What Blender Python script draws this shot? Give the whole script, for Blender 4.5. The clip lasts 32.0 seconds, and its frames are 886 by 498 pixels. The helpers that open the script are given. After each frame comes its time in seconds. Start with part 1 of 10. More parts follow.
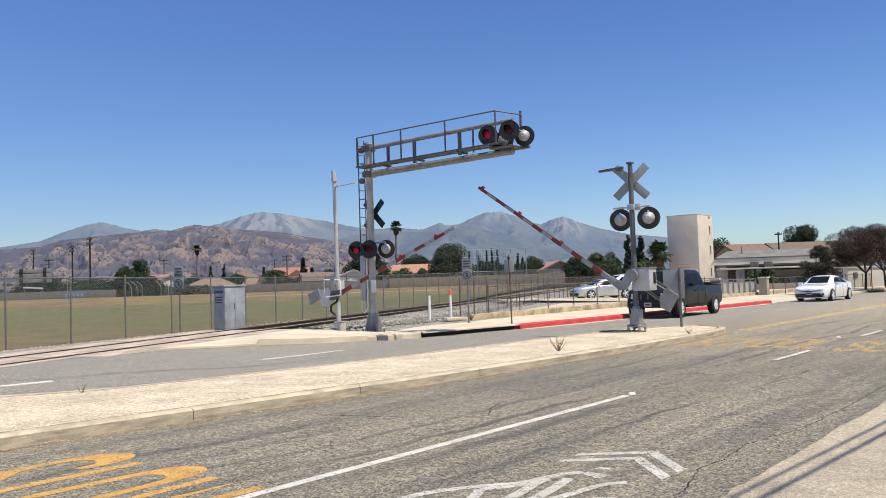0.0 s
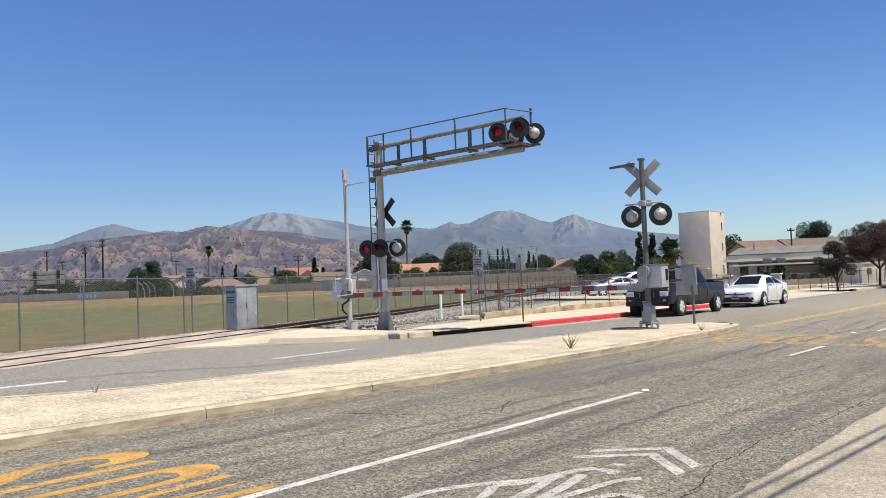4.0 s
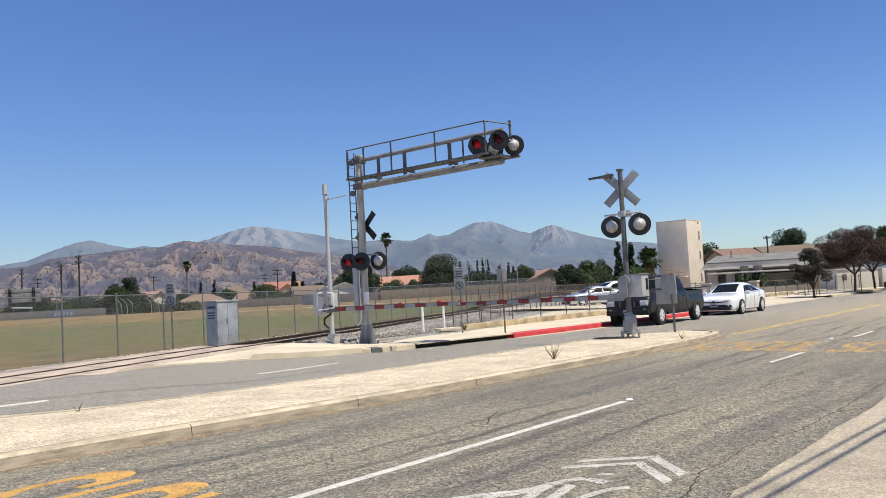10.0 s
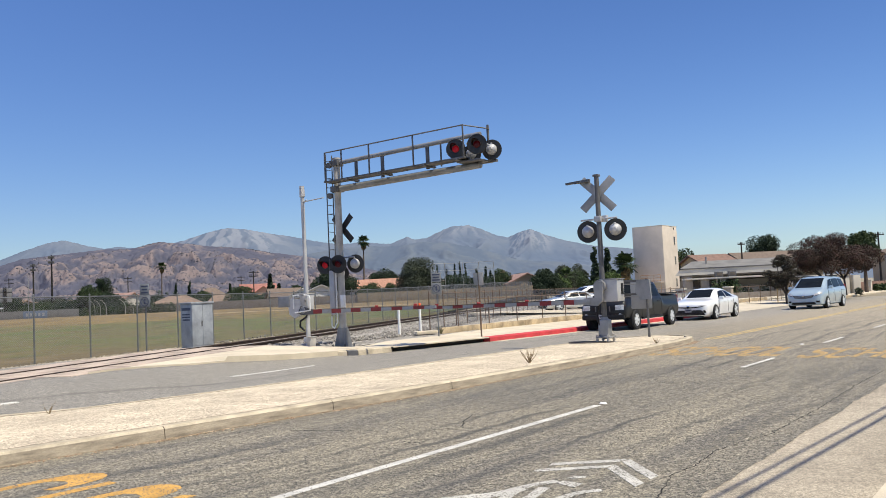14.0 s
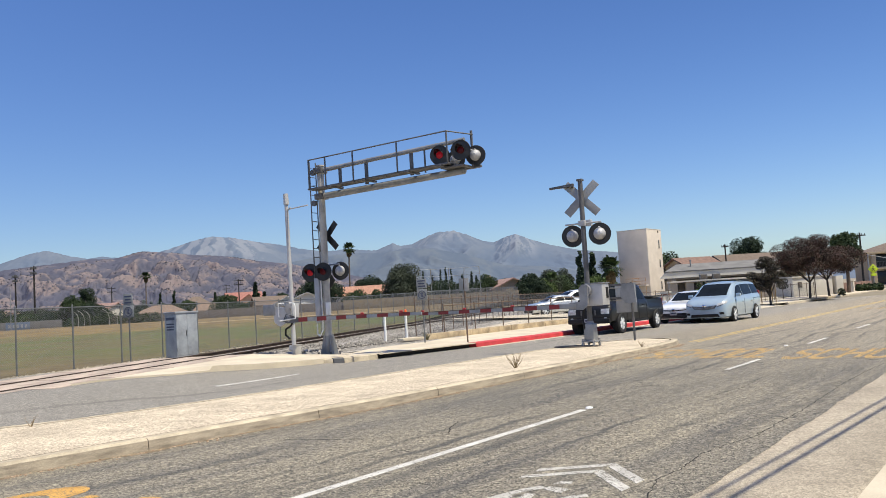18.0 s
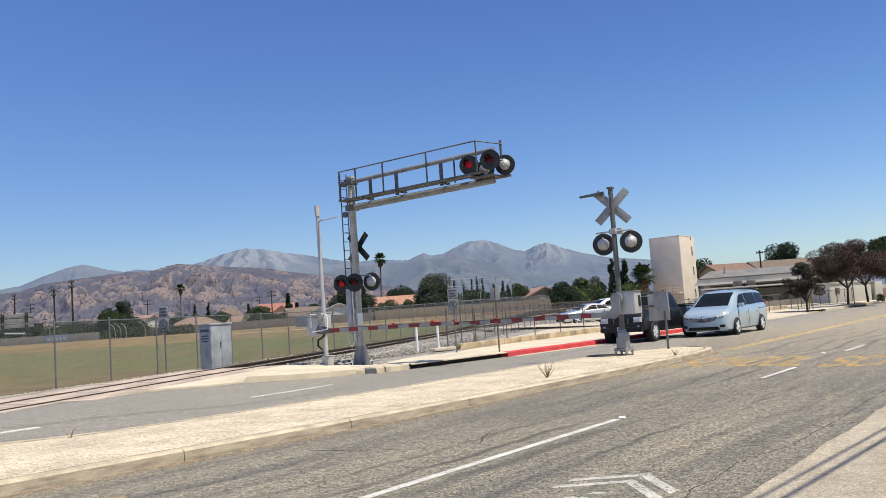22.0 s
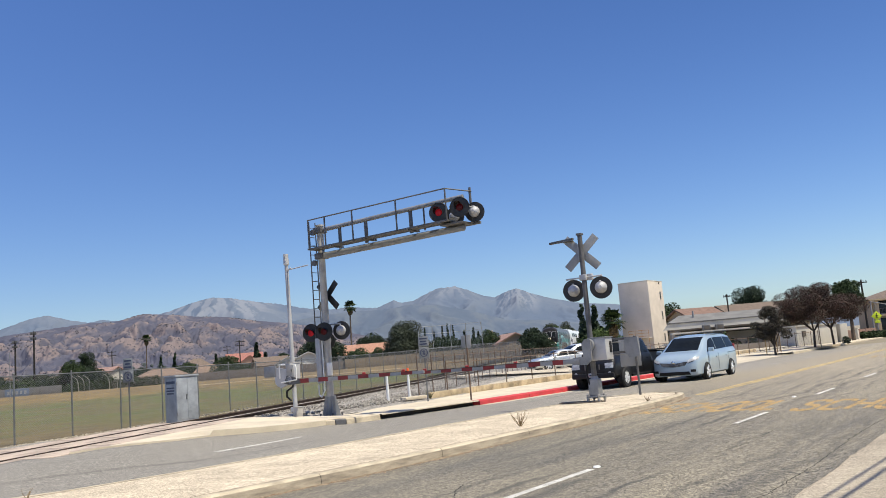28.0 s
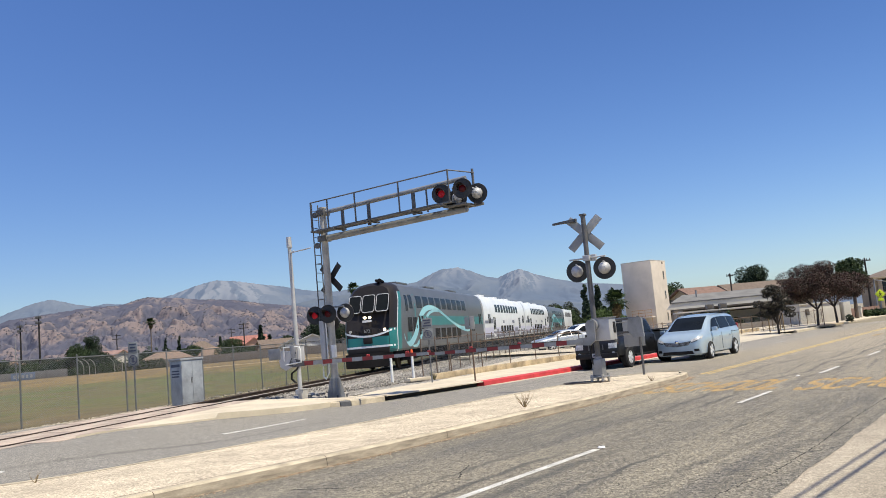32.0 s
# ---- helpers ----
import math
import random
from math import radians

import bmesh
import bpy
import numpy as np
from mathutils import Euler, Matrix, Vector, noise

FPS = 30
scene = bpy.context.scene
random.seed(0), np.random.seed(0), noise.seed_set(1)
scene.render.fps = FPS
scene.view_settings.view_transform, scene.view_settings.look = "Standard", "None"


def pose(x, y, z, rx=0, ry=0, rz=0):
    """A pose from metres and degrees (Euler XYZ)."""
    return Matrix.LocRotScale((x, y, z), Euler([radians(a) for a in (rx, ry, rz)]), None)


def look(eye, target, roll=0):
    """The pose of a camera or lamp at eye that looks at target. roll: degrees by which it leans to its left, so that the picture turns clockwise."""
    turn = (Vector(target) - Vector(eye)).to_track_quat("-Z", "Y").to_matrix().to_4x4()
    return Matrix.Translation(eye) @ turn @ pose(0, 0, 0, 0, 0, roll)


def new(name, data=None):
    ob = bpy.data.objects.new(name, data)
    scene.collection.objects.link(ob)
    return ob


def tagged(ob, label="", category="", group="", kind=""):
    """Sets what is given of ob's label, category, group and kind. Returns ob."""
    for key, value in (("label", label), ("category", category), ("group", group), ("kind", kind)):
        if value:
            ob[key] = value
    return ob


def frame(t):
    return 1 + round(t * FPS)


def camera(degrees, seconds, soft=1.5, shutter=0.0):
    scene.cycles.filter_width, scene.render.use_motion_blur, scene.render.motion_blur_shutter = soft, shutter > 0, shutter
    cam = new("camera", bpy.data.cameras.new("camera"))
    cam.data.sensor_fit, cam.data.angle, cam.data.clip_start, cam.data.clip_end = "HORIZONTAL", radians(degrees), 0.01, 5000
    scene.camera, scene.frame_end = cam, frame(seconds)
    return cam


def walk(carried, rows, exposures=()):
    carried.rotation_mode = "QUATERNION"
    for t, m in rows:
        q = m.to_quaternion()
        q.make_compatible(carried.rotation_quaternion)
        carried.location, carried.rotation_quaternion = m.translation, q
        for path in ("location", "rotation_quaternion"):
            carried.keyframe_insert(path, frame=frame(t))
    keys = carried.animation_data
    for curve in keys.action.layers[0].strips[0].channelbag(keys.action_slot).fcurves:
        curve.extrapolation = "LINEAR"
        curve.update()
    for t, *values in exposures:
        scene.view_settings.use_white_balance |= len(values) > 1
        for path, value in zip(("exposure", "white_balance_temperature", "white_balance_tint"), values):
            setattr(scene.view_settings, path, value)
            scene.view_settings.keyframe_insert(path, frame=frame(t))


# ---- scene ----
cam = camera(56.0, 32.0, soft=0.9)

PATH = [
    (0, 0.040, 0.039, 1.602, 92.485, 1.884, 2.353),
    (0.5, 0.042, 0.046, 1.607, 92.886, 2.122, 3.472),
    (1, 0.052, 0.061, 1.603, 93.375, 2.205, 3.265),
    (1.5, 0.048, 0.040, 1.597, 93.243, 1.713, 3.135),
    (2, 0.050, 0.023, 1.596, 92.864, 1.613, 3.993),
    (2.5, 0.041, 0.046, 1.594, 92.976, 2.050, 4.863),
    (3, 0.035, 0.046, 1.594, 92.950, 2.072, 4.265),
    (3.5, 0.038, 0.065, 1.581, 92.472, 1.859, 3.893),
    (4, 0.033, 0.069, 1.578, 92.449, 2.295, 3.117),
    (4.5, 0.047, 0.049, 1.589, 92.770, 3.082, 2.644),
    (6.5, 0.057, 0.080, 1.594, 93.581, 4.168, 2.792),
    (7, 0.008, 0.008, 1.607, 93.901, 4.176, 2.532),
    (7.5, -0.039, -0.017, 1.611, 94.461, 3.579, 2.498),
    (8, -0.046, -0.016, 1.597, 93.988, 2.959, 2.221),
    (8.5, -0.042, -0.004, 1.600, 93.549, 2.903, 1.741),
    (9, -0.031, 0.003, 1.608, 93.374, 3.230, 1.387),
    (9.5, -0.027, 0.016, 1.604, 93.398, 3.213, 1.768),
    (10, -0.024, 0.003, 1.597, 93.196, 3.141, 1.738),
    (10.5, -0.020, 0.011, 1.600, 92.948, 3.283, 1.123),
    (11, -0.019, 0.011, 1.594, 93.166, 3.778, 1.182),
    (11.5, -0.018, 0.003, 1.603, 93.342, 3.825, 0.908),
    (12, -0.016, -0.008, 1.602, 93.209, 3.173, 0.347),
    (12.5, -0.004, 0.002, 1.598, 93.320, 2.915, 0.289),
    (13, -0.000, -0.000, 1.600, 93.505, 2.994, 0.183),
    (13.5, 0.000, -0.020, 1.599, 93.344, 2.848, 0.225),
    (14, -0.009, -0.027, 1.594, 93.353, 2.723, 0.164),
    (14.5, 0.001, -0.006, 1.596, 93.639, 3.168, -0.119),
    (16.5, 0.006, -0.004, 1.604, 93.547, 3.737, -0.382),
    (17, 0.012, -0.008, 1.605, 93.774, 3.726, -0.591),
    (17.5, 0.011, 0.000, 1.604, 93.920, 3.557, -0.604),
    (18, 0.011, -0.010, 1.601, 93.703, 3.476, -0.779),
    (18.5, 0.013, -0.020, 1.605, 93.605, 3.554, -0.956),
    (19, 0.018, -0.016, 1.602, 93.628, 3.665, -0.774),
    (19.5, 0.019, -0.032, 1.603, 93.767, 3.700, -0.517),
    (20, 0.025, -0.032, 1.604, 93.864, 3.642, -0.020),
    (20.5, 0.024, -0.039, 1.607, 94.125, 3.688, 0.578),
    (21, 0.034, -0.044, 1.610, 94.609, 3.932, 1.321),
    (21.5, 0.033, -0.061, 1.611, 94.550, 3.931, 1.505),
    (22, 0.027, -0.053, 1.611, 94.493, 3.977, 1.395),
    (22.5, 0.020, -0.050, 1.614, 94.558, 4.157, 1.392),
    (23, 0.023, -0.022, 1.606, 94.603, 4.031, 1.512),
    (23.5, 0.023, -0.026, 1.612, 94.708, 3.822, 1.420),
    (24, 0.016, -0.022, 1.612, 94.860, 3.771, 1.219),
    (24.5, 0.012, -0.025, 1.614, 94.915, 3.690, 0.753),
    (25, 0.006, -0.029, 1.619, 95.062, 3.689, 0.431),
    (25.5, 0.011, 0.013, 1.615, 95.258, 3.827, 0.362),
    (27.5, 0.021, 0.048, 1.631, 97.203, 4.592, -0.115),
    (28, 0.018, 0.047, 1.643, 97.559, 4.721, -0.612),
    (28.5, 0.007, 0.039, 1.646, 97.499, 4.676, -0.469),
    (29, -0.004, 0.068, 1.647, 97.452, 4.338, 0.386),
    (29.5, -0.041, 0.055, 1.643, 97.051, 4.092, 1.098),
    (30, -0.038, 0.039, 1.641, 96.543, 4.173, 0.824),
    (30.5, -0.020, 0.066, 1.638, 96.546, 4.588, 0.167),
    (31, -0.010, 0.052, 1.647, 96.850, 4.951, -0.643),
    (31.5, -0.004, 0.055, 1.652, 96.889, 5.074, -0.925),
    (32, 0.008, 0.064, 1.661, 96.285, 5.142, -0.373),
]
walk(cam, [(t, pose(x, y, z, rx, ry, rz)) for t, x, y, z, rx, ry, rz in PATH])

# ---------------------------------------------------------------- world and sun
SUN_TO = Vector((0.80, -0.52, 0.0)).normalized() * math.cos(radians(63)) + Vector((0, 0, math.sin(radians(63))))
world = bpy.data.worlds.new("world")
scene.world = world
world.use_nodes = True
wn = world.node_tree
sky = wn.nodes.new("ShaderNodeTexSky")
sky.sky_type = "NISHITA"
sky.sun_disc = False
sky.sun_elevation = radians(63)
sky.sun_rotation = -math.atan2(SUN_TO.x, SUN_TO.y)
sky.altitude = 300
sky.air_density = 1.0
sky.dust_density = 0.9
sky.ozone_density = 3.2
deep = wn.nodes.new("ShaderNodeHueSaturation")
deep.inputs["Hue"].default_value = 0.510
deep.inputs["Saturation"].default_value = 1.20
wn.links.new(sky.outputs[0], deep.inputs["Color"])
tint = wn.nodes.new("ShaderNodeMix")
tint.data_type = "RGBA"
tint.blend_type = "MULTIPLY"
tint.inputs[0].default_value = 1.0
tint.inputs[7].default_value = (0.902, 0.956, 1.055, 1)
wn.links.new(deep.outputs[0], tint.inputs[6])
wn.links.new(tint.outputs[2], wn.nodes["Background"].inputs[0])
wn.nodes["Background"].inputs[1].default_value = 0.098
sun = new("sun", bpy.data.lights.new("sun", "SUN"))
sun.data.energy = 4.6
sun.data.angle = radians(0.55)
sun.data.color = (1.0, 0.93, 0.77)
sun.matrix_world = look(SUN_TO * 50, (0, 0, 0))
scene.view_settings.exposure = 0.40

# ---------------------------------------------------------------- plan
# u runs along the road away from the viewer, n across it; the eye stands at s = o = 0
UA = radians(53)
U = Vector((math.cos(UA), math.sin(UA), 0))
N = Vector((-math.sin(UA), math.cos(UA), 0))
ROAD_TURN = 53.0
TRACK_D = Vector((math.cos(radians(76.37)), math.sin(radians(76.37)), 0))
TRACK_N = Vector((-TRACK_D.y, TRACK_D.x, 0))
TRACK_O = Vector((-4.75, 40.0, 0))


def rd(s, o, z=0.0):
    return U * s + N * o + Vector((0, 0, z))


def track_z(q):
    return 0.376 + 0.0032 * q


def tk(q, off=0.0, h=0.0):
    return TRACK_O + TRACK_D * q + TRACK_N * off + Vector((0, 0, track_z(q) + h))


def smooth(a):
    a = min(1.0, max(0.0, a))
    return a * a * (3 - 2 * a)


def rise(p):
    """Height by which the roadway climbs to the level crossing."""
    off = (Vector((p.x, p.y, 0)) - TRACK_O).dot(TRACK_N)
    return 0.28 * smooth((5.6 - abs(off)) / 3.3)


def rdz(s, o, z=0.0):
    p = rd(s, o, z)
    p.z += rise(p)
    return p


def prz(s, o, z=0.0):
    """The same for the far pavement, which dips a little towards the track."""
    p = rd(s, o, z)
    p.z -= 0.15 * rise(p) + dip(p)
    return p


def dip(p):
    """Fall of the pavement behind the signal corner towards the gravel."""
    return 0.09 * smooth((p.dot(N) - 18.2) / 1.5) * smooth((22.8 - p.dot(U)) / 2.0)


# ---------------------------------------------------------------- mesh helpers
def finish(bm, sharp=35):
    bm.normal_update()
    me = bpy.data.meshes.new("mesh")
    bm.to_mesh(me)
    bm.free()
    if sharp:
        me.polygons.foreach_set("use_smooth", [True] * len(me.polygons))
        me.set_sharp_from_angle(angle=radians(sharp))
    return me


def part(name, bm, material, parent=None, label="", sharp=35):
    me = bm if isinstance(bm, bpy.types.Mesh) else finish(bm, sharp)
    if material is not None and not me.materials:
        for m in (material if isinstance(material, (list, tuple)) else [material]):
            me.materials.append(m)
    ob = new(name, me)
    if parent is not None:
        ob.parent = parent
    if label:
        ob["label"] = label
    return ob


def thing(name, m=None, label="", category="", group="", kind=""):
    ob = new(name)
    ob.empty_display_size = 0.2
    if m is not None:
        ob.matrix_basis = m
    return tagged(ob, label, category, group, kind)


def box(bm, c, size, m=None, bevel=0.0):
    mat = Matrix.Translation(c) @ Matrix.Diagonal((*size, 1))
    if m is not None:
        mat = m @ mat
    vs = bmesh.ops.create_cube(bm, size=1, matrix=mat)["verts"]
    if bevel:
        es = list({e for v in vs for e in v.link_edges})
        bmesh.ops.bevel(bm, geom=es, offset=bevel, segments=2, affect="EDGES", profile=0.6)
    return bm


def cyl(bm, a, b, r0, r1=None, seg=12, caps=True):
    a, b = Vector(a), Vector(b)
    r1 = r0 if r1 is None else r1
    d = b - a
    m = Matrix.Translation((a + b) / 2) @ d.to_track_quat("Z", "Y").to_matrix().to_4x4()
    bmesh.ops.create_cone(bm, cap_ends=caps, segments=seg, radius1=r0, radius2=r1, depth=d.length, matrix=m)
    return bm


def ball(bm, c, r, scale=(1, 1, 1), u=14, v=9, m=None):
    mat = Matrix.Translation(c) @ Matrix.Diagonal((*scale, 1))
    if m is not None:
        mat = m @ mat
    bmesh.ops.create_uvsphere(bm, u_segments=u, v_segments=v, radius=r, matrix=mat)
    return bm


def prism(bm, pts, h, flip=False):
    """Upright prism on a ring of points; h is added below."""
    top = [bm.verts.new(p) for p in pts]
    low = [bm.verts.new(Vector(p) - Vector((0, 0, h))) for p in pts]
    bm.faces.new(top)
    bm.faces.new(low[::-1])
    k = len(pts)
    for i in range(k):
        bm.faces.new((top[i], low[i], low[(i + 1) % k], top[(i + 1) % k]))
    bmesh.ops.recalc_face_normals(bm, faces=bm.faces)
    return bm


def quad(bm, a, b, c, d):
    bm.faces.new([bm.verts.new(p) for p in (a, b, c, d)])
    return bm


def slab(bm, pts, depth):
    """A flat ring of points in any plane, given thickness against its normal."""
    vs = [bm.verts.new(p) for p in pts]
    f = bm.faces.new(vs)
    f.normal_update()
    nrm = f.normal.copy()
    low = [bm.verts.new(Vector(p) - nrm * depth) for p in pts]
    bm.faces.new(low[::-1])
    k = len(pts)
    for i in range(k):
        bm.faces.new((vs[i], low[i], low[(i + 1) % k], vs[(i + 1) % k]))
    bmesh.ops.recalc_face_normals(bm, faces=bm.faces)
    return bm


def B():
    return bmesh.new()


def strip(bm, rows):
    """A sheet through rows of points."""
    vs = [[bm.verts.new(p) for p in r] for r in rows]
    for a, b in zip(vs, vs[1:]):
        for i in range(len(a) - 1):
            bm.faces.new((a[i], a[i + 1], b[i + 1], b[i]))
    return bm


# ---------------------------------------------------------------- materials
def mat(name, col, rough=0.7, metal=0.0, var=0.12, scale=8.0, fine=60.0, bump=0.2, col2=None, dist=0.01, emit=None, estr=0.0, spec=0.5, coat=0.0, streak=None):
    """Surface with two scales of variation: broad stains and fine grain."""
    m = bpy.data.materials.new(name)
    m.use_nodes = True
    nt = m.node_tree
    bs = nt.nodes["Principled BSDF"]
    tc = nt.nodes.new("ShaderNodeTexCoord")
    src = tc.outputs["Object"]
    if streak:
        mp = nt.nodes.new("ShaderNodeMapping")
        mp.inputs["Scale"].default_value = streak
        nt.links.new(src, mp.inputs[0])
        src = mp.outputs[0]
    n1 = nt.nodes.new("ShaderNodeTexNoise")
    n1.inputs["Scale"].default_value = scale / 10
    n1.inputs["Detail"].default_value = 5
    n1.inputs["Roughness"].default_value = 0.6
    n2 = nt.nodes.new("ShaderNodeTexNoise")
    n2.inputs["Scale"].default_value = fine
    n2.inputs["Detail"].default_value = 3
    nt.links.new(src, n1.inputs[0])
    nt.links.new(src, n2.inputs[0])
    mx = nt.nodes.new("ShaderNodeMix")
    mx.data_type = "RGBA"
    c2 = col2 or tuple(c * (1 - 2.2 * var) for c in col)
    mx.inputs[6].default_value = (*[min(1, c * (1 + var)) for c in col], 1)
    mx.inputs[7].default_value = (*c2, 1)
    rp = nt.nodes.new("ShaderNodeValToRGB")
    rp.color_ramp.elements[0].position = 0.38
    rp.color_ramp.elements[1].position = 0.68
    nt.links.new(n1.outputs[0], rp.inputs[0])
    nt.links.new(rp.outputs[0], mx.inputs[0])
    mg = nt.nodes.new("ShaderNodeMix")
    mg.data_type = "RGBA"
    mg.blend_type = "MULTIPLY"
    mg.inputs[0].default_value = 1.0
    gr = nt.nodes.new("ShaderNodeMapRange")
    gr.inputs[1].default_value, gr.inputs[2].default_value = 0.3, 0.7
    gr.inputs[3].default_value, gr.inputs[4].default_value = 1 - var, 1 + var
    nt.links.new(n2.outputs[0], gr.inputs[0])
    nt.links.new(mx.outputs[2], mg.inputs[6])
    nt.links.new(gr.outputs[0], mg.inputs[7])
    nt.links.new(mg.outputs[2], bs.inputs["Base Color"])
    bs.inputs["Roughness"].default_value = rough
    bs.inputs["Metallic"].default_value = metal
    bs.inputs["Specular IOR Level"].default_value = spec
    bs.inputs["Coat Weight"].default_value = coat
    bs.inputs["Coat Roughness"].default_value = 0.05
    if bump:
        bp = nt.nodes.new("ShaderNodeBump")
        bp.inputs["Strength"].default_value = bump
        bp.inputs["Distance"].default_value = dist
        nt.links.new(n2.outputs[0], bp.inputs["Height"])
        nt.links.new(bp.outputs[0], bs.inputs["Normal"])
    if emit:
        bs.inputs["Emission Color"].default_value = (*emit, 1)
        bs.inputs["Emission Strength"].default_value = estr
    return m


M = {}
M["galv"] = mat("galvanised_steel", (0.25, 0.253, 0.255), 0.55, 0.3, 0.12, 25, 90, 0.1)
M["galv_dark"] = mat("weathered_steel", (0.115, 0.113, 0.113), 0.6, 0.3, 0.16, 25, 90, 0.1)
M["alu_paint"] = mat("aluminium_paint", (0.40, 0.40, 0.405), 0.5, 0.08, 0.08, 20, 90, 0.08)
M["black"] = mat("black_paint", (0.012, 0.012, 0.013), 0.5, 0.0, 0.2, 30, 120, 0.05)
M["sign_back"] = mat("bare_aluminium", (0.27, 0.275, 0.28), 0.55, 0.4, 0.08, 20, 150, 0.05)
M["white_paint"] = mat("white_paint", (0.72, 0.72, 0.70), 0.5, 0, 0.06, 20, 120, 0.06)
M["red_paint"] = mat("red_reflective", (0.22, 0.02, 0.02), 0.5, 0, 0.12, 20, 120, 0.06)
M["grey_reflect"] = mat("dull_white_reflective", (0.30, 0.30, 0.295), 0.5, 0, 0.1, 20, 120, 0.06)
M["lens"] = mat("red_lens", (0.30, 0.012, 0.018), 0.3, 0, 0.1, 60, 200, 0.1, emit=(1.0, 0.02, 0.05), estr=0.07, spec=0.2)
M["lens_dim"] = mat("dark_red_lens", (0.035, 0.004, 0.006), 0.3, 0, 0.1, 60, 200, 0.1, emit=(1.0, 0.02, 0.05), estr=0.012, spec=0.2)
M["arm_lamp"] = mat("small_red_lamp", (0.34, 0.02, 0.02), 0.35, 0, 0.1, 60, 200, 0.05)
M["orange"] = mat("orange_marker", (0.85, 0.13, 0.03), 0.5, 0, 0.08)
M["galv_pale"] = mat("pale_painted_steel", (0.40, 0.38, 0.345), 0.55, 0.1, 0.12, 25, 90, 0.1)
M["concrete"] = mat("pale_concrete", (0.55, 0.475, 0.355), 0.9, 0, 0.08, 9, 70, 0.35, dist=0.006)
M["kerb"] = mat("kerb_concrete", (0.47, 0.40, 0.29), 0.88, 0, 0.14, 26, 60, 0.35, dist=0.006)
M["kerb_face"] = mat("stained_shaded_kerb_face", (0.36, 0.305, 0.225), 0.9, 0, 0.18, 40, 70, 0.4, col2=(0.21, 0.175, 0.13), streak=(0.5, 1, 3))
M["dark_hole"] = mat("drain_shadow", (0.075, 0.058, 0.042), 0.9, 0, 0.2)
M["red_kerb"] = mat("red_kerb_paint", (0.50, 0.045, 0.05), 0.6, 0, 0.12, 20, 80, 0.25)
M["rust"] = mat("rusty_rail", (0.055, 0.035, 0.024), 0.75, 0.3, 0.25, 30, 80, 0.3)
M["rail_top"] = mat("polished_rail", (0.20, 0.155, 0.12), 0.5, 0.6, 0.08, 30, 100, 0.05)
M["tie"] = mat("tie_concrete", (0.26, 0.235, 0.20), 0.9, 0, 0.2, 20, 60, 0.3)
M["rubber"] = mat("tyre_rubber", (0.018, 0.018, 0.018), 0.8, 0, 0.2, 30, 120, 0.2)
M["alloy"] = mat("alloy_wheel", (0.68, 0.69, 0.70), 0.35, 0.25, 0.08, 30, 120, 0.05)
M["plastic"] = mat("black_plastic", (0.014, 0.014, 0.015), 0.6, 0, 0.2, 30, 160, 0.1, spec=0.25)
M["chrome"] = mat("chrome", (0.7, 0.7, 0.7), 0.12, 1.0, 0.04, 30, 100, 0.0)
M["glass_dark"] = mat("tinted_glass", (0.010, 0.012, 0.013), 0.10, 0, 0.1, 20, 50, 0.0, spec=0.08)
M["headlamp"] = mat("headlamp_glass", (0.50, 0.50, 0.49), 0.2, 0.0, 0.16, 120, 90, 0.1, coat=0.3)
M["amber"] = mat("amber_lens", (0.6, 0.2, 0.03), 0.2, 0, 0.1)
M["plate"] = mat("plate_white", (0.36, 0.37, 0.39), 0.4, 0, 0.05)
M["bars"] = mat("dark_bars", (0.04, 0.05, 0.09), 0.5, 0, 0.1)


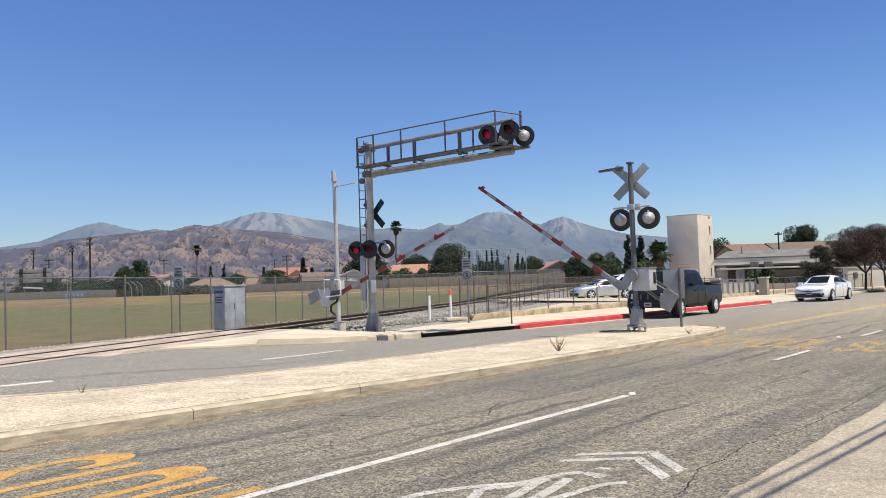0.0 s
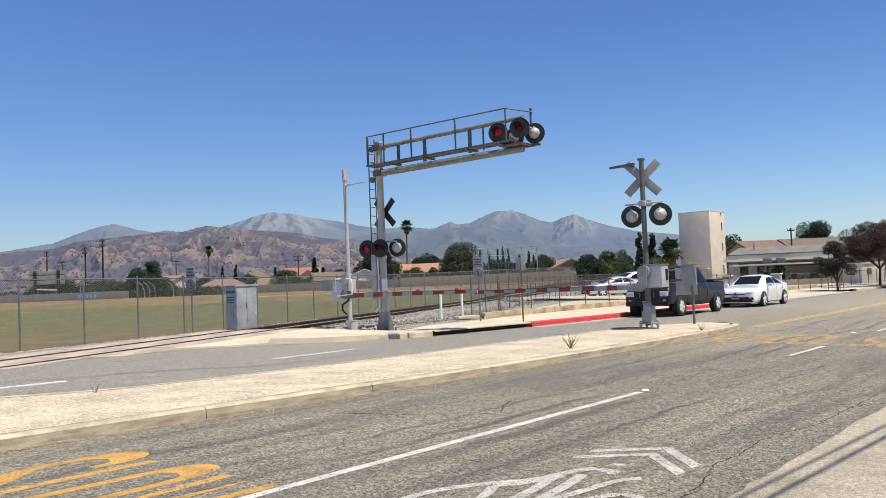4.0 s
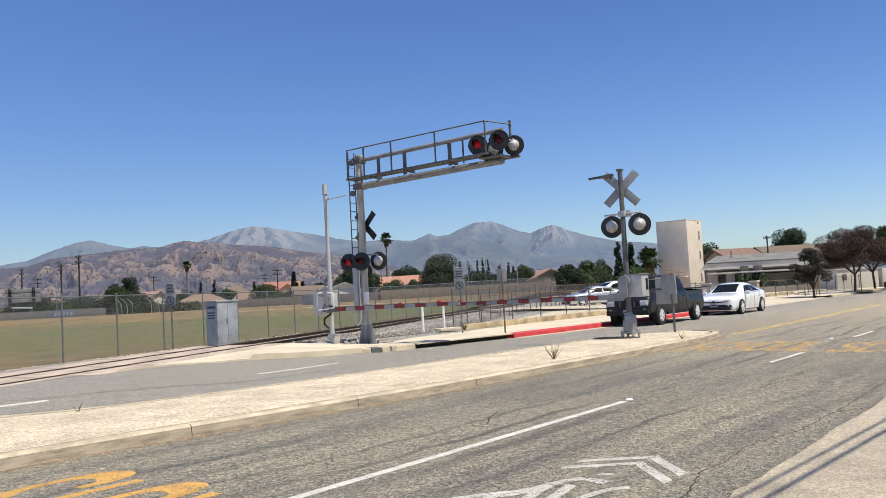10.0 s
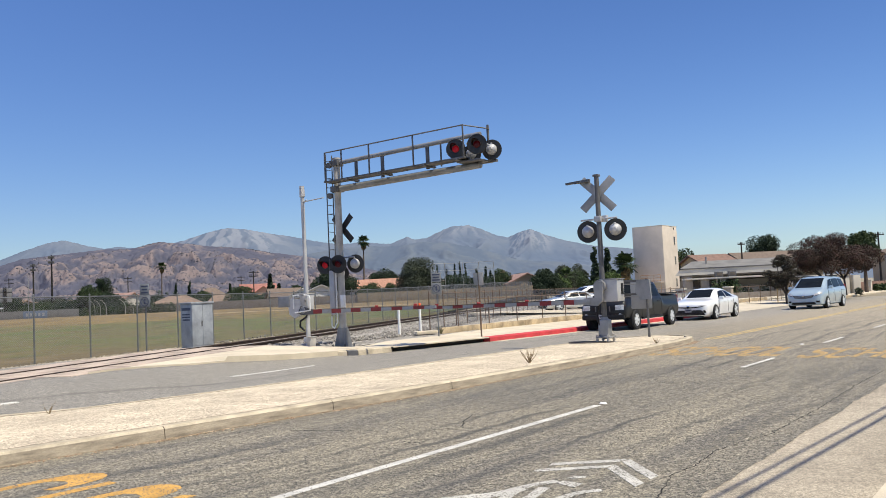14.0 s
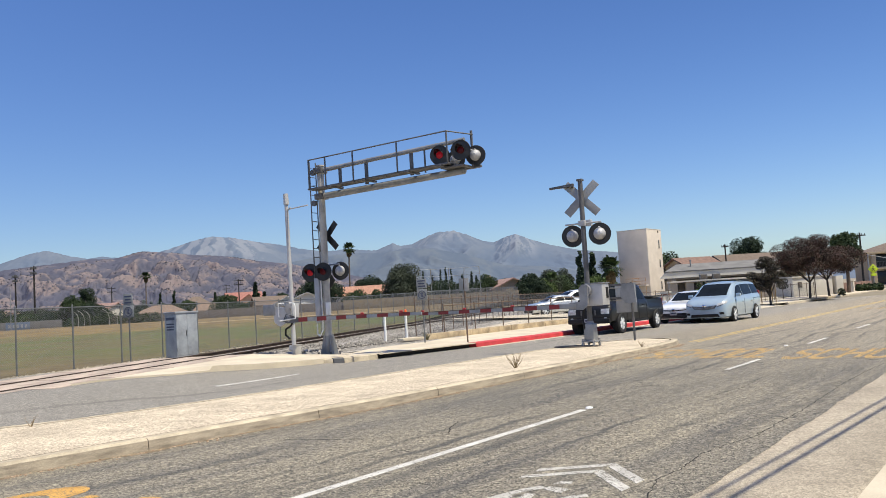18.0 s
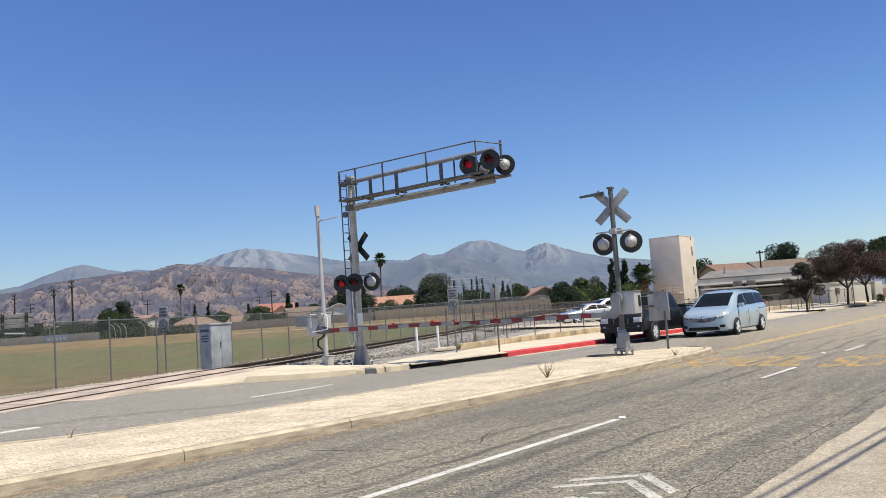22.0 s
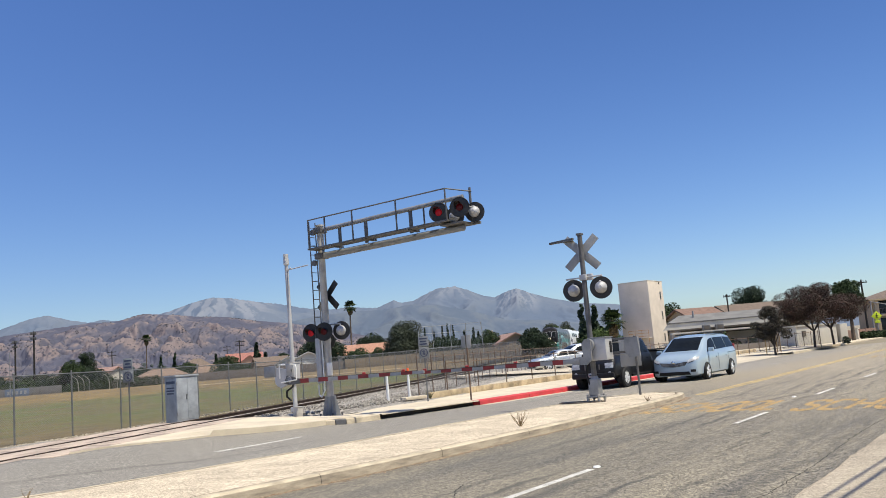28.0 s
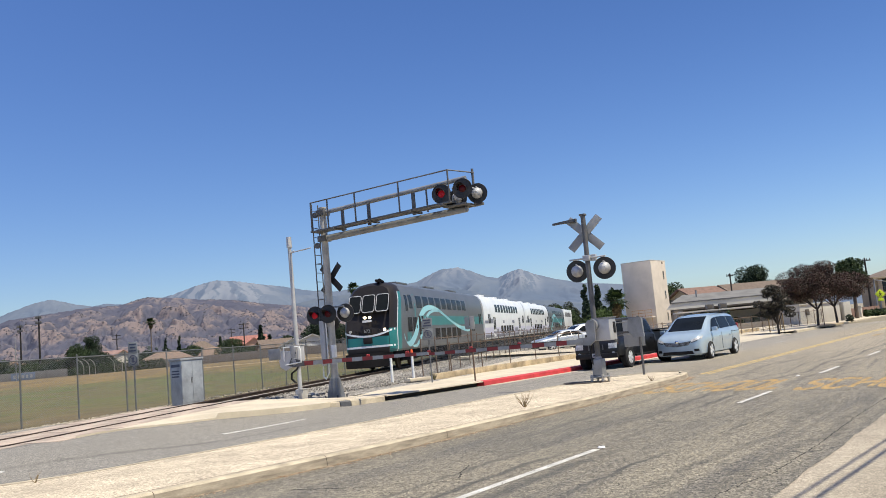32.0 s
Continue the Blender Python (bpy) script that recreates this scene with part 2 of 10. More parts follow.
def asphalt(name):
    """Old sun-bleached asphalt: pale stone chips in dark binder, long wear bands and oil-dark streaks; coloured paler
    far off for the low-angle sheen.
    """
    m = bpy.data.materials.new(name)
    m.use_nodes = True
    nt = m.node_tree
    bs = nt.nodes["Principled BSDF"]
    tc = nt.nodes.new("ShaderNodeTexCoord")

    def noise_at(scale, vec=(1, 1, 1), detail=4, rough=0.6):
        mp = nt.nodes.new("ShaderNodeMapping")
        mp.inputs["Scale"].default_value = vec
        nt.links.new(tc.outputs["Object"], mp.inputs[0])
        nz = nt.nodes.new("ShaderNodeTexNoise")
        nz.inputs["Scale"].default_value = scale
        nz.inputs["Detail"].default_value = detail
        nz.inputs["Roughness"].default_value = rough
        nt.links.new(mp.outputs[0], nz.inputs[0])
        return nz.outputs[0]

    def mixed(fac, a, b, mode="MIX"):
        x = nt.nodes.new("ShaderNodeMix")
        x.data_type = "RGBA"
        x.blend_type = mode
        for k, val in ((0, fac), (6, a), (7, b)):
            if isinstance(val, (tuple, float)):
                x.inputs[k].default_value = val
            else:
                nt.links.new(val, x.inputs[k])
        return x.outputs[2]

    def ramp(v, lo, hi, a=0.0, b=1.0):
        r = nt.nodes.new("ShaderNodeMapRange")
        for k, val in ((1, lo), (2, hi), (3, a), (4, b)):
            r.inputs[k].default_value = val
        nt.links.new(v, r.inputs[0])
        return r.outputs[0]

    base = mixed(ramp(noise_at(0.35, (0.35, 1.3, 1)), 0.35, 0.68), (0.216, 0.190, 0.136, 1), (0.136, 0.122, 0.092, 1))
    base = mixed(ramp(noise_at(1.2, (0.06, 1.5, 1), 3), 0.48, 0.70, 0.0, 0.8), base, (0.090, 0.083, 0.071, 1))
    base = mixed(ramp(noise_at(0.12, (1, 1, 1), 3), 0.45, 0.7, 0.0, 0.5), base, (0.236, 0.205, 0.143, 1))
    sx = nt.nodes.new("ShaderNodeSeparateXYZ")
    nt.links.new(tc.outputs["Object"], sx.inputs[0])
    # paler colour far along the road stands in for sheen at grazing view
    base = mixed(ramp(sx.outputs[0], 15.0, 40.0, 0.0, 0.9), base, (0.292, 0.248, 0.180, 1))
    base = mixed(ramp(sx.outputs[1], 2.1, 2.9, 0.55, 0.0), base, (0.098, 0.090, 0.076, 1))
    base = mixed(ramp(sx.outputs[1], 10.8, 12.4, 0.0, 0.75), base, (0.236, 0.218, 0.187, 1))
    vo = nt.nodes.new("ShaderNodeTexVoronoi")
    vo.inputs["Scale"].default_value = 72
    nt.links.new(tc.outputs["Object"], vo.inputs[0])
    def grain(node):
        sc_ = nt.nodes.new("ShaderNodeSeparateColor")
        nt.links.new(node.outputs["Color"], sc_.inputs[0])
        return sc_.outputs[0]

    chips = mixed(1.0, base, ramp(grain(vo), 0.0, 1.0, 0.27, 1.84), "MULTIPLY")
    vo3 = nt.nodes.new("ShaderNodeTexVoronoi")
    vo3.inputs["Scale"].default_value = 27
    nt.links.new(tc.outputs["Object"], vo3.inputs[0])
    chips = mixed(1.0, chips, ramp(grain(vo3), 0.0, 1.0, 0.70, 1.32), "MULTIPLY")
    chips = mixed(ramp(sx.outputs[1], 9.0, 11.0, 0.0, 0.30), chips, base)
    cr = nt.nodes.new("ShaderNodeTexVoronoi")
    cr.feature = "DISTANCE_TO_EDGE"
    cr.inputs["Scale"].default_value = 0.22
    warp = nt.nodes.new("ShaderNodeVectorMath")
    wz = nt.nodes.new("ShaderNodeTexNoise")
    wz.inputs["Scale"].default_value = 1.6
    wz.inputs["Detail"].default_value = 6
    nt.links.new(tc.outputs["Object"], wz.inputs[0])
    sc = nt.nodes.new("ShaderNodeVectorMath")
    sc.operation = "SCALE"
    sc.inputs["Scale"].default_value = 1.4
    nt.links.new(wz.outputs["Color"], sc.inputs[0])
    nt.links.new(tc.outputs["Object"], warp.inputs[0])
    nt.links.new(sc.outputs[0], warp.inputs[1])
    nt.links.new(warp.outputs[0], cr.inputs[0])
    line = ramp(cr.outputs[0], 0.0, 0.0045, 1.0, 0.0)
    gate0 = nt.nodes.new("ShaderNodeMath")
    gate0.operation = "MULTIPLY"
    nt.links.new(ramp(noise_at(0.3, (1, 1, 1), 2), 0.47, 0.55), gate0.inputs[0])
    nt.links.new(ramp(sx.outputs[1], 8.0, 11.0, 1.0, 0.25), gate0.inputs[1])
    gate = gate0.outputs[0]
    sep = nt.nodes.new("ShaderNodeSeparateXYZ")
    nt.links.new(tc.outputs["Object"], sep.inputs[0])
    sway = ramp(noise_at(0.12, (1, 0.05, 1), 5, 0.6), 0.2, 0.8, -0.7, 0.7)
    for o0, wide, deep_ in ((2.95, 0.16, 0.5), (5.75, 0.10, 0.7), (6.35, 0.09, 0.6), (4.35, 0.06, 0.6), (7.5, 0.12, 0.5), (3.6, 0.14, 0.5), (5.1, 0.16, 0.55), (13.4, 0.05, 0.5), (14.6, 0.16, 0.4), (17.6, 0.14, 0.4)):
        ad = nt.nodes.new("ShaderNodeMath")
        nt.links.new(sep.outputs[1], ad.inputs[0])
        nt.links.new(sway, ad.inputs[1])
        sb = nt.nodes.new("ShaderNodeMath")
        sb.operation = "SUBTRACT"
        sb.inputs[1].default_value = o0
        nt.links.new(ad.outputs[0], sb.inputs[0])
        cm = nt.nodes.new("ShaderNodeMath")
        cm.operation = "ABSOLUTE"
        nt.links.new(sb.outputs[0], cm.inputs[0])
        gm = nt.nodes.new("ShaderNodeMath")
        gm.operation = "MULTIPLY"
        nt.links.new(ramp(cm.outputs[0], wide * 0.3, wide, 1.0, 0.0), gm.inputs[0])
        nt.links.new(ramp(noise_at(0.5, (0.25, 0.3, 1), 4), 0.40, 0.58, 0.0, deep_), gm.inputs[1])
        chips = mixed(gm.outputs[0], chips, (0.045, 0.043, 0.038, 1))
    mu = nt.nodes.new("ShaderNodeMath")
    mu.operation = "MULTIPLY"
    nt.links.new(line, mu.inputs[0])
    nt.links.new(gate, mu.inputs[1])
    col = mixed(mu.outputs[0], chips, (0.025, 0.024, 0.022, 1))
    nt.links.new(col, bs.inputs["Base Color"])
    bs.inputs["Roughness"].default_value = 0.72
    bs.inputs["Specular IOR Level"].default_value = 0.5
    bp = nt.nodes.new("ShaderNodeBump")
    bp.inputs["Strength"].default_value = 0.5
    bp.inputs["Distance"].default_value = 0.008
    nt.links.new(vo.outputs["Distance"], bp.inputs["Height"])
    nt.links.new(bp.outputs[0], bs.inputs["Normal"])
    return m


def grassy():
    """Mown field: worn green near its middle, straw towards the far wall, a bare path across the straw."""
    m = mat("field_grass", (0.5, 0.5, 0.5), 0.95, 0, 0.15, 6.0, 14, 0.6, dist=0.05)
    nt = m.node_tree
    tc = nt.nodes["Texture Coordinate"]
    bs = nt.nodes["Principled BSDF"]
    old = bs.inputs["Base Color"].links[0].from_socket
    sp = nt.nodes.new("ShaderNodeSeparateXYZ")
    nt.links.new(tc.outputs["Object"], sp.inputs[0])

    def patches(scale, amount):
        nz = nt.nodes.new("ShaderNodeTexNoise")
        nz.inputs["Scale"].default_value = scale
        nz.inputs["Detail"].default_value = 5
        nt.links.new(tc.outputs["Object"], nz.inputs[0])
        r = nt.nodes.new("ShaderNodeMapRange")
        r.inputs[1].default_value, r.inputs[2].default_value = 0.25, 0.75
        r.inputs[3].default_value, r.inputs[4].default_value = -amount, amount
        nt.links.new(nz.outputs[0], r.inputs[0])
        return r.outputs[0]

    def add(a, b):
        n = nt.nodes.new("ShaderNodeMath")
        nt.links.new(a, n.inputs[0])
        nt.links.new(b, n.inputs[1])
        return n.outputs[0]

    far = add(add(sp.outputs[1], patches(0.07, 13.0)), patches(0.5, 11.0))
    mr = nt.nodes.new("ShaderNodeMapRange")
    mr.inputs[1].default_value, mr.inputs[2].default_value = 20, 140
    nt.links.new(far, mr.inputs[0])
    rp = nt.nodes.new("ShaderNodeValToRGB")
    el = rp.color_ramp.elements
    el[0].position, el[0].color = 0.0, (0.155, 0.116, 0.042, 1)
    el[1].position, el[1].color = 1.0, (0.19, 0.142, 0.072, 1)
    for y, c in ((36, (0.142, 0.114, 0.040)), (48, (0.112, 0.118, 0.034)), (66, (0.098, 0.124, 0.034)), (80, (0.104, 0.120, 0.034)), (90, (0.215, 0.150, 0.056)), (120, (0.24, 0.168, 0.068))):
        e = el.new((y - 20) / 120)
        e.color = (*c, 1)
    nt.links.new(mr.outputs[0], rp.inputs[0])
    mx = nt.nodes.new("ShaderNodeMix")
    mx.data_type = "RGBA"
    mx.blend_type = "MULTIPLY"
    mx.inputs[0].default_value = 1.0
    gain = nt.nodes.new("ShaderNodeMix")
    gain.data_type = "RGBA"
    gain.blend_type = "MULTIPLY"
    gain.inputs[0].default_value = 1.0
    nt.links.new(old, gain.inputs[6])
    gain.inputs[7].default_value = (2.1, 2.1, 2.1, 1)
    worn = nt.nodes.new("ShaderNodeTexNoise")
    worn.inputs["Scale"].default_value = 0.33
    worn.inputs["Detail"].default_value = 7
    worn.inputs["Roughness"].default_value = 0.7
    nt.links.new(tc.outputs["Object"], worn.inputs[0])
    wr = nt.nodes.new("ShaderNodeMapRange")
    wr.inputs[1].default_value, wr.inputs[2].default_value, wr.inputs[4].default_value = 0.48, 0.66, 0.7
    nt.links.new(worn.outputs[0], wr.inputs[0])
    bare = nt.nodes.new("ShaderNodeMix")
    bare.data_type = "RGBA"
    nt.links.new(wr.outputs[0], bare.inputs[0])
    nt.links.new(rp.outputs[0], bare.inputs[6])
    bare.inputs[7].default_value = (0.155, 0.112, 0.058, 1)
    broad = nt.nodes.new("ShaderNodeTexNoise")
    broad.inputs["Scale"].default_value = 0.11
    broad.inputs["Detail"].default_value = 5
    broad.inputs["Roughness"].default_value = 0.6
    nt.links.new(tc.outputs["Object"], broad.inputs[0])
    br = nt.nodes.new("ShaderNodeMapRange")
    br.inputs[1].default_value, br.inputs[2].default_value, br.inputs[4].default_value = 0.46, 0.60, 0.75
    nt.links.new(broad.outputs[0], br.inputs[0])
    tan_ = nt.nodes.new("ShaderNodeMix")
    tan_.data_type = "RGBA"
    nt.links.new(br.outputs[0], tan_.inputs[0])
    nt.links.new(bare.outputs[2], tan_.inputs[6])
    tan_.inputs[7].default_value = (0.150, 0.108, 0.052, 1)
    nt.links.new(tan_.outputs[2], mx.inputs[6])
    nt.links.new(gain.outputs[2], mx.inputs[7])
    nt.links.new(mx.outputs[2], bs.inputs["Base Color"])
    return m


def aggregate(name, col, dark, pale, scale=48.0, depth=0.006):
    """Exposed-grain concrete: fine pebbles of mixed tone, broad stains."""
    m = mat(name, col, 0.92, 0, 0.10, 11, scale, 0.4, dist=depth)
    nt = m.node_tree
    bs = nt.nodes["Principled BSDF"]
    tc = nt.nodes["Texture Coordinate"]
    old = bs.inputs["Base Color"].links[0].from_socket
    for sc, lo, hi in ((scale, dark, pale), (scale * 0.36, 0.85, 1.15)):
        vo = nt.nodes.new("ShaderNodeTexVoronoi")
        vo.inputs["Scale"].default_value = sc
        nt.links.new(tc.outputs["Object"], vo.inputs[0])
        r = nt.nodes.new("ShaderNodeMapRange")
        r.inputs[3].default_value, r.inputs[4].default_value = lo, hi
        one = nt.nodes.new("ShaderNodeSeparateColor")
        nt.links.new(vo.outputs["Color"], one.inputs[0])
        nt.links.new(one.outputs[0], r.inputs[0])
        x = nt.nodes.new("ShaderNodeMix")
        x.data_type = "RGBA"
        x.blend_type = "MULTIPLY"
        x.inputs[0].default_value = 1.0
        nt.links.new(old, x.inputs[6])
        nt.links.new(r.outputs[0], x.inputs[7])
        old = x.outputs[2]
    nt.links.new(old, bs.inputs["Base Color"])
    return m


M["asphalt"] = asphalt("worn_asphalt")
M["grass"] = grassy()
M["dirt"] = mat("dry_dirt", (0.40, 0.31, 0.19), 0.95, 0, 0.12, 3, 30, 0.4, dist=0.02)
M["far_ground"] = mat("dry_far_ground", (0.26, 0.22, 0.15), 0.95, 0, 0.15, 0.3, 4, 0.3)
M["lot"] = mat("lot_concrete", (0.50, 0.435, 0.33), 0.9, 0, 0.08, 5, 50, 0.3)
M["median_top"] = aggregate("sanded_concrete", (0.60, 0.505, 0.37), 0.52, 1.20, 54)
M["gutter"] = aggregate("gutter_concrete", (0.350, 0.300, 0.226), 0.64, 1.28, 90)


def road_paint(name, col, worn, fine=95.0):
    """Road paint worn through to dark stones: worn is the share of it that is gone."""
    m = mat(name, col, 0.78, 0, 0.12, 30, 80, 0.5, dist=0.006)
    nt = m.node_tree
    bs = nt.nodes["Principled BSDF"]
    tc = nt.nodes["Texture Coordinate"]
    old = bs.inputs["Base Color"].links[0].from_socket
    vo = nt.nodes.new("ShaderNodeTexVoronoi")
    vo.inputs["Scale"].default_value = fine
    nz = nt.nodes.new("ShaderNodeTexNoise")
    nz.inputs["Scale"].default_value = 2.2
    nz.inputs["Detail"].default_value = 6
    nz.inputs["Roughness"].default_value = 0.7
    for n in (vo, nz):
        nt.links.new(tc.outputs["Object"], n.inputs[0])
    one = nt.nodes.new("ShaderNodeSeparateColor")
    nt.links.new(vo.outputs["Color"], one.inputs[0])
    big = nt.nodes.new("ShaderNodeMapRange")
    big.inputs[1].default_value, big.inputs[2].default_value = 0.32, 0.68
    big.inputs[3].default_value, big.inputs[4].default_value = worn * 0.15 - 0.04, worn * 1.9 - 0.04
    nt.links.new(nz.outputs[0], big.inputs[0])
    gone = nt.nodes.new("ShaderNodeMath")
    gone.operation = "LESS_THAN"
    nt.links.new(one.outputs[0], gone.inputs[0])
    nt.links.new(big.outputs[0], gone.inputs[1])
    mx = nt.nodes.new("ShaderNodeMix")
    mx.data_type = "RGBA"
    nt.links.new(gone.outputs[0], mx.inputs[0])
    nt.links.new(old, mx.inputs[6])
    mx.inputs[7].default_value = (0.13, 0.12, 0.095, 1)
    nt.links.new(mx.outputs[2], bs.inputs["Base Color"])
    return m


M["line_white"] = road_paint("road_paint_white", (0.54, 0.52, 0.475), 0.10)
M["line_worn"] = road_paint("worn_paint_white", (0.47, 0.45, 0.40), 0.26)
M["line_yellow"] = road_paint("road_paint_yellow", (0.53, 0.295, 0.065), 0.20)
M["line_yellow_pale"] = road_paint("faded_paint_yellow", (0.58, 0.41, 0.14), 0.20, 40)
M["line_yellow_worn"] = road_paint("worn_paint_yellow", (0.45, 0.29, 0.10), 0.34, 60)

road_m = pose(0, 0, 0, 0, 0, ROAD_TURN)
road_inv = road_m.inverted()


def onroad(p, lift=0.0):
    """World point to the road's own space."""
    v = road_inv @ Vector(p)
    v.z += lift
    return v


def setting(name, bm, material, label="", m=None, sharp=35):
    ob = part(name, bm, material, None, label, sharp)
    if m is not None:
        ob.matrix_basis = m
    return tagged(ob, label, kind="structure")


# ---- ground sheet out to the horizon
def ground():
    bm = B()
    rows = []
    for y in (-300, -60, -20, 0, 12, 20, 45, 70, 100, 130, 160, 400, 1200, 2400, 4400):
        r = []
        for x in (-3200, -1200, -500, -200, -100, -60, -30, -8, 2, 20, 60, 150, 400, 1200, 3200):
            z = -0.06
            if y >= 45:
                z += 1.15 * smooth((y - 45) / 85) if x < 14 else 0.5 * smooth((y - 45) / 120)
            r.append(Vector((x, y, z)))
        rows.append(r)
    strip(bm, rows)
    setting("ground", bm, M["far_ground"], "dry pale ground reaching to the foot of the hills", sharp=0)


ground()


# ---- the road, one sheet that climbs to the crossing
def far_kerb(s):
    """Offset of the far kerb's foot along the road."""
    tab = ((-100, 24.0), (10.0, 24.0), (13.0, 23.6), (15.4, 20.4), (17.6, 17.9), (18.3, 17.2), (19.6, 16.9), (24.0, 16.3), (28.4, 15.95), (33.0, 15.75), (46.0, 15.3), (60, 15.2), (400, 15.2))
    for (a, b), (c, d) in zip(tab, tab[1:]):
        if a <= s <= c:
            return b + (d - b) * (s - a) / (c - a)
    return 15.2


def road():
    bm = B()
    ss = [-80, -50, -30, -20, -12, -6] + [i * 0.75 for i in range(-4, 34)] + [26, 28.4, 33, 40, 46, 60, 90, 140, 220, 320]
    rows = []
    for s in ss:
        k = far_kerb(s) + 0.25
        rows.append([onroad(rdz(s, 2.4 + (k - 2.4) * i / 26)) for i in range(27)])
    strip(bm, rows)
    bmesh.ops.recalc_face_normals(bm, faces=bm.faces)
    if sum(f.normal.z for f in bm.faces) < 0:
        bmesh.ops.reverse_faces(bm, faces=bm.faces)
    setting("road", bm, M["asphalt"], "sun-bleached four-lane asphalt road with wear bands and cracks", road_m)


road()

# near gutter and pavement under the viewer
bm = B()
strip(bm, [[onroad(rd(s, o, z)) for o, z in ((2.42, 0.006), (2.2, 0.004), (1.16, -0.012))] for s in (-60, 0, 60, 300)])
bmesh.ops.reverse_faces(bm, faces=bm.faces) if sum(f.normal.z for f in bm.faces) < 0 else None
setting("gutter", bm, M["gutter"], "pale concrete gutter along the road", road_m)
bm = B()
prism(bm, [onroad(rd(s, o, 0.13)) for s, o in ((-60, 1.17), (300, 1.17), (300, -14), (-60, -14))], 0.2)
setting("pavement", bm, M["concrete"], "pale concrete pavement beside the road", road_m)


# ---- road markings, each 4 mm proud of the asphalt
def mark(name, pts, material, label):
    bm = B()
    prism(bm, [onroad(rdz(s, o, 0.004)) for s, o in pts], 0.003)
    return setting(name, bm, material, label, road_m, sharp=0)


def stripe(name, s0, s1, o, w, material, label, up=0.0, drift=0.0):
    """A painted bar that follows the road's climb."""
    ss = [s0] + [k * 0.375 for k in range(int(s0 / 0.375) - 1, int(s1 / 0.375) + 2) if s0 + 0.05 < k * 0.375 < s1 - 0.05] + [s1]
    bm = strip(B(), [[onroad(rdz(s, oo + drift * (s - s0), z)) for oo, z in ((o - w / 2, 0.001), (o - w / 2, 0.004 + up), (o + w / 2, 0.004 + up), (o + w / 2, 0.001))] for s in ss])
    if sum((f.normal_update() or f.normal.z) for f in bm.faces) < 0:
        bmesh.ops.reverse_faces(bm, faces=bm.faces)
    return setting(name, bm, material, label, road_m, sharp=0)


stripe("solid_lane_line", -14, 10.55, 5.40, 0.11, M["line_white"], "solid white lane line before the crossing")
for i in range(12):
    a = 16.1 + i * 6.6
    stripe("lane_dash", a, a + 2.15, 5.16, 0.10, M["line_white"], "white lane dash")
for a, b, o in ((12.1, 15.15, 15.30), (2.6, 6.87, 13.50), (-6.0, -2.5, 11.94)):
    stripe("lane_dash", a, b, o, 0.10, M["line_white"], "white lane dash beyond the median", 0.008, 0.182 if a < 10 else 0.16)
for i in range(14):
    a = 38.0 + i * 7.0
    stripe("lane_dash", a, a + 2.1, 12.25 if a < 60 else 12.1, 0.10, M["line_worn"], "worn white lane dash beyond the median")
for o in (8.62, 8.86):
    mark("centre_line", ((24.4, o - 0.05), (40, o + 0.02), (70, o + 0.2), (300, o + 0.3), (300, o + 0.42), (70, o + 0.32), (40, o + 0.13), (24.4, o + 0.05)), M["line_yellow_pale"], "double yellow centre line")
bm = B()
for s, o in ((10.72, 5.40), (22.1, 5.55)):
    cyl(bm, onroad(rd(s, o, 0.002)), onroad(rd(s, o, 0.02)), 0.055, 0.042, 16)
    part_ob = setting("road_stud", bm, M["white_paint"], "white ceramic road stud", road_m)
    bm = B()
bm.free()


def rounded(line, closed):
    """Three steps of a smooth curve on each span of a stroke."""
    n = len(line)
    out = []
    for i in range(n - 1):
        a = line[i - 1] if i else (line[-2] if closed else line[0])
        b, c = line[i], line[i + 1]
        d = line[i + 2] if i < n - 2 else (line[1] if closed else line[-1])
        for j in range(3):
            t = j / 3
            out.append(tuple(0.5 * (2 * q + (r - p) * t + (2 * p - 5 * q + 4 * r - w) * t * t + (3 * q - p - 3 * r + w) * t ** 3) for p, q, r, w in zip(a, b, c, d)))
    out.append(line[-1])
    return out


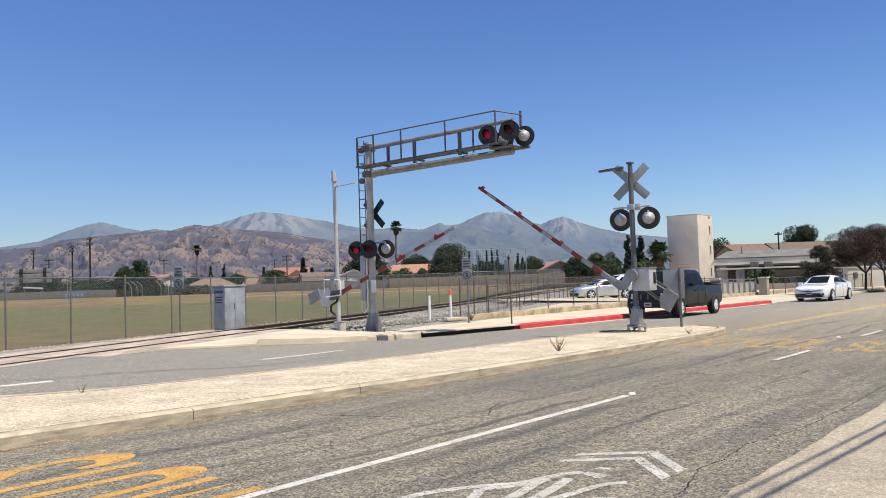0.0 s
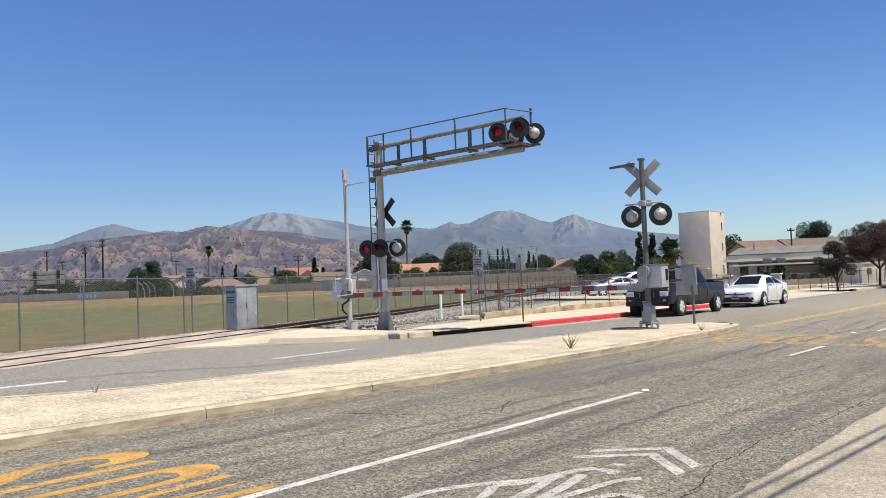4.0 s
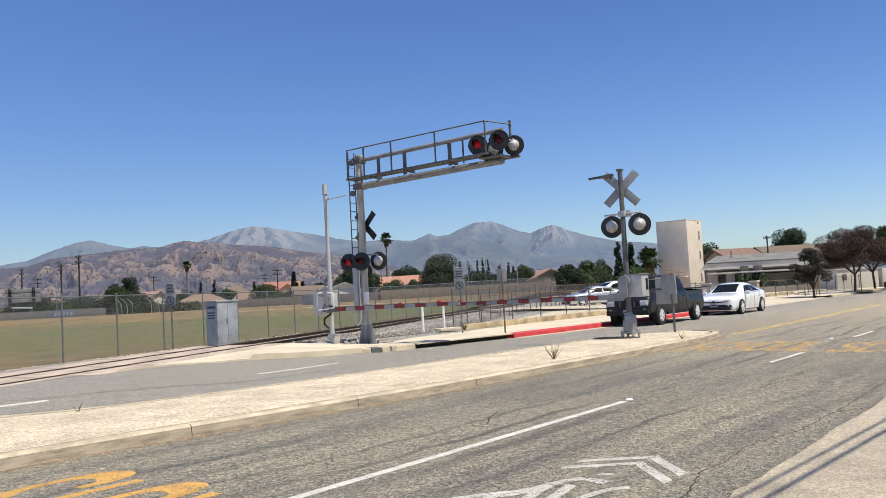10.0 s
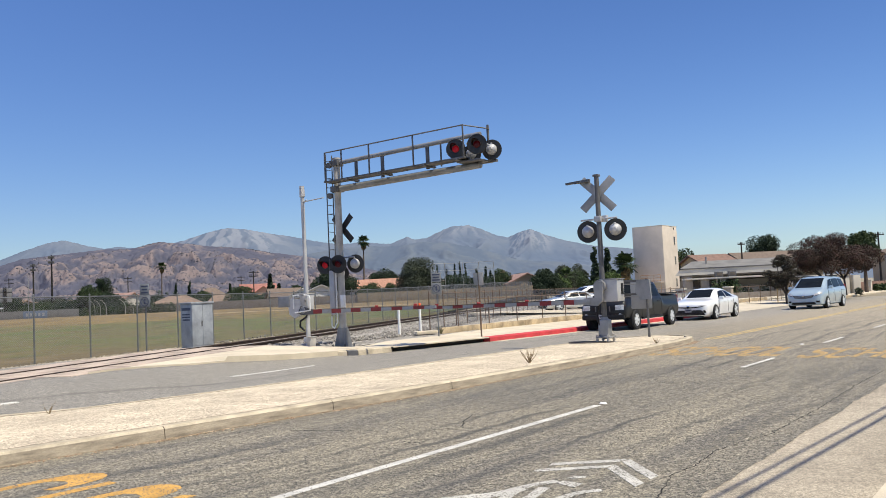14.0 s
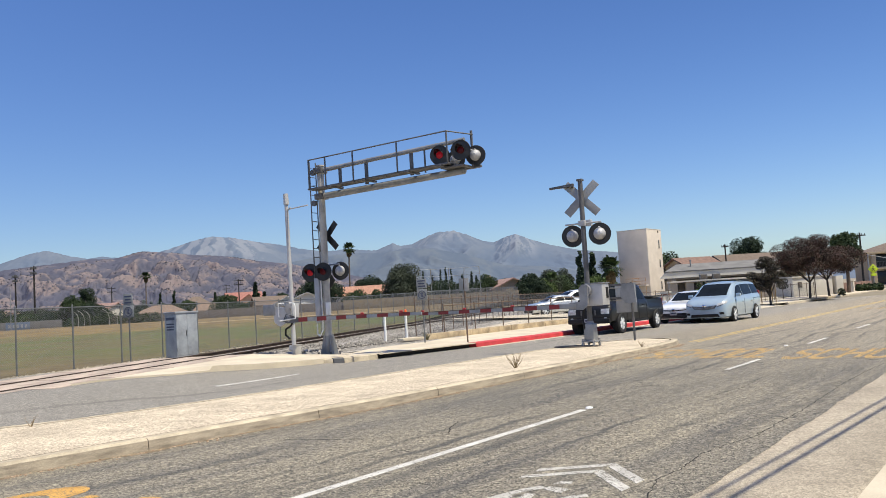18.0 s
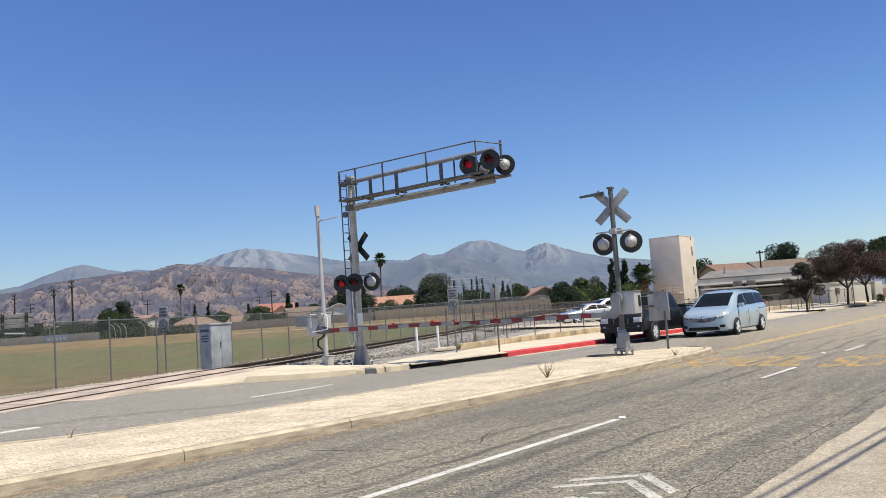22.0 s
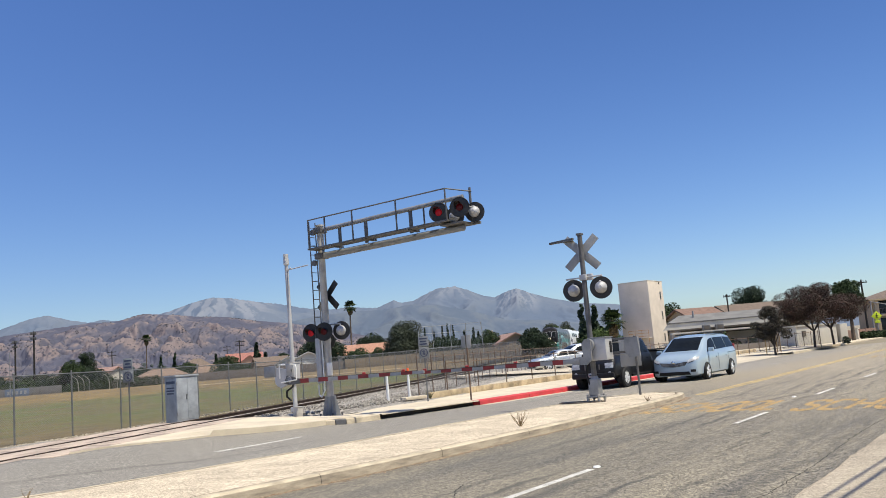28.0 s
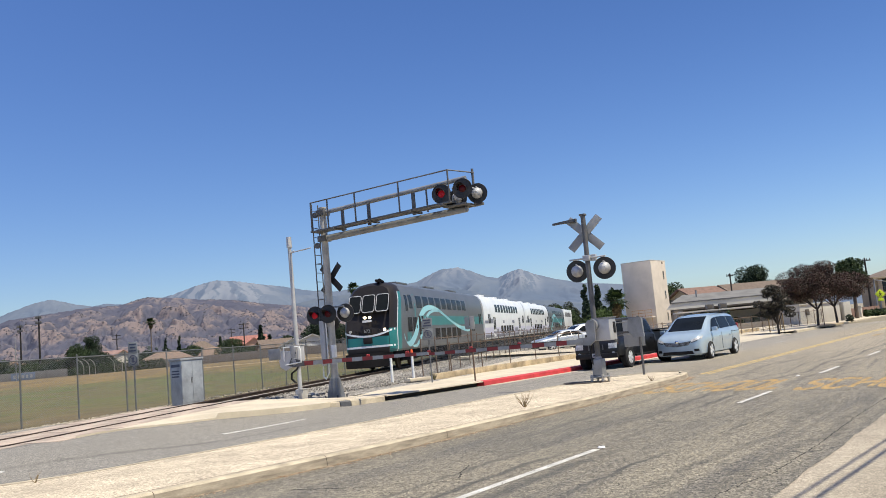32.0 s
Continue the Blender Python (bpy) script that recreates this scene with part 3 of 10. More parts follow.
def letters(word, s0, o_start, length, width, gap, material, thick=0.13, layout=None):
    """Tall road letters, read by a driver going up the road: drawn in even strokes, then stretched along the road."""
    G = {
        "S": [[(1, .80), (.92, .95), (.5, 1.0), (.08, .93), (0, .76), (.12, .60), (.5, .5), (.88, .40), (1, .24), (.92, .07), (.5, 0), (.08, .05), (0, .2)]],
        "C": [[(1, .78), (.9, .95), (.5, 1.0), (.1, .94), (0, .72), (0, .28), (.1, .06), (.5, 0), (.9, .05), (1, .22)]],
        "H": [[(0, 0), (0, 1)], [(1, 0), (1, 1)], [(0, .5), (1, .5)]],
        "O": [[(.5, 1), (.12, .95), (0, .74), (0, .26), (.12, .05), (.5, 0), (.88, .05), (1, .26), (1, .74), (.88, .95), (.5, 1)]],
        "L": [[(0, 1), (0, 0), (1, 0)]],
        "W": [[(0, 1), (.25, 0), (.5, .9), (.75, 0), (1, 1)]],
    }
    o = o_start
    for n_, ch in enumerate(word):
        if layout:
            o, width = layout[n_]
        bm = B()
        for k, line in enumerate(G[ch]):
            closed = line[0] == line[-1]
            if ch in "SCO":
                line = rounded(line, closed)
            pts = [Vector((a * width, b * width * 1.7)) for a, b in line]
            left, right = [], []
            n = len(pts)
            for i, p in enumerate(pts):
                a = pts[i - 1] if i else (pts[-2] if closed else p)
                b = pts[i + 1] if i < n - 1 else (pts[1] if closed else p)
                d1 = (p - a).normalized() if (p - a).length else (b - p).normalized()
                d2 = (b - p).normalized() if (b - p).length else d1
                t = (d1 + d2).normalized()
                nn = Vector((-t.y, t.x)) * (thick / 2) / max(0.5, t.dot(d1))
                for lst, q in ((left, p + nn), (right, p - nn)):
                    lst.append(onroad(rdz(s0 + q.y / (width * 1.7) * length, o - q.x, 0.0022 + 0.0005 * k)))
            strip(bm, [left, right])
        for f in bm.faces:
            f.normal_update()
            if f.normal.z < 0:
                f.normal_flip()
        setting("road_letter", bm, material, "tall yellow letter of a school warning on the road", road_m, sharp=0)
        o -= width + gap


letters("SCHOOL", 18.9, 8.25, 2.3, 0.36, 0.17, M["line_yellow_worn"], 0.12)
letters("SCHOOL", 18.5, 4.75, 2.3, 0.36, 0.17, M["line_yellow_worn"], 0.12)
letters("SLOW", 2.0, 8.15, 2.42, 0.52, 0.26, M["line_yellow"], 0.14, ((8.14, 0.50), (7.38, 0.42), (6.93, 0.50), (6.20, 0.66)))
for o in (7.7, 7.1, 6.5, 5.9):
    stripe("worn_letter", 46.0, 48.3, o, 0.22, M["line_yellow_worn"], "worn yellow road lettering")

# shared-lane chevrons and bicycle mark
for s in (7.3, 7.0):
    mark("chevron", ((s, 3.44), (s - 0.56, 2.92), (s - 0.71, 2.93), (s - 0.15, 3.45)), M["line_worn"], "worn white arm of a shared-lane chevron")
    mark("chevron", ((s + 0.004, 3.45), (s - 0.15, 3.47), (s - 0.56, 3.98), (s - 0.45, 4.01)), M["line_worn"], "worn white arm of a shared-lane chevron")


def bicycle():
    """Worn bicycle mark: curved strokes, each lying a hair above the last."""
    lines = [
        ([(4.55, 4.32), (4.95, 4.28), (5.35, 4.06), (5.62, 3.83), (6.0, 3.72), (6.22, 3.60)], 0.05),
        ([(5.30, 3.98), (5.55, 3.80), (5.85, 3.70)], 0.045),
        ([(5.78, 3.74), (5.40, 3.66), (5.05, 3.62)], 0.05),
        ([(5.96, 3.58), (5.55, 3.50), (5.10, 3.45)], 0.05),
        ([(5.10, 3.38), (5.60, 3.30), (5.92, 3.24), (6.08, 3.12)], 0.045),
        ([(5.55, 3.02), (5.30, 3.16), (4.85, 3.18), (4.50, 3.02), (4.45, 2.85), (4.70, 2.72), (5.15, 2.72), (5.50, 2.84), (5.55, 3.02)], 0.045),
        ([(4.55, 4.32), (4.30, 4.20), (4.25, 3.98), (4.50, 3.84), (4.95, 3.84), (5.30, 3.98)], 0.045),
    ]
    for k, (line, w) in enumerate(lines):
        pts = [Vector(p) for p in rounded(line, line[0] == line[-1])]
        z = 0.0022 + 0.0004 * k
        rows = []
        for i, p in enumerate(pts):
            d = (pts[min(i + 1, len(pts) - 1)] - pts[max(i - 1, 0)]).normalized()
            nn = Vector((-d.y, d.x)) * w
            rows.append([onroad(rdz(*(p - nn), z)), onroad(rdz(*(p + nn), z))])
        bm = strip(B(), rows)
        for f in bm.faces:
            f.normal_update()
            if f.normal.z < 0:
                f.normal_flip()
        setting("bicycle_mark", bm, M["line_worn"], "worn white stroke of a bicycle mark on the road", road_m, sharp=0)
    mark("bicycle_mark", ((6.14, 3.56), (6.24, 3.56), (6.22, 3.36), (6.06, 3.36)), M["line_worn"], "worn white stroke of a bicycle mark on the road")
    mark("bicycle_mark", ((6.33, 3.58), (6.45, 3.56), (6.47, 3.46), (6.40, 3.44)), M["line_worn"], "worn white stroke of a bicycle mark on the road")


bicycle()


# ---- open cracks in the asphalt, thin ragged grooves
M["crack"] = mat("crack_dark", (0.022, 0.020, 0.018), 0.95, 0, 0.3, 60, 120, 0.3)


def crack(line, w, seed):
    rng = random.Random(seed)
    pts = [Vector(line[0])]
    for a, b in zip(line, line[1:]):
        a, b = Vector(a), Vector(b)
        n = max(2, int((b - a).length / 0.055))
        side = Vector((-(b - a).y, (b - a).x)).normalized()
        for i in range(1, n + 1):
            pts.append(a.lerp(b, i / n) + side * (rng.gauss(0, 0.011) if i < n else 0))
    rows = []
    for i, p in enumerate(pts):
        d = (pts[min(i + 1, len(pts) - 1)] - pts[max(i - 1, 0)]).normalized()
        nn = Vector((-d.y, d.x)) * w * rng.uniform(0.25, 1.0) * min(1.0, 0.3 + 0.2 * i, 0.3 + 0.2 * (len(pts) - 1 - i))
        rows.append([onroad(rdz(*(p - nn), 0.0016)), onroad(rdz(*(p + nn), 0.0016))])
    bm = strip(B(), rows)
    for f in bm.faces:
        f.normal_update()
        if f.normal.z < 0:
            f.normal_flip()
    setting("road_crack", bm, M["crack"], "open dark crack in the old asphalt", road_m, sharp=0)


for k, (line, w) in enumerate((
        ([(5.2, 2.62), (6.07, 2.64), (6.63, 2.79), (6.84, 2.84), (7.26, 2.79), (7.98, 2.87), (8.79, 2.73), (8.99, 2.67), (9.97, 2.66), (11.05, 2.64), (14.16, 2.72), (18.5, 2.62)], 0.0085),
        ([(8.99, 3.19), (8.99, 2.97), (8.79, 2.73)], 0.008),
        ([(7.30, 8.1), (7.45, 7.62), (7.71, 6.89)], 0.017),
        ([(7.71, 6.89), (7.90, 6.45)], 0.004),
        ([(7.24, 6.17), (7.16, 5.80)], 0.012),
        ([(7.94, 6.37), (8.12, 6.23), (8.26, 6.07), (8.76, 6.40), (9.25, 6.61)], 0.015),
        ([(8.26, 6.07), (8.30, 5.90)], 0.005),
        ([(5.96, 4.98), (5.91, 4.53)], 0.007),
        ([(13.0, 6.3), (13.6, 6.9), (13.9, 7.6)], 0.008),
        ([(12.0, 4.2), (13.4, 4.05), (15.0, 4.15)], 0.008))):
    crack(line, w, 20 + k)


# ---- the median: kerb stones round a sanded concrete top
def median_edges():
    near = [(-40, 10.6), (-20, 10.2), (-8, 9.85), (0, 9.6), (4.3, 9.36), (7.8, 9.03), (10.2, 8.80), (13, 8.66), (17, 8.52), (20, 8.52), (22.4, 8.62), (23.5, 8.85), (24.05, 9.3), (24.2, 9.9)]
    far = [(24.0, 10.5), (23.5, 11.0), (22.4, 11.30), (20, 11.60), (16.4, 11.78), (11.7, 11.98), (9.1, 12.20), (5.9, 12.65), (0, 13.15), (-8, 13.7), (-20, 14.2), (-40, 15)]
    return near, far


def offset_ring(pts, d):
    out = []
    k = len(pts)
    for i in range(k):
        a, b, c = Vector(pts[i - 1]), Vector(pts[i]), Vector(pts[(i + 1) % k])
        t = ((b - a).normalized() + (c - b).normalized()).normalized()
        out.append(tuple(b + Vector((-t.y, t.x)) * d))
    return out


M["joint"] = mat("joint_dirt", (0.145, 0.112, 0.072), 0.95, 0, 0.25, 60, 90, 0.4)


def median():
    near, far = median_edges()
    ring = near + far
    inner = offset_ring(ring, 0.17)
    bm = B()
    # the top as cross strips so that it can follow the road's climb
    k = len(near)
    ni, fi = inner[:k], inner[k:]

    def along(pl, f):
        L = [0]
        for a, b in zip(pl, pl[1:]):
            L.append(L[-1] + (Vector(b) - Vector(a)).length)
        d = f * L[-1]
        for i in range(len(pl) - 1):
            if d <= L[i + 1] + 1e-9:
                return Vector(pl[i]).lerp(Vector(pl[i + 1]), (d - L[i]) / (L[i + 1] - L[i]))
        return Vector(pl[-1])

    rows = []
    for i in range(81):
        a, b = along(ni, i / 80), along(fi[::-1], i / 80)
        rows.append([onroad(rdz(*a.lerp(b, j / 6), 0.148 + 0.012 * math.sin(j / 6 * math.pi))) for j in range(7)])
    strip(bm, rows)
    if sum((f.normal_update() or f.normal.z) for f in bm.faces) < 0:
        bmesh.ops.reverse_faces(bm, faces=bm.faces)
    med = setting("median", bm, M["median_top"], "raised median with a sanded pale concrete top", road_m)
    # dirt-filled joint between the kerb and the top
    rows = []
    for i in range(161):
        a, b = along(near, i / 160), along(ni, i / 160)
        t = (b - a).normalized()
        w = 0.017 + 0.009 * noise.noise(Vector((i * 0.7, 1, 4)))
        rows.append([onroad(rdz(*(b - t * w), 0.1585)), onroad(rdz(*(b + t * w), 0.1585))])
    bm = strip(B(), rows)
    if sum((f.normal_update() or f.normal.z) for f in bm.faces) < 0:
        bmesh.ops.reverse_faces(bm, faces=bm.faces)
    part("kerb_joint", bm, M["joint"], med)
    # kerb stones, 3 m each with a dark open joint
    full = ring
    L = [0]
    for i in range(len(full)):
        L.append(L[-1] + (Vector(full[(i + 1) % len(full)]) - Vector(full[i])).length)

    def at(pl, d):
        for i in range(len(pl)):
            if d <= L[i + 1] + 1e-9:
                return Vector(pl[i]).lerp(Vector(pl[(i + 1) % len(pl)]), max(0, (d - L[i]) / (L[i + 1] - L[i])))
        return Vector(pl[0])

    total = L[len(full) - 1]
    d = 0.0
    while d < total - 0.2:
        e = min(d + 2.72, total)
        bm = B()
        rows = []
        for j in range(7):
            dd = d + 0.005 + (e - d - 0.010) * j / 6
            a, b = at(full, dd), at(inner, dd)
            t = (b - a).normalized() if (b - a).length > 0 else Vector((0, 1))
            rows.append([onroad(rdz(*p, z)) for p, z in ((a - t * 0.02, -0.06), (a, 0.125), (a + t * 0.035, 0.155), (b, 0.157), (b, -0.06))])
        strip(bm, rows)
        for r in (rows[0], rows[-1]):
            bm.faces.new([bm.verts.new(p) for p in r])
        bmesh.ops.recalc_face_normals(bm, faces=bm.faces)
        bm.normal_update()
        # upright faces take the darker material: stains, plus shade put into the colour
        for f in bm.faces:
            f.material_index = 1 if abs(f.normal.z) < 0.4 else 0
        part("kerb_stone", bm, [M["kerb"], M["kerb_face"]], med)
        d = e


median()


# sand and rust-brown litter gathered at the foot of the near kerb
M["foot_dirt"] = mat("sandy_litter", (0.19, 0.145, 0.09), 0.95, 0, 0.3, 60, 90, 0.5, col2=(0.11, 0.085, 0.06))
edge, _ = median_edges()
rows = []
for (s0, o0), (s1, o1) in zip(edge[2:-2], edge[3:-1]):
    k = max(2, int((s1 - s0) / 0.22))
    for j in range(k):
        s, o = s0 + (s1 - s0) * j / k, o0 + (o1 - o0) * j / k
        w = max(0.015, 0.10 + 0.16 * noise.noise(Vector((s * 0.9, 3, 1))) + 0.10 * noise.noise(Vector((s * 4.1, 5, 2))))
        rows.append([onroad(rdz(s, o + 0.03, 0.006)), onroad(rdz(s, o - w, 0.003))])
bm = strip(B(), rows)
if sum((f.normal_update() or f.normal.z) for f in bm.faces) < 0:
    bmesh.ops.reverse_faces(bm, faces=bm.faces)
setting("kerb_litter", bm, M["foot_dirt"], "sand and rust-brown litter along the kerb's foot", road_m, sharp=0)

# loose stones and leaf litter at the same kerb
rng = np.random.default_rng(12)
vs, fs = [], []
for k in range(2600):
    i = rng.integers(2, len(edge) - 3)
    f = rng.random()
    s = edge[i][0] + (edge[i + 1][0] - edge[i][0]) * f
    o = edge[i][1] + (edge[i + 1][1] - edge[i][1]) * f - abs(rng.normal()) * 0.10
    c = onroad(rdz(s, o, 0.004))
    r = 0.004 + 0.011 * rng.random() ** 2
    a = rng.random() * 6.28
    n0 = len(vs)
    for q in range(4):
        vs.append((c.x + r * math.cos(a + q * 1.57) * (1.0 + rng.random()), c.y + r * math.sin(a + q * 1.57), c.z))
    vs.append((c.x, c.y, c.z + r))
    fs.extend([(n0 + q, n0 + (q + 1) % 4, n0 + 4) for q in range(4)])
me = bpy.data.meshes.new("stones")
me.from_pydata(vs, [], fs)
me.update()
M["litter"] = mat("mixed_stones", (0.34, 0.27, 0.19), 0.9, 0, 0.3, 80, 90, 0.3, col2=(0.16, 0.075, 0.04))
st_ob = part("kerb_gravel", me, M["litter"])
st_ob.matrix_basis = road_m
tagged(st_ob, "loose stones and dry brown leaf bits at the kerb", "gravel", kind="stuff")

# ragged lip of asphalt that laps over the gutter
rows = []
for k in range(420):
    s = -6.0 + k * 0.1
    w = 0.05 + 0.05 * noise.noise(Vector((s * 0.8, 3, 9))) + 0.035 * noise.noise(Vector((s * 3.7, 5, 2)))
    rows.append([onroad(rd(s, 2.47, 0.010)), onroad(rd(s, 2.40 - max(0.0, w), 0.0095))])
bm = strip(B(), rows)
if sum((f.normal_update() or f.normal.z) for f in bm.faces) < 0:
    bmesh.ops.reverse_faces(bm, faces=bm.faces)
setting("road_edge", bm, M["asphalt"], "ragged edge of the asphalt along the gutter", road_m, sharp=0)


M["ballast"] = aggregate("ballast_stone", (0.285, 0.262, 0.228), 0.35, 1.5, 17, 0.04)


# ---- far pavement, kerbs, drain and lot
def far_side():
    ss = [15.4, 16.5, 17.6, 18.3, 19.0, 19.6, 21, 22.5, 24.0, 26, 28.4, 31, 33, 38, 46, 60, 90, 140]
    for part_ss in ([q for q in ss if q <= 46] + [46.5], [61, 75, 90, 140]):
        bm = B()
        rows = []
        for s in part_ss:
            k = far_kerb(s) + 0.2
            back = 20.25 if s < 20 else (19.75 if s < 27.5 else 20.5)
            rows.append([onroad(prz(s, k + (back - k) * j / 6, 0.15)) for j in range(7)])
        strip(bm, rows)
        if sum((f.normal_update() or f.normal.z) for f in bm.faces) < 0:
            bmesh.ops.reverse_faces(bm, faces=bm.faces)
        setting("pavement_far", bm, M["concrete"], "pale concrete pavement on the far side of the road", road_m)
    # kerb pieces: plain round the signal corner, a long drain inlet, then red paint
    spans = [(15.4, 17.6, "kerb"), (17.6, 18.1, "kerb"), (18.1, 18.34, "dark"), (18.34, 19.55, "kerb"), (24.05, 27.0, "red"), (27.0, 30.0, "red"), (30.0, 33.0, "red"), (33.0, 36.5, "red"), (36.5, 40.0, "red"), (40.0, 43.5, "red"), (43.5, 47.4, "red"), (62, 75, "kerb"), (75, 90, "kerb"), (90, 140, "kerb")]
    for a, b, kind in spans:
        bm = B()
        rows = []
        for j in range(5):
            s = a + 0.01 + (b - a - 0.02) * j / 4
            o = far_kerb(s)
            rows.append([onroad(prz(s, o + d, z)) for d, z in ((-0.02, -0.05), (0.0, 0.14), (0.04, 0.168), (0.34 if kind == "red" else 0.2, 0.170), (0.34 if kind == "red" else 0.2, -0.05))])
        strip(bm, rows)
        for r in (rows[0], rows[-1]):
            bm.faces.new([bm.verts.new(p) for p in r])
        bmesh.ops.recalc_face_normals(bm, faces=bm.faces)
        ob = setting("red_kerb" if kind == "red" else "kerb_far", bm, M["red_kerb"] if kind == "red" else (M["galv_dark"] if kind == "dark" else M["kerb"]), "kerb painted solid red" if kind == "red" else ("dark grey painted end of the kerb" if kind == "dark" else "pale concrete kerb"), road_m)
    # drain inlet: dark slot under a concrete lid
    bm = B()
    a, b = 19.6, 24.0
    rows = []
    for j in range(5):
        s = a + (b - a) * j / 4
        o = far_kerb(s)
        rows.append([onroad(prz(s, o + d, z)) for d, z in ((0.25, -0.04), (0.25, 0.13), (-0.02, 0.132), (-0.02, 0.166), (0.6, 0.168))])
    strip(bm, rows)
    ob = setting("drain_inlet", bm, [M["dark_hole"], M["concrete"]], "long kerb drain inlet with a dark opening", road_m)
    for p in ob.data.polygons:
        c = p.center
        p.material_index = 1 if c.z > 0.14 - 0.15 * rise(road_m @ c) else 0
    # gutter strip before the red kerb
    bm = B()
    strip(bm, [[onroad(rdz(s, far_kerb(s) + d, 0.006)) for d in (-0.42, 0.0)] for s in (24.05, 28, 33, 40, 46.5)])
    if sum((f.normal_update() or f.normal.z) for f in bm.faces) < 0:
        bmesh.ops.reverse_faces(bm, faces=bm.faces)
    setting("gutter_far", bm, M["lot"], "pale concrete gutter under the red kerb", road_m)
    # driveway apron and side lot
    bm = B()
    strip(bm, [[onroad(rdz(s, o, z)) for o, z in ((15.25, 0.01), (16.4, 0.10), (20.5, 0.17), (34, 0.205))] for s in (46.5, 52, 61)])
    if sum((f.normal_update() or f.normal.z) for f in bm.faces) < 0:
        bmesh.ops.reverse_faces(bm, faces=bm.faces)
    setting("driveway", bm, M["lot"], "pale concrete driveway", road_m)
    # parking lot between the pavement and the track
    bm = B()
    pts = []
    left = [tk(q, -5.6) for q in (4, 20, 60, 110)]
    right = [rd(28.5, 20.5), rd(40, 20.5), rd(75, 20.5), rd(125, 20.5)]
    rows = []
    for a, b in zip(left, right):
        rows.append([Vector((*(a.lerp(b, j / 8)).xy, 0.21 + 0.04 * j / 8 * 0)) for j in range(9)])
    strip(bm, rows)
    if sum((f.normal_update() or f.normal.z) for f in bm.faces) < 0:
        bmesh.ops.reverse_faces(bm, faces=bm.faces)
    setting("lot", bm, M["lot"], "pale bare concrete lot beside the track")
    # gravel corner between pavement, ballast and lot
    bm = B()
    rows = []
    for a, b in ((tk(-12.75, -1.9), tk(-12.75, -3.35)), (tk(-11.8, -2.2), rd(19.0, 20.2)), (tk(-10.5, -2.6), rd(19.5, 20.2)), (tk(-8, -2.6), rd(19.9, 20.2)), (tk(-4, -2.6), rd(22.5, 19.7)), (tk(2, -2.6), rd(27.5, 19.7)), (tk(8, -2.6), rd(30.5, 20.9)), (tk(20, -2.8), tk(21, -8.0)), (tk(34, -2.8), tk(35, -6.6)), (tk(110, -2.8), tk(111, -6.0))):
        low = 0.135 - 0.15 * rise(b) - dip(b) if b.dot(N) < 20.3 and b.dot(U) < 28 else 0.20
        rows.append([Vector((*a.lerp(b, j / 6).xy, 0.25 + (low - 0.25) * j / 6)) for j in range(7)])
    strip(bm, rows)
    if sum((f.normal_update() or f.normal.z) for f in bm.faces) < 0:
        bmesh.ops.reverse_faces(bm, faces=bm.faces)
    setting("gravel", bm, M["ballast"], "grey gravel between the pavement and the track")
    # low tan edging wall along the lot
    for i in range(14):
        a = 26.8 + i * 3.2
        bm = B()
        box(bm, onroad(prz(a + 1.6, 20.55, 0.24)), (3.17, 0.2, 0.3), bevel=0.02)
        setting("edging", bm, M["edging"], "low tan block edging along the lot", road_m)


M["edging"] = mat("tan_block", (0.42, 0.33, 0.21), 0.9, 0, 0.2, 18, 50, 0.4)
far_side()


# ---- field behind the track fence
def field():
    def h(y):
        return 0.0 + 0.06 * smooth((y - 40) / 12) + 1.38 * smooth((y - 45) / 85)

    bm = B()
    rows = []
    for y in list(range(20, 140, 4)) + [140]:
        xr = -4.75 + (y - 40) * 0.2425 - 3.0
        rows.append([Vector((xr + (-150 - xr) * (j / 8) ** 1.5, y, h(y))) for j in range(9)])
    strip(bm, rows)
    if sum((f.normal_update() or f.normal.z) for f in bm.faces) < 0:
        bmesh.ops.reverse_faces(bm, faces=bm.faces)
    setting("field", bm, M["grass"], "worn half-dry mown school field", sharp=0)
    bm = B()
    rows = []
    for j in range(30):
        x = -30 + 26 * j / 29
        w = 1.2 + 0.4 * noise.noise(Vector((x * 0.3, 2, 1)))
        y = 99 + 0.5 * noise.noise(Vector((x * 0.2, 7, 3)))
        rows.append([Vector((x, y + w, h(y + w) + 0.02)), Vector((x, y - w, h(y - w) + 0.02))])
    strip(bm, rows)
    if sum((f.normal_update() or f.normal.z) for f in bm.faces) < 0:
        bmesh.ops.reverse_faces(bm, faces=bm.faces)
    setting("field_path", bm, M["dirt"], "bare pale dirt path across the field", sharp=0)


field()


# ---- track


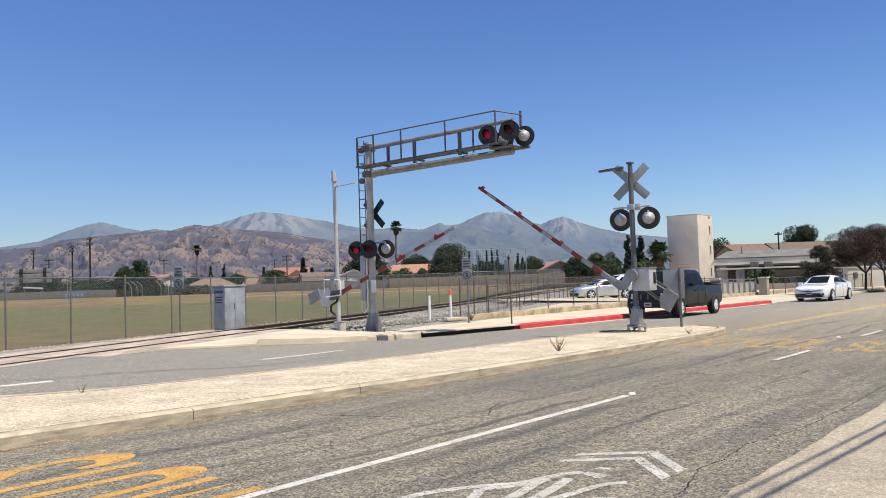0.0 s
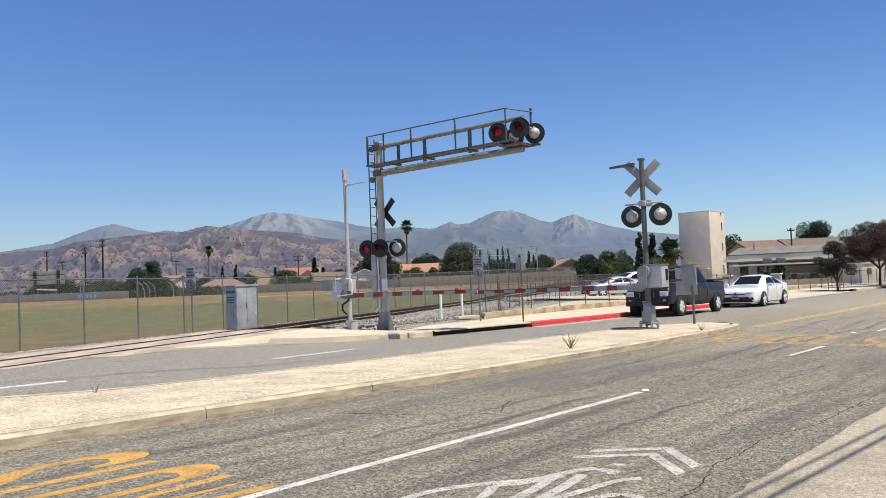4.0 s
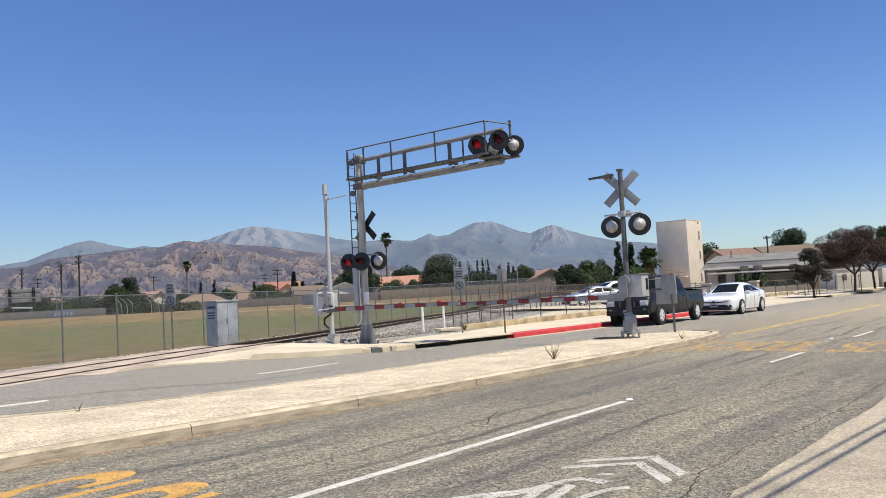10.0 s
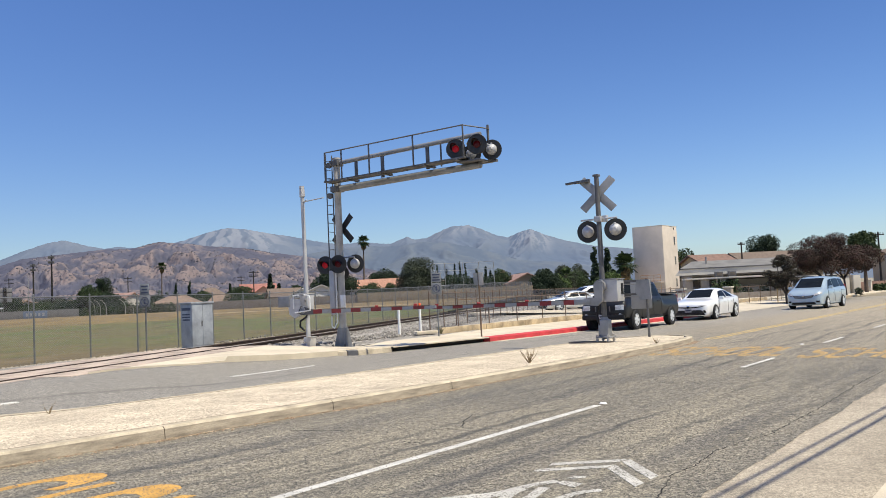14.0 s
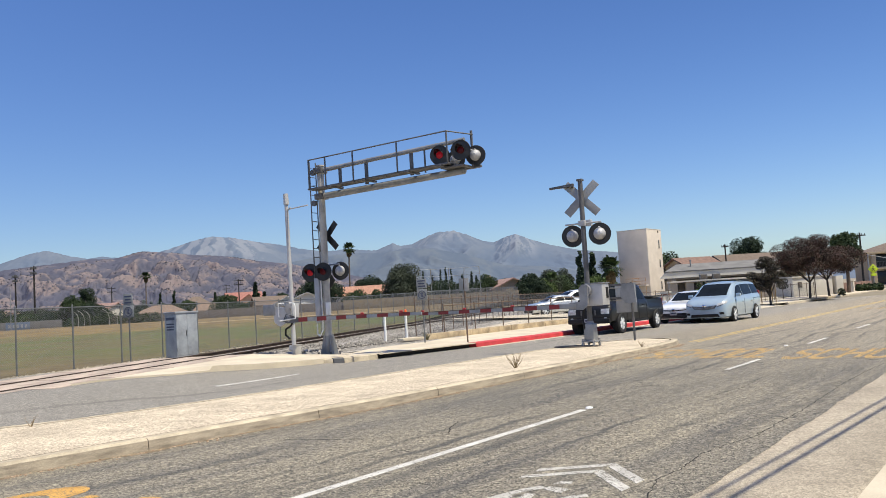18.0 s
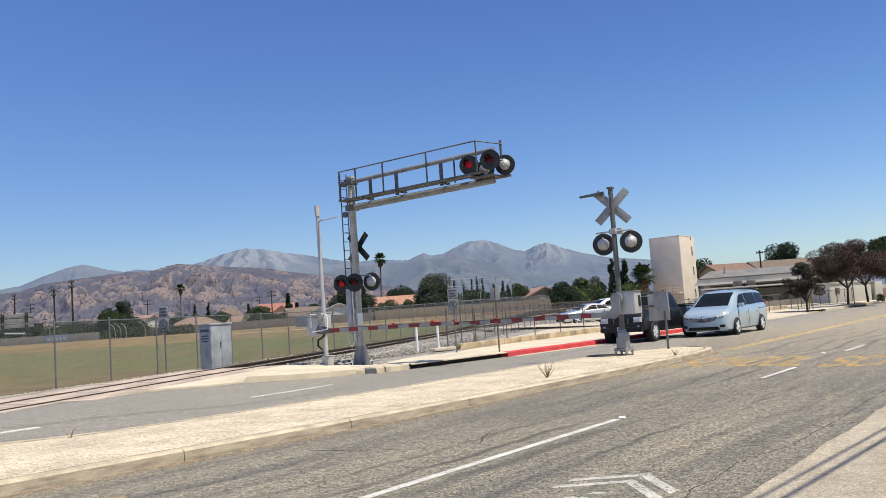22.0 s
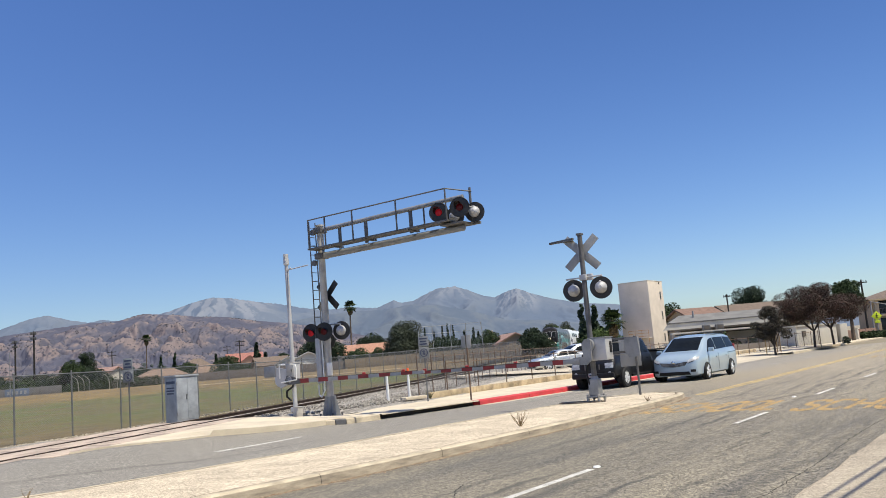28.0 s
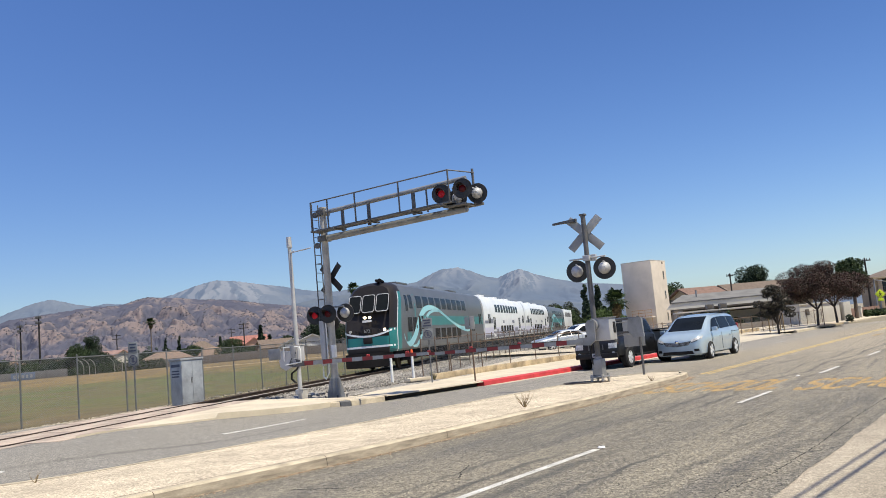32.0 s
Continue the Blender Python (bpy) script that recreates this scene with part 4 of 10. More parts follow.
def track():
    bm = B()
    rows = []
    qs = [-60, -40, -20, -12.45, -12.4, -9, -6, -3, 0, 4, 8, 12, 16, 20, 26, 34, 44, 60, 80, 110, 150, 220, 320, 500, 800]
    for q in qs:
        r = []
        for off, h in ((3.5, -0.55), (2.9, -0.40), (1.75, -0.17), (0.8, -0.13), (-0.8, -0.13), (-1.75, -0.17), (-2.9, -0.34), (-4.3, -0.44)):
            p = tk(q, off, h - (0.12 if q < -12.42 else 0))
            p.z = max(p.z, -0.03) + 0.03 * noise.noise(p * 1.3)
            r.append(p)
        rows.append(r)
    strip(bm, rows)
    if sum((f.normal_update() or f.normal.z) for f in bm.faces) < 0:
        bmesh.ops.reverse_faces(bm, faces=bm.faces)
    setting("ballast_bed", bm, M["ballast"], "grey crushed-stone ballast bed")
    # loose stones on the shoulder towards the road
    rng = random.Random(5)
    vs, fs = [], []
    for i in range(7600):
        q = rng.uniform(-12.6, 24)
        off = -rng.uniform(0.7, 5.2) if rng.random() < 0.85 else rng.uniform(0.8, 3.2)
        hh = -0.13 if abs(off) < 0.8 else (-0.13 - 0.04 * (abs(off) - 0.8) if abs(off) < 1.75 else (-0.17 - 0.15 * (abs(off) - 1.75) if abs(off) < 2.9 else max(-0.34 - 0.07 * (abs(off) - 2.9), 0.225 - track_z(q))))
        p = tk(q, off, hh + 0.005)
        p.z = max(p.z, -0.02)
        if p.dot(N) < 20.35 and p.dot(U) < 28:
            continue
        r = rng.uniform(0.025, 0.062)
        e = Euler((rng.uniform(0, 6), rng.uniform(0, 6), rng.uniform(0, 6))).to_matrix()
        k = len(vs)
        for c in ((1, 0, 0), (-1, 0, 0), (0, 1, 0), (0, -1, 0), (0, 0, 1), (0, 0, -1)):
            vs.append(p + e @ (Vector(c) * r * rng.uniform(0.7, 1.2)))
        for f in ((0, 2, 4), (2, 1, 4), (1, 3, 4), (3, 0, 4), (2, 0, 5), (1, 2, 5), (3, 1, 5), (0, 3, 5)):
            fs.append([k + j for j in f])
    me = bpy.data.meshes.new("stones")
    me.from_pydata(vs, [], fs)
    me.update()
    tagged(part("ballast_stones", me, M["ballast"]), "loose grey ballast stones beside the rails", "ballast", kind="stuff")
    # rails
    prof = [(-0.075, 0), (-0.07, 0.012), (-0.012, 0.03), (-0.010, 0.12), (-0.036, 0.135), (-0.036, 0.165), (-0.025, 0.172), (0.025, 0.172), (0.036, 0.165), (0.036, 0.135), (0.010, 0.12), (0.012, 0.03), (0.07, 0.012), (0.075, 0)]
    for side in (-0.7525, 0.7525):
        bm = B()
        rows = []
        for q in [-60, -30, -12, 0, 12, 30, 60, 120, 250, 500, 800]:
            rows.append([tk(q, side + x, z - 0.172) for x, z in prof])
        strip(bm, rows)
        bmesh.ops.recalc_face_normals(bm, faces=bm.faces)
        ob = setting("rail", bm, [M["rust"], M["rail_top"]], "rusty steel rail with a bright worn head")
        for p in ob.data.polygons:
            if p.normal.z > 0.9 and abs((p.center - TRACK_O).dot(TRACK_N) - side) < 0.02:
                p.material_index = 1
    # ties
    bm = B()
    box(bm, (0, 0, 0), (0.24, 2.6, 0.18), bevel=0.02)
    me = finish(bm)
    me.materials.append(M["tie"])
    track_ob = thing("track_ties", None, "row of weathered track ties in the ballast", "track ties", kind="structure")
    for i in range(90):
        q = -11.5 + i * 0.61
        t = new("tie", me)
        t.parent = track_ob
        p = tk(q, 0, -0.172 - 0.09)
        t.matrix_basis = Matrix.Translation(p) @ pose(0, 0, 0, 0, 0, 76.37)
    # crossing panels between and beside the rails
    for i in range(15):
        q0 = -12.4 - i * 2.44
        for off, w in ((0.0, 1.20), (1.38, 0.98), (-1.38, 0.98)):
            if i > 3 and off < 0:
                off, w = -1.04, 0.30
            bm = B()
            c = tk(q0 - 1.22, off, -0.075)
            box(bm, (0, 0, 0), (2.425, w, 0.12), bevel=0.01)
            ob = setting("crossing_panel", bm, M["panel"], "worn concrete crossing panel between the rails")
            ob.matrix_basis = Matrix.Translation(c) @ pose(0, 0, 0, 0, 0, 76.37)
    # concrete apron that fills the corner between road and panels, with a kerb lip where the ramp ends
    edge_tab = ((-21.6, 1.9), (-20.9, 1.95), (-20.5, 2.13), (-20.0, 2.62), (-19.3, 3.05), (-18.2, 3.38), (-18.1, 3.42), (-16.85, 4.10), (-14.7, 4.90), (-13.0, 5.3), (-12.7, 5.35))
    bm = B()
    rows = []
    for q, k in edge_tab:
        lip = 0.15 if q > -18.15 else 0.04
        r = []
        for j in range(6):
            p = tk(q, -1.88 - (k - 1.88) * j / 5)
            e = rise(tk(q, -k)) + lip
            p.z = (track_z(q) - 0.012) * (1 - j / 5) + e * j / 5
            r.append(p)
        low = r[-1].copy()
        low.z -= lip + 0.03
        r.append(low)
        rows.append(r)
    strip(bm, rows)
    if sum((f.normal_update() or f.normal.z) for f in bm.faces) < 0:
        bmesh.ops.reverse_faces(bm, faces=bm.faces)
    setting("crossing_apron", bm, M["concrete"], "pale concrete apron beside the crossing")

    # line of pale stones along the fence's foot
    rng = random.Random(8)
    vs, fs = [], []
    for i in range(1500):
        q = rng.uniform(-34, -12) if i % 4 else rng.uniform(-12, 2)
        p = Vector((-13.6, 27.5, 0)) + Vector((4.6, 15.3, 0)).normalized() * (q + 14) + TRACK_N * rng.gauss(-0.25, 0.12)
        p.z = 0.03 + 0.02 * rng.random()
        r = rng.uniform(0.02, 0.055)
        k = len(vs)
        e = Euler((rng.uniform(0, 6), rng.uniform(0, 6), 0)).to_matrix()
        for c in ((1, 0, 0), (-1, 0, 0), (0, 1, 0), (0, -1, 0), (0, 0, 1), (0, 0, -1)):
            vs.append(p + e @ (Vector(c) * r * rng.uniform(0.7, 1.2)))
        for f in ((0, 2, 4), (2, 1, 4), (1, 3, 4), (3, 0, 4), (2, 0, 5), (1, 2, 5), (3, 1, 5), (0, 3, 5)):
            fs.append([k + j for j in f])
    me = bpy.data.meshes.new("stones")
    me.from_pydata(vs, [], fs)
    me.update()
    M["pale_stone"] = mat("pale_stone", (0.40, 0.35, 0.27), 0.9, 0, 0.2, 40, 60, 0.3)
    tagged(part("fence_stones", me, M["pale_stone"]), "pale loose stones along the foot of the fence", "gravel", kind="stuff")


M["panel"] = mat("crossing_concrete", (0.43, 0.345, 0.275), 0.9, 0, 0.15, 14, 40, 0.4)
track()


# ---- chain-link fence on the field side
M["wire"] = mat("fence_wire", (0.20, 0.20, 0.20), 0.5, 0.5, 0.1, 30, 90, 0)
M["post"] = mat("fence_post", (0.17, 0.175, 0.175), 0.55, 0.4, 0.15, 30, 90, 0.1)
M["brown_post"] = mat("rusty_post", (0.15, 0.105, 0.075), 0.75, 0.2, 0.2, 30, 90, 0.2)


def chainlink(name, a, b, height, spacing, label, post_r=0.03, post_mat=None, cell=0.085, wire_r=0.0028, zf=None, mesh_to=None, arms=False):
    """A chain-link fence from a to b: posts, top rail and woven wire of crossing strands."""
    a, b = Vector(a), Vector(b)
    d = b - a
    L = d.length
    t = d.normalized()
    ob = thing(name, Matrix.Translation(a), label, "fence")
    zz = zf or (lambda x: 0.0)
    n = int(L / spacing) + 1
    bm = B()
    cyl(bm, (0, 0, -0.15), (0, 0, height + 0.05), post_r, seg=8)
    if arms:
        cyl(bm, (0, 0, height), (0.18, -0.2, height + 0.32), post_r * 0.8, seg=6)
    else:
        ball(bm, (0, 0, height + 0.05), post_r * 1.2, u=8, v=5)
    me = finish(bm)
    me.materials.append(post_mat or M["post"])
    for i in range(n):
        p = new("post", me)
        p.parent = ob
        q = t * i * spacing
        p.location = (q.x, q.y, q.z + zz(i * spacing))
    for i in range(n - 1):
        bm = B()
        p, q = t * i * spacing, t * (i + 1) * spacing
        p.z += height - 0.02 + zz(i * spacing)
        q.z += height - 0.02 + zz((i + 1) * spacing)
        cyl(bm, p, q, 0.02, seg=6, caps=False)
        part("top_rail", bm, post_mat or M["post"], ob)
    vs, fs = [], []
    ML = min(L, mesh_to or L)
    nrm = Vector((-t.y, t.x, 0))

    def strand(x0, z0, x1, z1):
        p = t * x0 + Vector((0, 0, z0 + zz(x0)))
        q = t * x1 + Vector((0, 0, z1 + zz(x1)))
        e = (q - p).normalized()
        w1 = nrm * wire_r
        w2 = e.cross(nrm) * wire_r
        k = len(vs)
        for c in (p, q):
            vs.extend((c + w1, c - w1 * 0.6 + w2, c - w1 * 0.6 - w2))
        for i in range(3):
            j = (i + 1) % 3
            fs.append((k + i, k + j, k + 3 + j, k + 3 + i))

    h = height - 0.06
    x = -h
    while x < ML:
        for up in (True, False):
            x0, x1 = max(0, x), min(ML, x + h)
            if x1 - x0 > 0.02:
                f0, f1 = (x0 - x), (x1 - x)
                if up:
                    strand(x0, 0.04 + f0, x1, 0.04 + f1)
                else:
                    strand(x0, 0.04 + h - f0, x1, 0.04 + h - f1)
        x += cell
    me = bpy.data.meshes.new("wire")
    me.from_pydata(vs, [], fs)
    me.update()
    part("wire_mesh", me, M["wire"], ob, "woven wire mesh")
    return ob


fd = Vector((4.6, 15.3, 0)).normalized()
f0 = Vector((-13.6, 27.5, 0.0)) - fd * 2.66 * 3
chainlink("field_fence", f0, f0 + fd * 2.66 * 36, 2.25, 2.66, "tall galvanised chain-link fence between track and field", cell=0.075, wire_r=0.0026, zf=lambda x: 0.02 + 0.9 * smooth((x - 18) / 80))
# brown-post fence round the lot
chainlink("lot_fence", rd(29.5, 21.6, 0.2), rd(58.5, 21.6, 0.2), 1.3, 2.42, "low wire fence with rusty brown posts round the lot", post_r=0.026, post_mat=M["brown_post"], cell=0.12, wire_r=0.0016)
chainlink("track_fence", tk(-3.5, -5.0, -0.3), tk(-3.5 + 46 * 2.6, -4.2, -0.3), 1.75, 2.6, "rusty brown wire fence along the track", post_r=0.026, post_mat=M["brown_post"], cell=0.15, wire_r=0.0016)


# ---------------------------------------------------------------- crossing signals
def facing(p, d):
    """Pose at p whose +x looks along the flat direction d."""
    return Matrix.Translation(p) @ Matrix.Rotation(math.atan2(d.y, d.x), 4, "Z")


TOWARD = Vector((-0.30, -0.95, 0)).normalized()
HEAD = {}


def signal_head(parent, m, lit):
    """Round flasher: dished black background, silver housing behind, hooded red lens before."""
    if not HEAD:
        bm = B()
        cyl(bm, (0.0, 0, 0), (0.025, 0, 0), 0.305, 0.305, 32)
        rim = B()
        for k in range(32):
            a0, a1 = 2 * math.pi * k / 32, 2 * math.pi * (k + 1) / 32
            cyl(rim, (0.02, 0.298 * math.cos(a0), 0.298 * math.sin(a0)), (0.02, 0.298 * math.cos(a1), 0.298 * math.sin(a1)), 0.014, seg=5, caps=False)
        HEAD["background"] = finish(bm)
        HEAD["rim"] = finish(rim)
        bm = B()
        ball(bm, (-0.02, 0, 0), 0.17, (1.1, 1, 1), 20, 12)
        cyl(bm, (-0.22, 0, 0), (-0.10, 0, 0), 0.05, 0.12, 12)
        cyl(bm, (-0.05, 0, 0.1), (-0.08, 0, 0.19), 0.035, 0.03, 8)
        for v in bm.verts:
            v.co.x = min(v.co.x, 0.0)
        HEAD["housing"] = finish(bm)
        bm = B()
        ball(bm, (0.03, 0, 0), 0.112, (0.25, 1, 1), 20, 10)
        HEAD["lens"] = finish(bm)
        HEAD["lens_off"] = HEAD["lens"].copy()
        bm = B()
        rows = []
        for i in range(2):
            r = []
            for k in range(17):
                a = math.pi * (-0.12 + 1.24 * k / 16)
                L = 0.03 if i == 0 else 0.03 + 0.34 * (0.25 + 0.75 * max(0.0, math.sin(a)))
                rr = 0.128 if i == 0 else 0.140
                r.append(Vector((L, rr * math.cos(a), rr * math.sin(a))))
            rows.append(r)
        strip(bm, rows)
        me = finish(bm)
        HEAD["visor"] = me
        HEAD["background"].materials.append(M["black"])
        HEAD["rim"].materials.append(M["black"])
        HEAD["housing"].materials.append(M["alu_paint"])
        HEAD["lens"].materials.append(M["lens"])
        HEAD["lens_off"].materials.append(M["lens_dim"])
        HEAD["visor"].materials.append(M["black"])
    h = new("flasher", HEAD["background"])
    h.parent = parent
    h.matrix_basis = m
    h["label"] = "round black flasher with a hooded red lens"
    for k, nm in (("rim", "rim"), ("housing", "housing"), ("lens" if lit else "lens_off", "lens"), ("visor", "visor")):
        o = new(nm, HEAD[k])
        o.parent = h
    return h


def blades(parent, m, material, label):
    """Crossbuck: two crossed blades."""
    for a, x in ((45, 0.0), (-45, 0.012)):
        bm = B()
        box(bm, (0, 0, 0), (0.008, 0.229, 1.22), bevel=0.003)
        p = part("crossbuck_blade", bm, material, parent, label)
        p.matrix_basis = m @ Matrix.Translation((x, 0, 0)) @ Matrix.Rotation(radians(a), 4, "X")


def cantilever():
    base = Vector((-3.52, 28.28, 0))
    base.z = 0.15 + 0.3 * rise(base)
    arm = Vector((1.26 - -3.5, 25.2 - 28.3, 0)).normalized()
    m = facing(base, arm)
    ob = thing("crossing_cantilever", m, "galvanised cantilever signal bridge with walkway and red flashers over the road", "crossing signal")
    g, gd = M["galv"], M["galv_dark"]
    H = 6.3
    bm = B()
    cyl(bm, (0, 0, 0.5), (0, 0, H), 0.125, 0.115, 20)
    cyl(bm, (0, 0, H), (0, 0, H + 0.05), 0.14, 0.14, 20)
    part("pole", bm, M["galv_pale"], ob)
    for z in (6.1, 5.05):
        bm = B()
        cyl(bm, (-0.2, -0.12, z), (-0.2, -0.2, z), 0.1, seg=16)
        part("bell", bm, gd, ob)
    bm = B()
    foot = 0.15 - 0.15 * rise(base) - dip(base) - base.z
    box(bm, (0, 0, foot + 0.03), (0.66, 0.62, 0.05), bevel=0.008)
    for a in range(4):
        r = Matrix.Rotation(a * math.pi / 2 + math.pi / 4, 4, "Z")
        slab(bm, [r @ Vector(p) for p in ((0.10, 0.012, foot + 0.05), (0.31, 0.012, foot + 0.05), (0.17, 0.012, 0.58), (0.10, 0.012, 0.58))], 0.024)
    cyl(bm, (0, 0, foot + 0.05), (0, 0, 0.55), 0.15, 0.14, 16)
    part("base", bm, g, ob)
    for ax, ay in ((-0.26, -0.24), (0.26, -0.24), (-0.26, 0.24), (0.26, 0.24)):
        part("anchor_bolt", cyl(B(), (ax, ay, foot + 0.05), (ax, ay, foot + 0.16), 0.03, seg=6), gd, ob)
    bm = B()
    cyl(bm, (-0.1, 0, 5.27), (5.68, 0, 5.39), 0.115, 0.105, 16)
    ball(bm, (5.68, 0, 5.39), 0.108, (0.6, 1, 1))
    part("lower_tube", bm, g, ob)
    bm = B()
    cyl(bm, (-0.12, 0, 6.16), (5.75, 0, 6.34), 0.075, 0.07, 16)
    part("upper_tube", bm, g, ob)
    for z in (5.27, 6.16):
        bm = B()
        box(bm, (0.0, 0, z), (0.34, 0.36, 0.2), bevel=0.02)
        part("collar", bm, gd, ob)
    for x, wd in ((0.86, 0.11), (1.97, 0.12), (3.77, 0.12), (4.28, 0.04)):
        bm = B()
        f = x / 5.4
        box(bm, (x, 0, 5.75 + 0.16 * f), (wd, 0.05, 0.72), bevel=0.006)
        part("web_post", bm, gd, ob)
    # walkway on the near side of the tubes
    bm = B()
    slab(bm, [(-0.08, 0.02 - 0.62, 5.50), (5.5, -0.60, 5.62), (5.5, -0.12, 5.62), (-0.08, -0.12, 5.50)], 0.05)
    part("walkway", bm, gd, ob)
    for x in (0.9, 2.3, 4.0, 5.2):
        bm = B()
        box(bm, (x, -0.30, 5.44 + 0.11 * x / 5.2), (0.1, 0.7, 0.06), bevel=0.008)
        part("bracket", bm, gd, ob)
    for y in (-0.60,):
        for x in (0.0, 0.72, 1.88, 3.63, 5.48):
            bm = B()
            z0 = 5.48 + 0.12 * x / 5.2
            box(bm, (x, y, z0 + 0.48), (0.04, 0.04, 0.98), bevel=0.004)
            part("rail_post", bm, gd, ob)
        bm = B()
        cyl(bm, (-0.02, y, 6.45), (5.5, y, 6.565), 0.022, seg=8)
        part("handrail", bm, gd, ob)
    bm = B()
    cyl(bm, (5.48, y, 6.565), (6.0, 0.1, 6.47), 0.02, seg=8)
    part("end_rail", bm, gd, ob)
    bm = B()
    box(bm, (5.95, 0.1, 6.05), (0.06, 0.06, 1.1), bevel=0.005)
    part("end_post", bm, gd, ob)
    bm = B()
    box(bm, (5.5, 0.0, 5.50), (0.8, 0.85, 0.05), bevel=0.006)
    box(bm, (5.6, 0.25, 5.50), (1.1, 0.1, 0.08), bevel=0.01)
    part("end_platform", bm, gd, ob)
    # ladder
    for y in (-0.16, 0.16):
        bm = B()
        cyl(bm, (-0.34, y, 1.9), (-0.34, y, 6.5), 0.02, seg=8)
        part("ladder_rail", bm, gd, ob)
    for k in range(15):
        bm = B()
        cyl(bm, (-0.34, -0.16, 2.0 + k * 0.305), (-0.34, 0.16, 2.0 + k * 0.305), 0.012, seg=6)
        cyl(bm, (-0.34, -0.16, 2.0 + k * 0.305), (-0.16, -0.1, 2.0 + k * 0.305), 0.009, seg=6) if k % 4 == 0 else None
        part("ladder_rung", bm, gd, ob)
    # control box and conduit on the pole
    bm = B()
    box(bm, (-0.23, -0.16, 1.75), (0.2, 0.14, 1.5), bevel=0.015)
    part("control_box", bm, M["alu_paint"], ob)
    bm = B()
    box(bm, (0.17, -0.14, 1.45), (0.14, 0.12, 0.42), bevel=0.012)
    part("small_box", bm, M["white_paint"], ob)
    bm = B()
    pts = [(-0.08, -0.17, 2.6), (-0.08, -0.17, 0.75), (-0.2, -0.2, 0.55), (-0.3, -0.2, 0.62), (-0.3, -0.2, 0.95)]
    for a, b in zip(pts, pts[1:]):
        cyl(bm, a, b, 0.022, seg=8)
        ball(bm, b, 0.022, u=8, v=5)
    part("conduit", bm, M["white_paint"], ob)
    # crossbuck on the pole, facing along the road
    inv = m.inverted().to_3x3()
    ud = inv @ U
    bk = facing(Vector((0, 0, 3.92)), ud)
    blades(ob, bk @ Matrix.Translation((0.17, 0, 0)), M["black"], "crossbuck blade seen from its dark back")
    bm = B()
    cyl(bm, (-0.62, 0, 2.92), (0.62, 0, 2.92), 0.026, seg=10)
    part("signal_bar", bm, g, ob)
    for x, back, lit in ((-0.55, True, True), (0.02, True, False), (0.55, False, False)):
        d = (inv @ TOWARD) * (1 if back else -1)
        off = d * 0.2
        signal_head(ob, facing(Vector((x, 0, 2.70)) + off, d), lit)
    for x, z in ((-0.50, 2.42),):
        signal_head(ob, facing(Vector((x, 0.1, z)) + ud * 0.45, inv @ -TOWARD), False)
    # flashers at the arm's end
    for x, y, z, back, lit in ((4.92, -0.05, 5.95, True, True), (5.80, -0.25, 5.95, True, False), (6.10, -0.05, 5.82, False, False), (5.20, 0.25, 5.84, False, False)):
        d = (inv @ TOWARD) * (1 if back else -1)
        signal_head(ob, facing(Vector((x, y, z)) + d * 0.15, d), lit)
        bm = B()
        cyl(bm, Vector((x, y, z)) + Vector((0, 0, 0.1)), Vector((min(x, 5.7), y * 0.3, min(6.3, z + 0.3))), 0.025, seg=8)
        part("drop_pipe", bm, M["alu_paint"], ob)
    # concrete foundation block with painted end
    bm = B()
    box(bm, (0.1, -0.1, -0.23), (1.5, 1.3, 0.26), bevel=0.03)
    f = thing("signal_foundation", m, "low concrete block under the cantilever pole", "foundation")
    part("block", bm, M["concrete"], f)


cantilever()


def arm_mesh(parent, length, bands, lamps):
    """Striped gate arm along +x: one mesh to each band, red lamps on top."""
    w = length / bands
    for k in range(bands):
        bm = B()
        t0, t1 = 0.135 - 0.05 * k / bands, 0.135 - 0.05 * (k + 1) / bands
        vs = []
        for x, h in ((k * w + 0.003, t0), ((k + 1) * w - 0.003, t1)):
            vs.append([Vector((x, y, z)) for y, z in ((-0.02, -h / 2), (0.02, -h / 2), (0.02, h / 2), (-0.02, h / 2))])
        for i in range(4):
            j = (i + 1) % 4
            quad(bm, vs[0][i], vs[0][j], vs[1][j], vs[1][i])
        quad(bm, *vs[0][::-1])
        quad(bm, *vs[1])
        bmesh.ops.remove_doubles(bm, verts=bm.verts, dist=1e-4)
        bmesh.ops.recalc_face_normals(bm, faces=bm.faces)
        part("arm_band", bm, M["red_paint"] if k % 2 == 0 else M["grey_reflect"], parent, "red band" if k % 2 == 0 else "dull white band")
    for x in lamps:
        bm = B()
        box(bm, (x, 0, 0.075), (0.12, 0.04, 0.06), bevel=0.012)
        ball(bm, (x - 0.03, 0, 0.095), 0.028, u=10, v=6)
        ball(bm, (x + 0.03, 0, 0.095), 0.028, u=10, v=6)
        part("arm_lamp", bm, M["arm_lamp"], parent, "small red gate lamp")
    bm = B()
    cyl(bm, (0.2, 0.03, 0.07), (length * 0.95, 0.03, 0.05), 0.008, seg=5)
    part("arm_cable", bm, M["black"], parent)


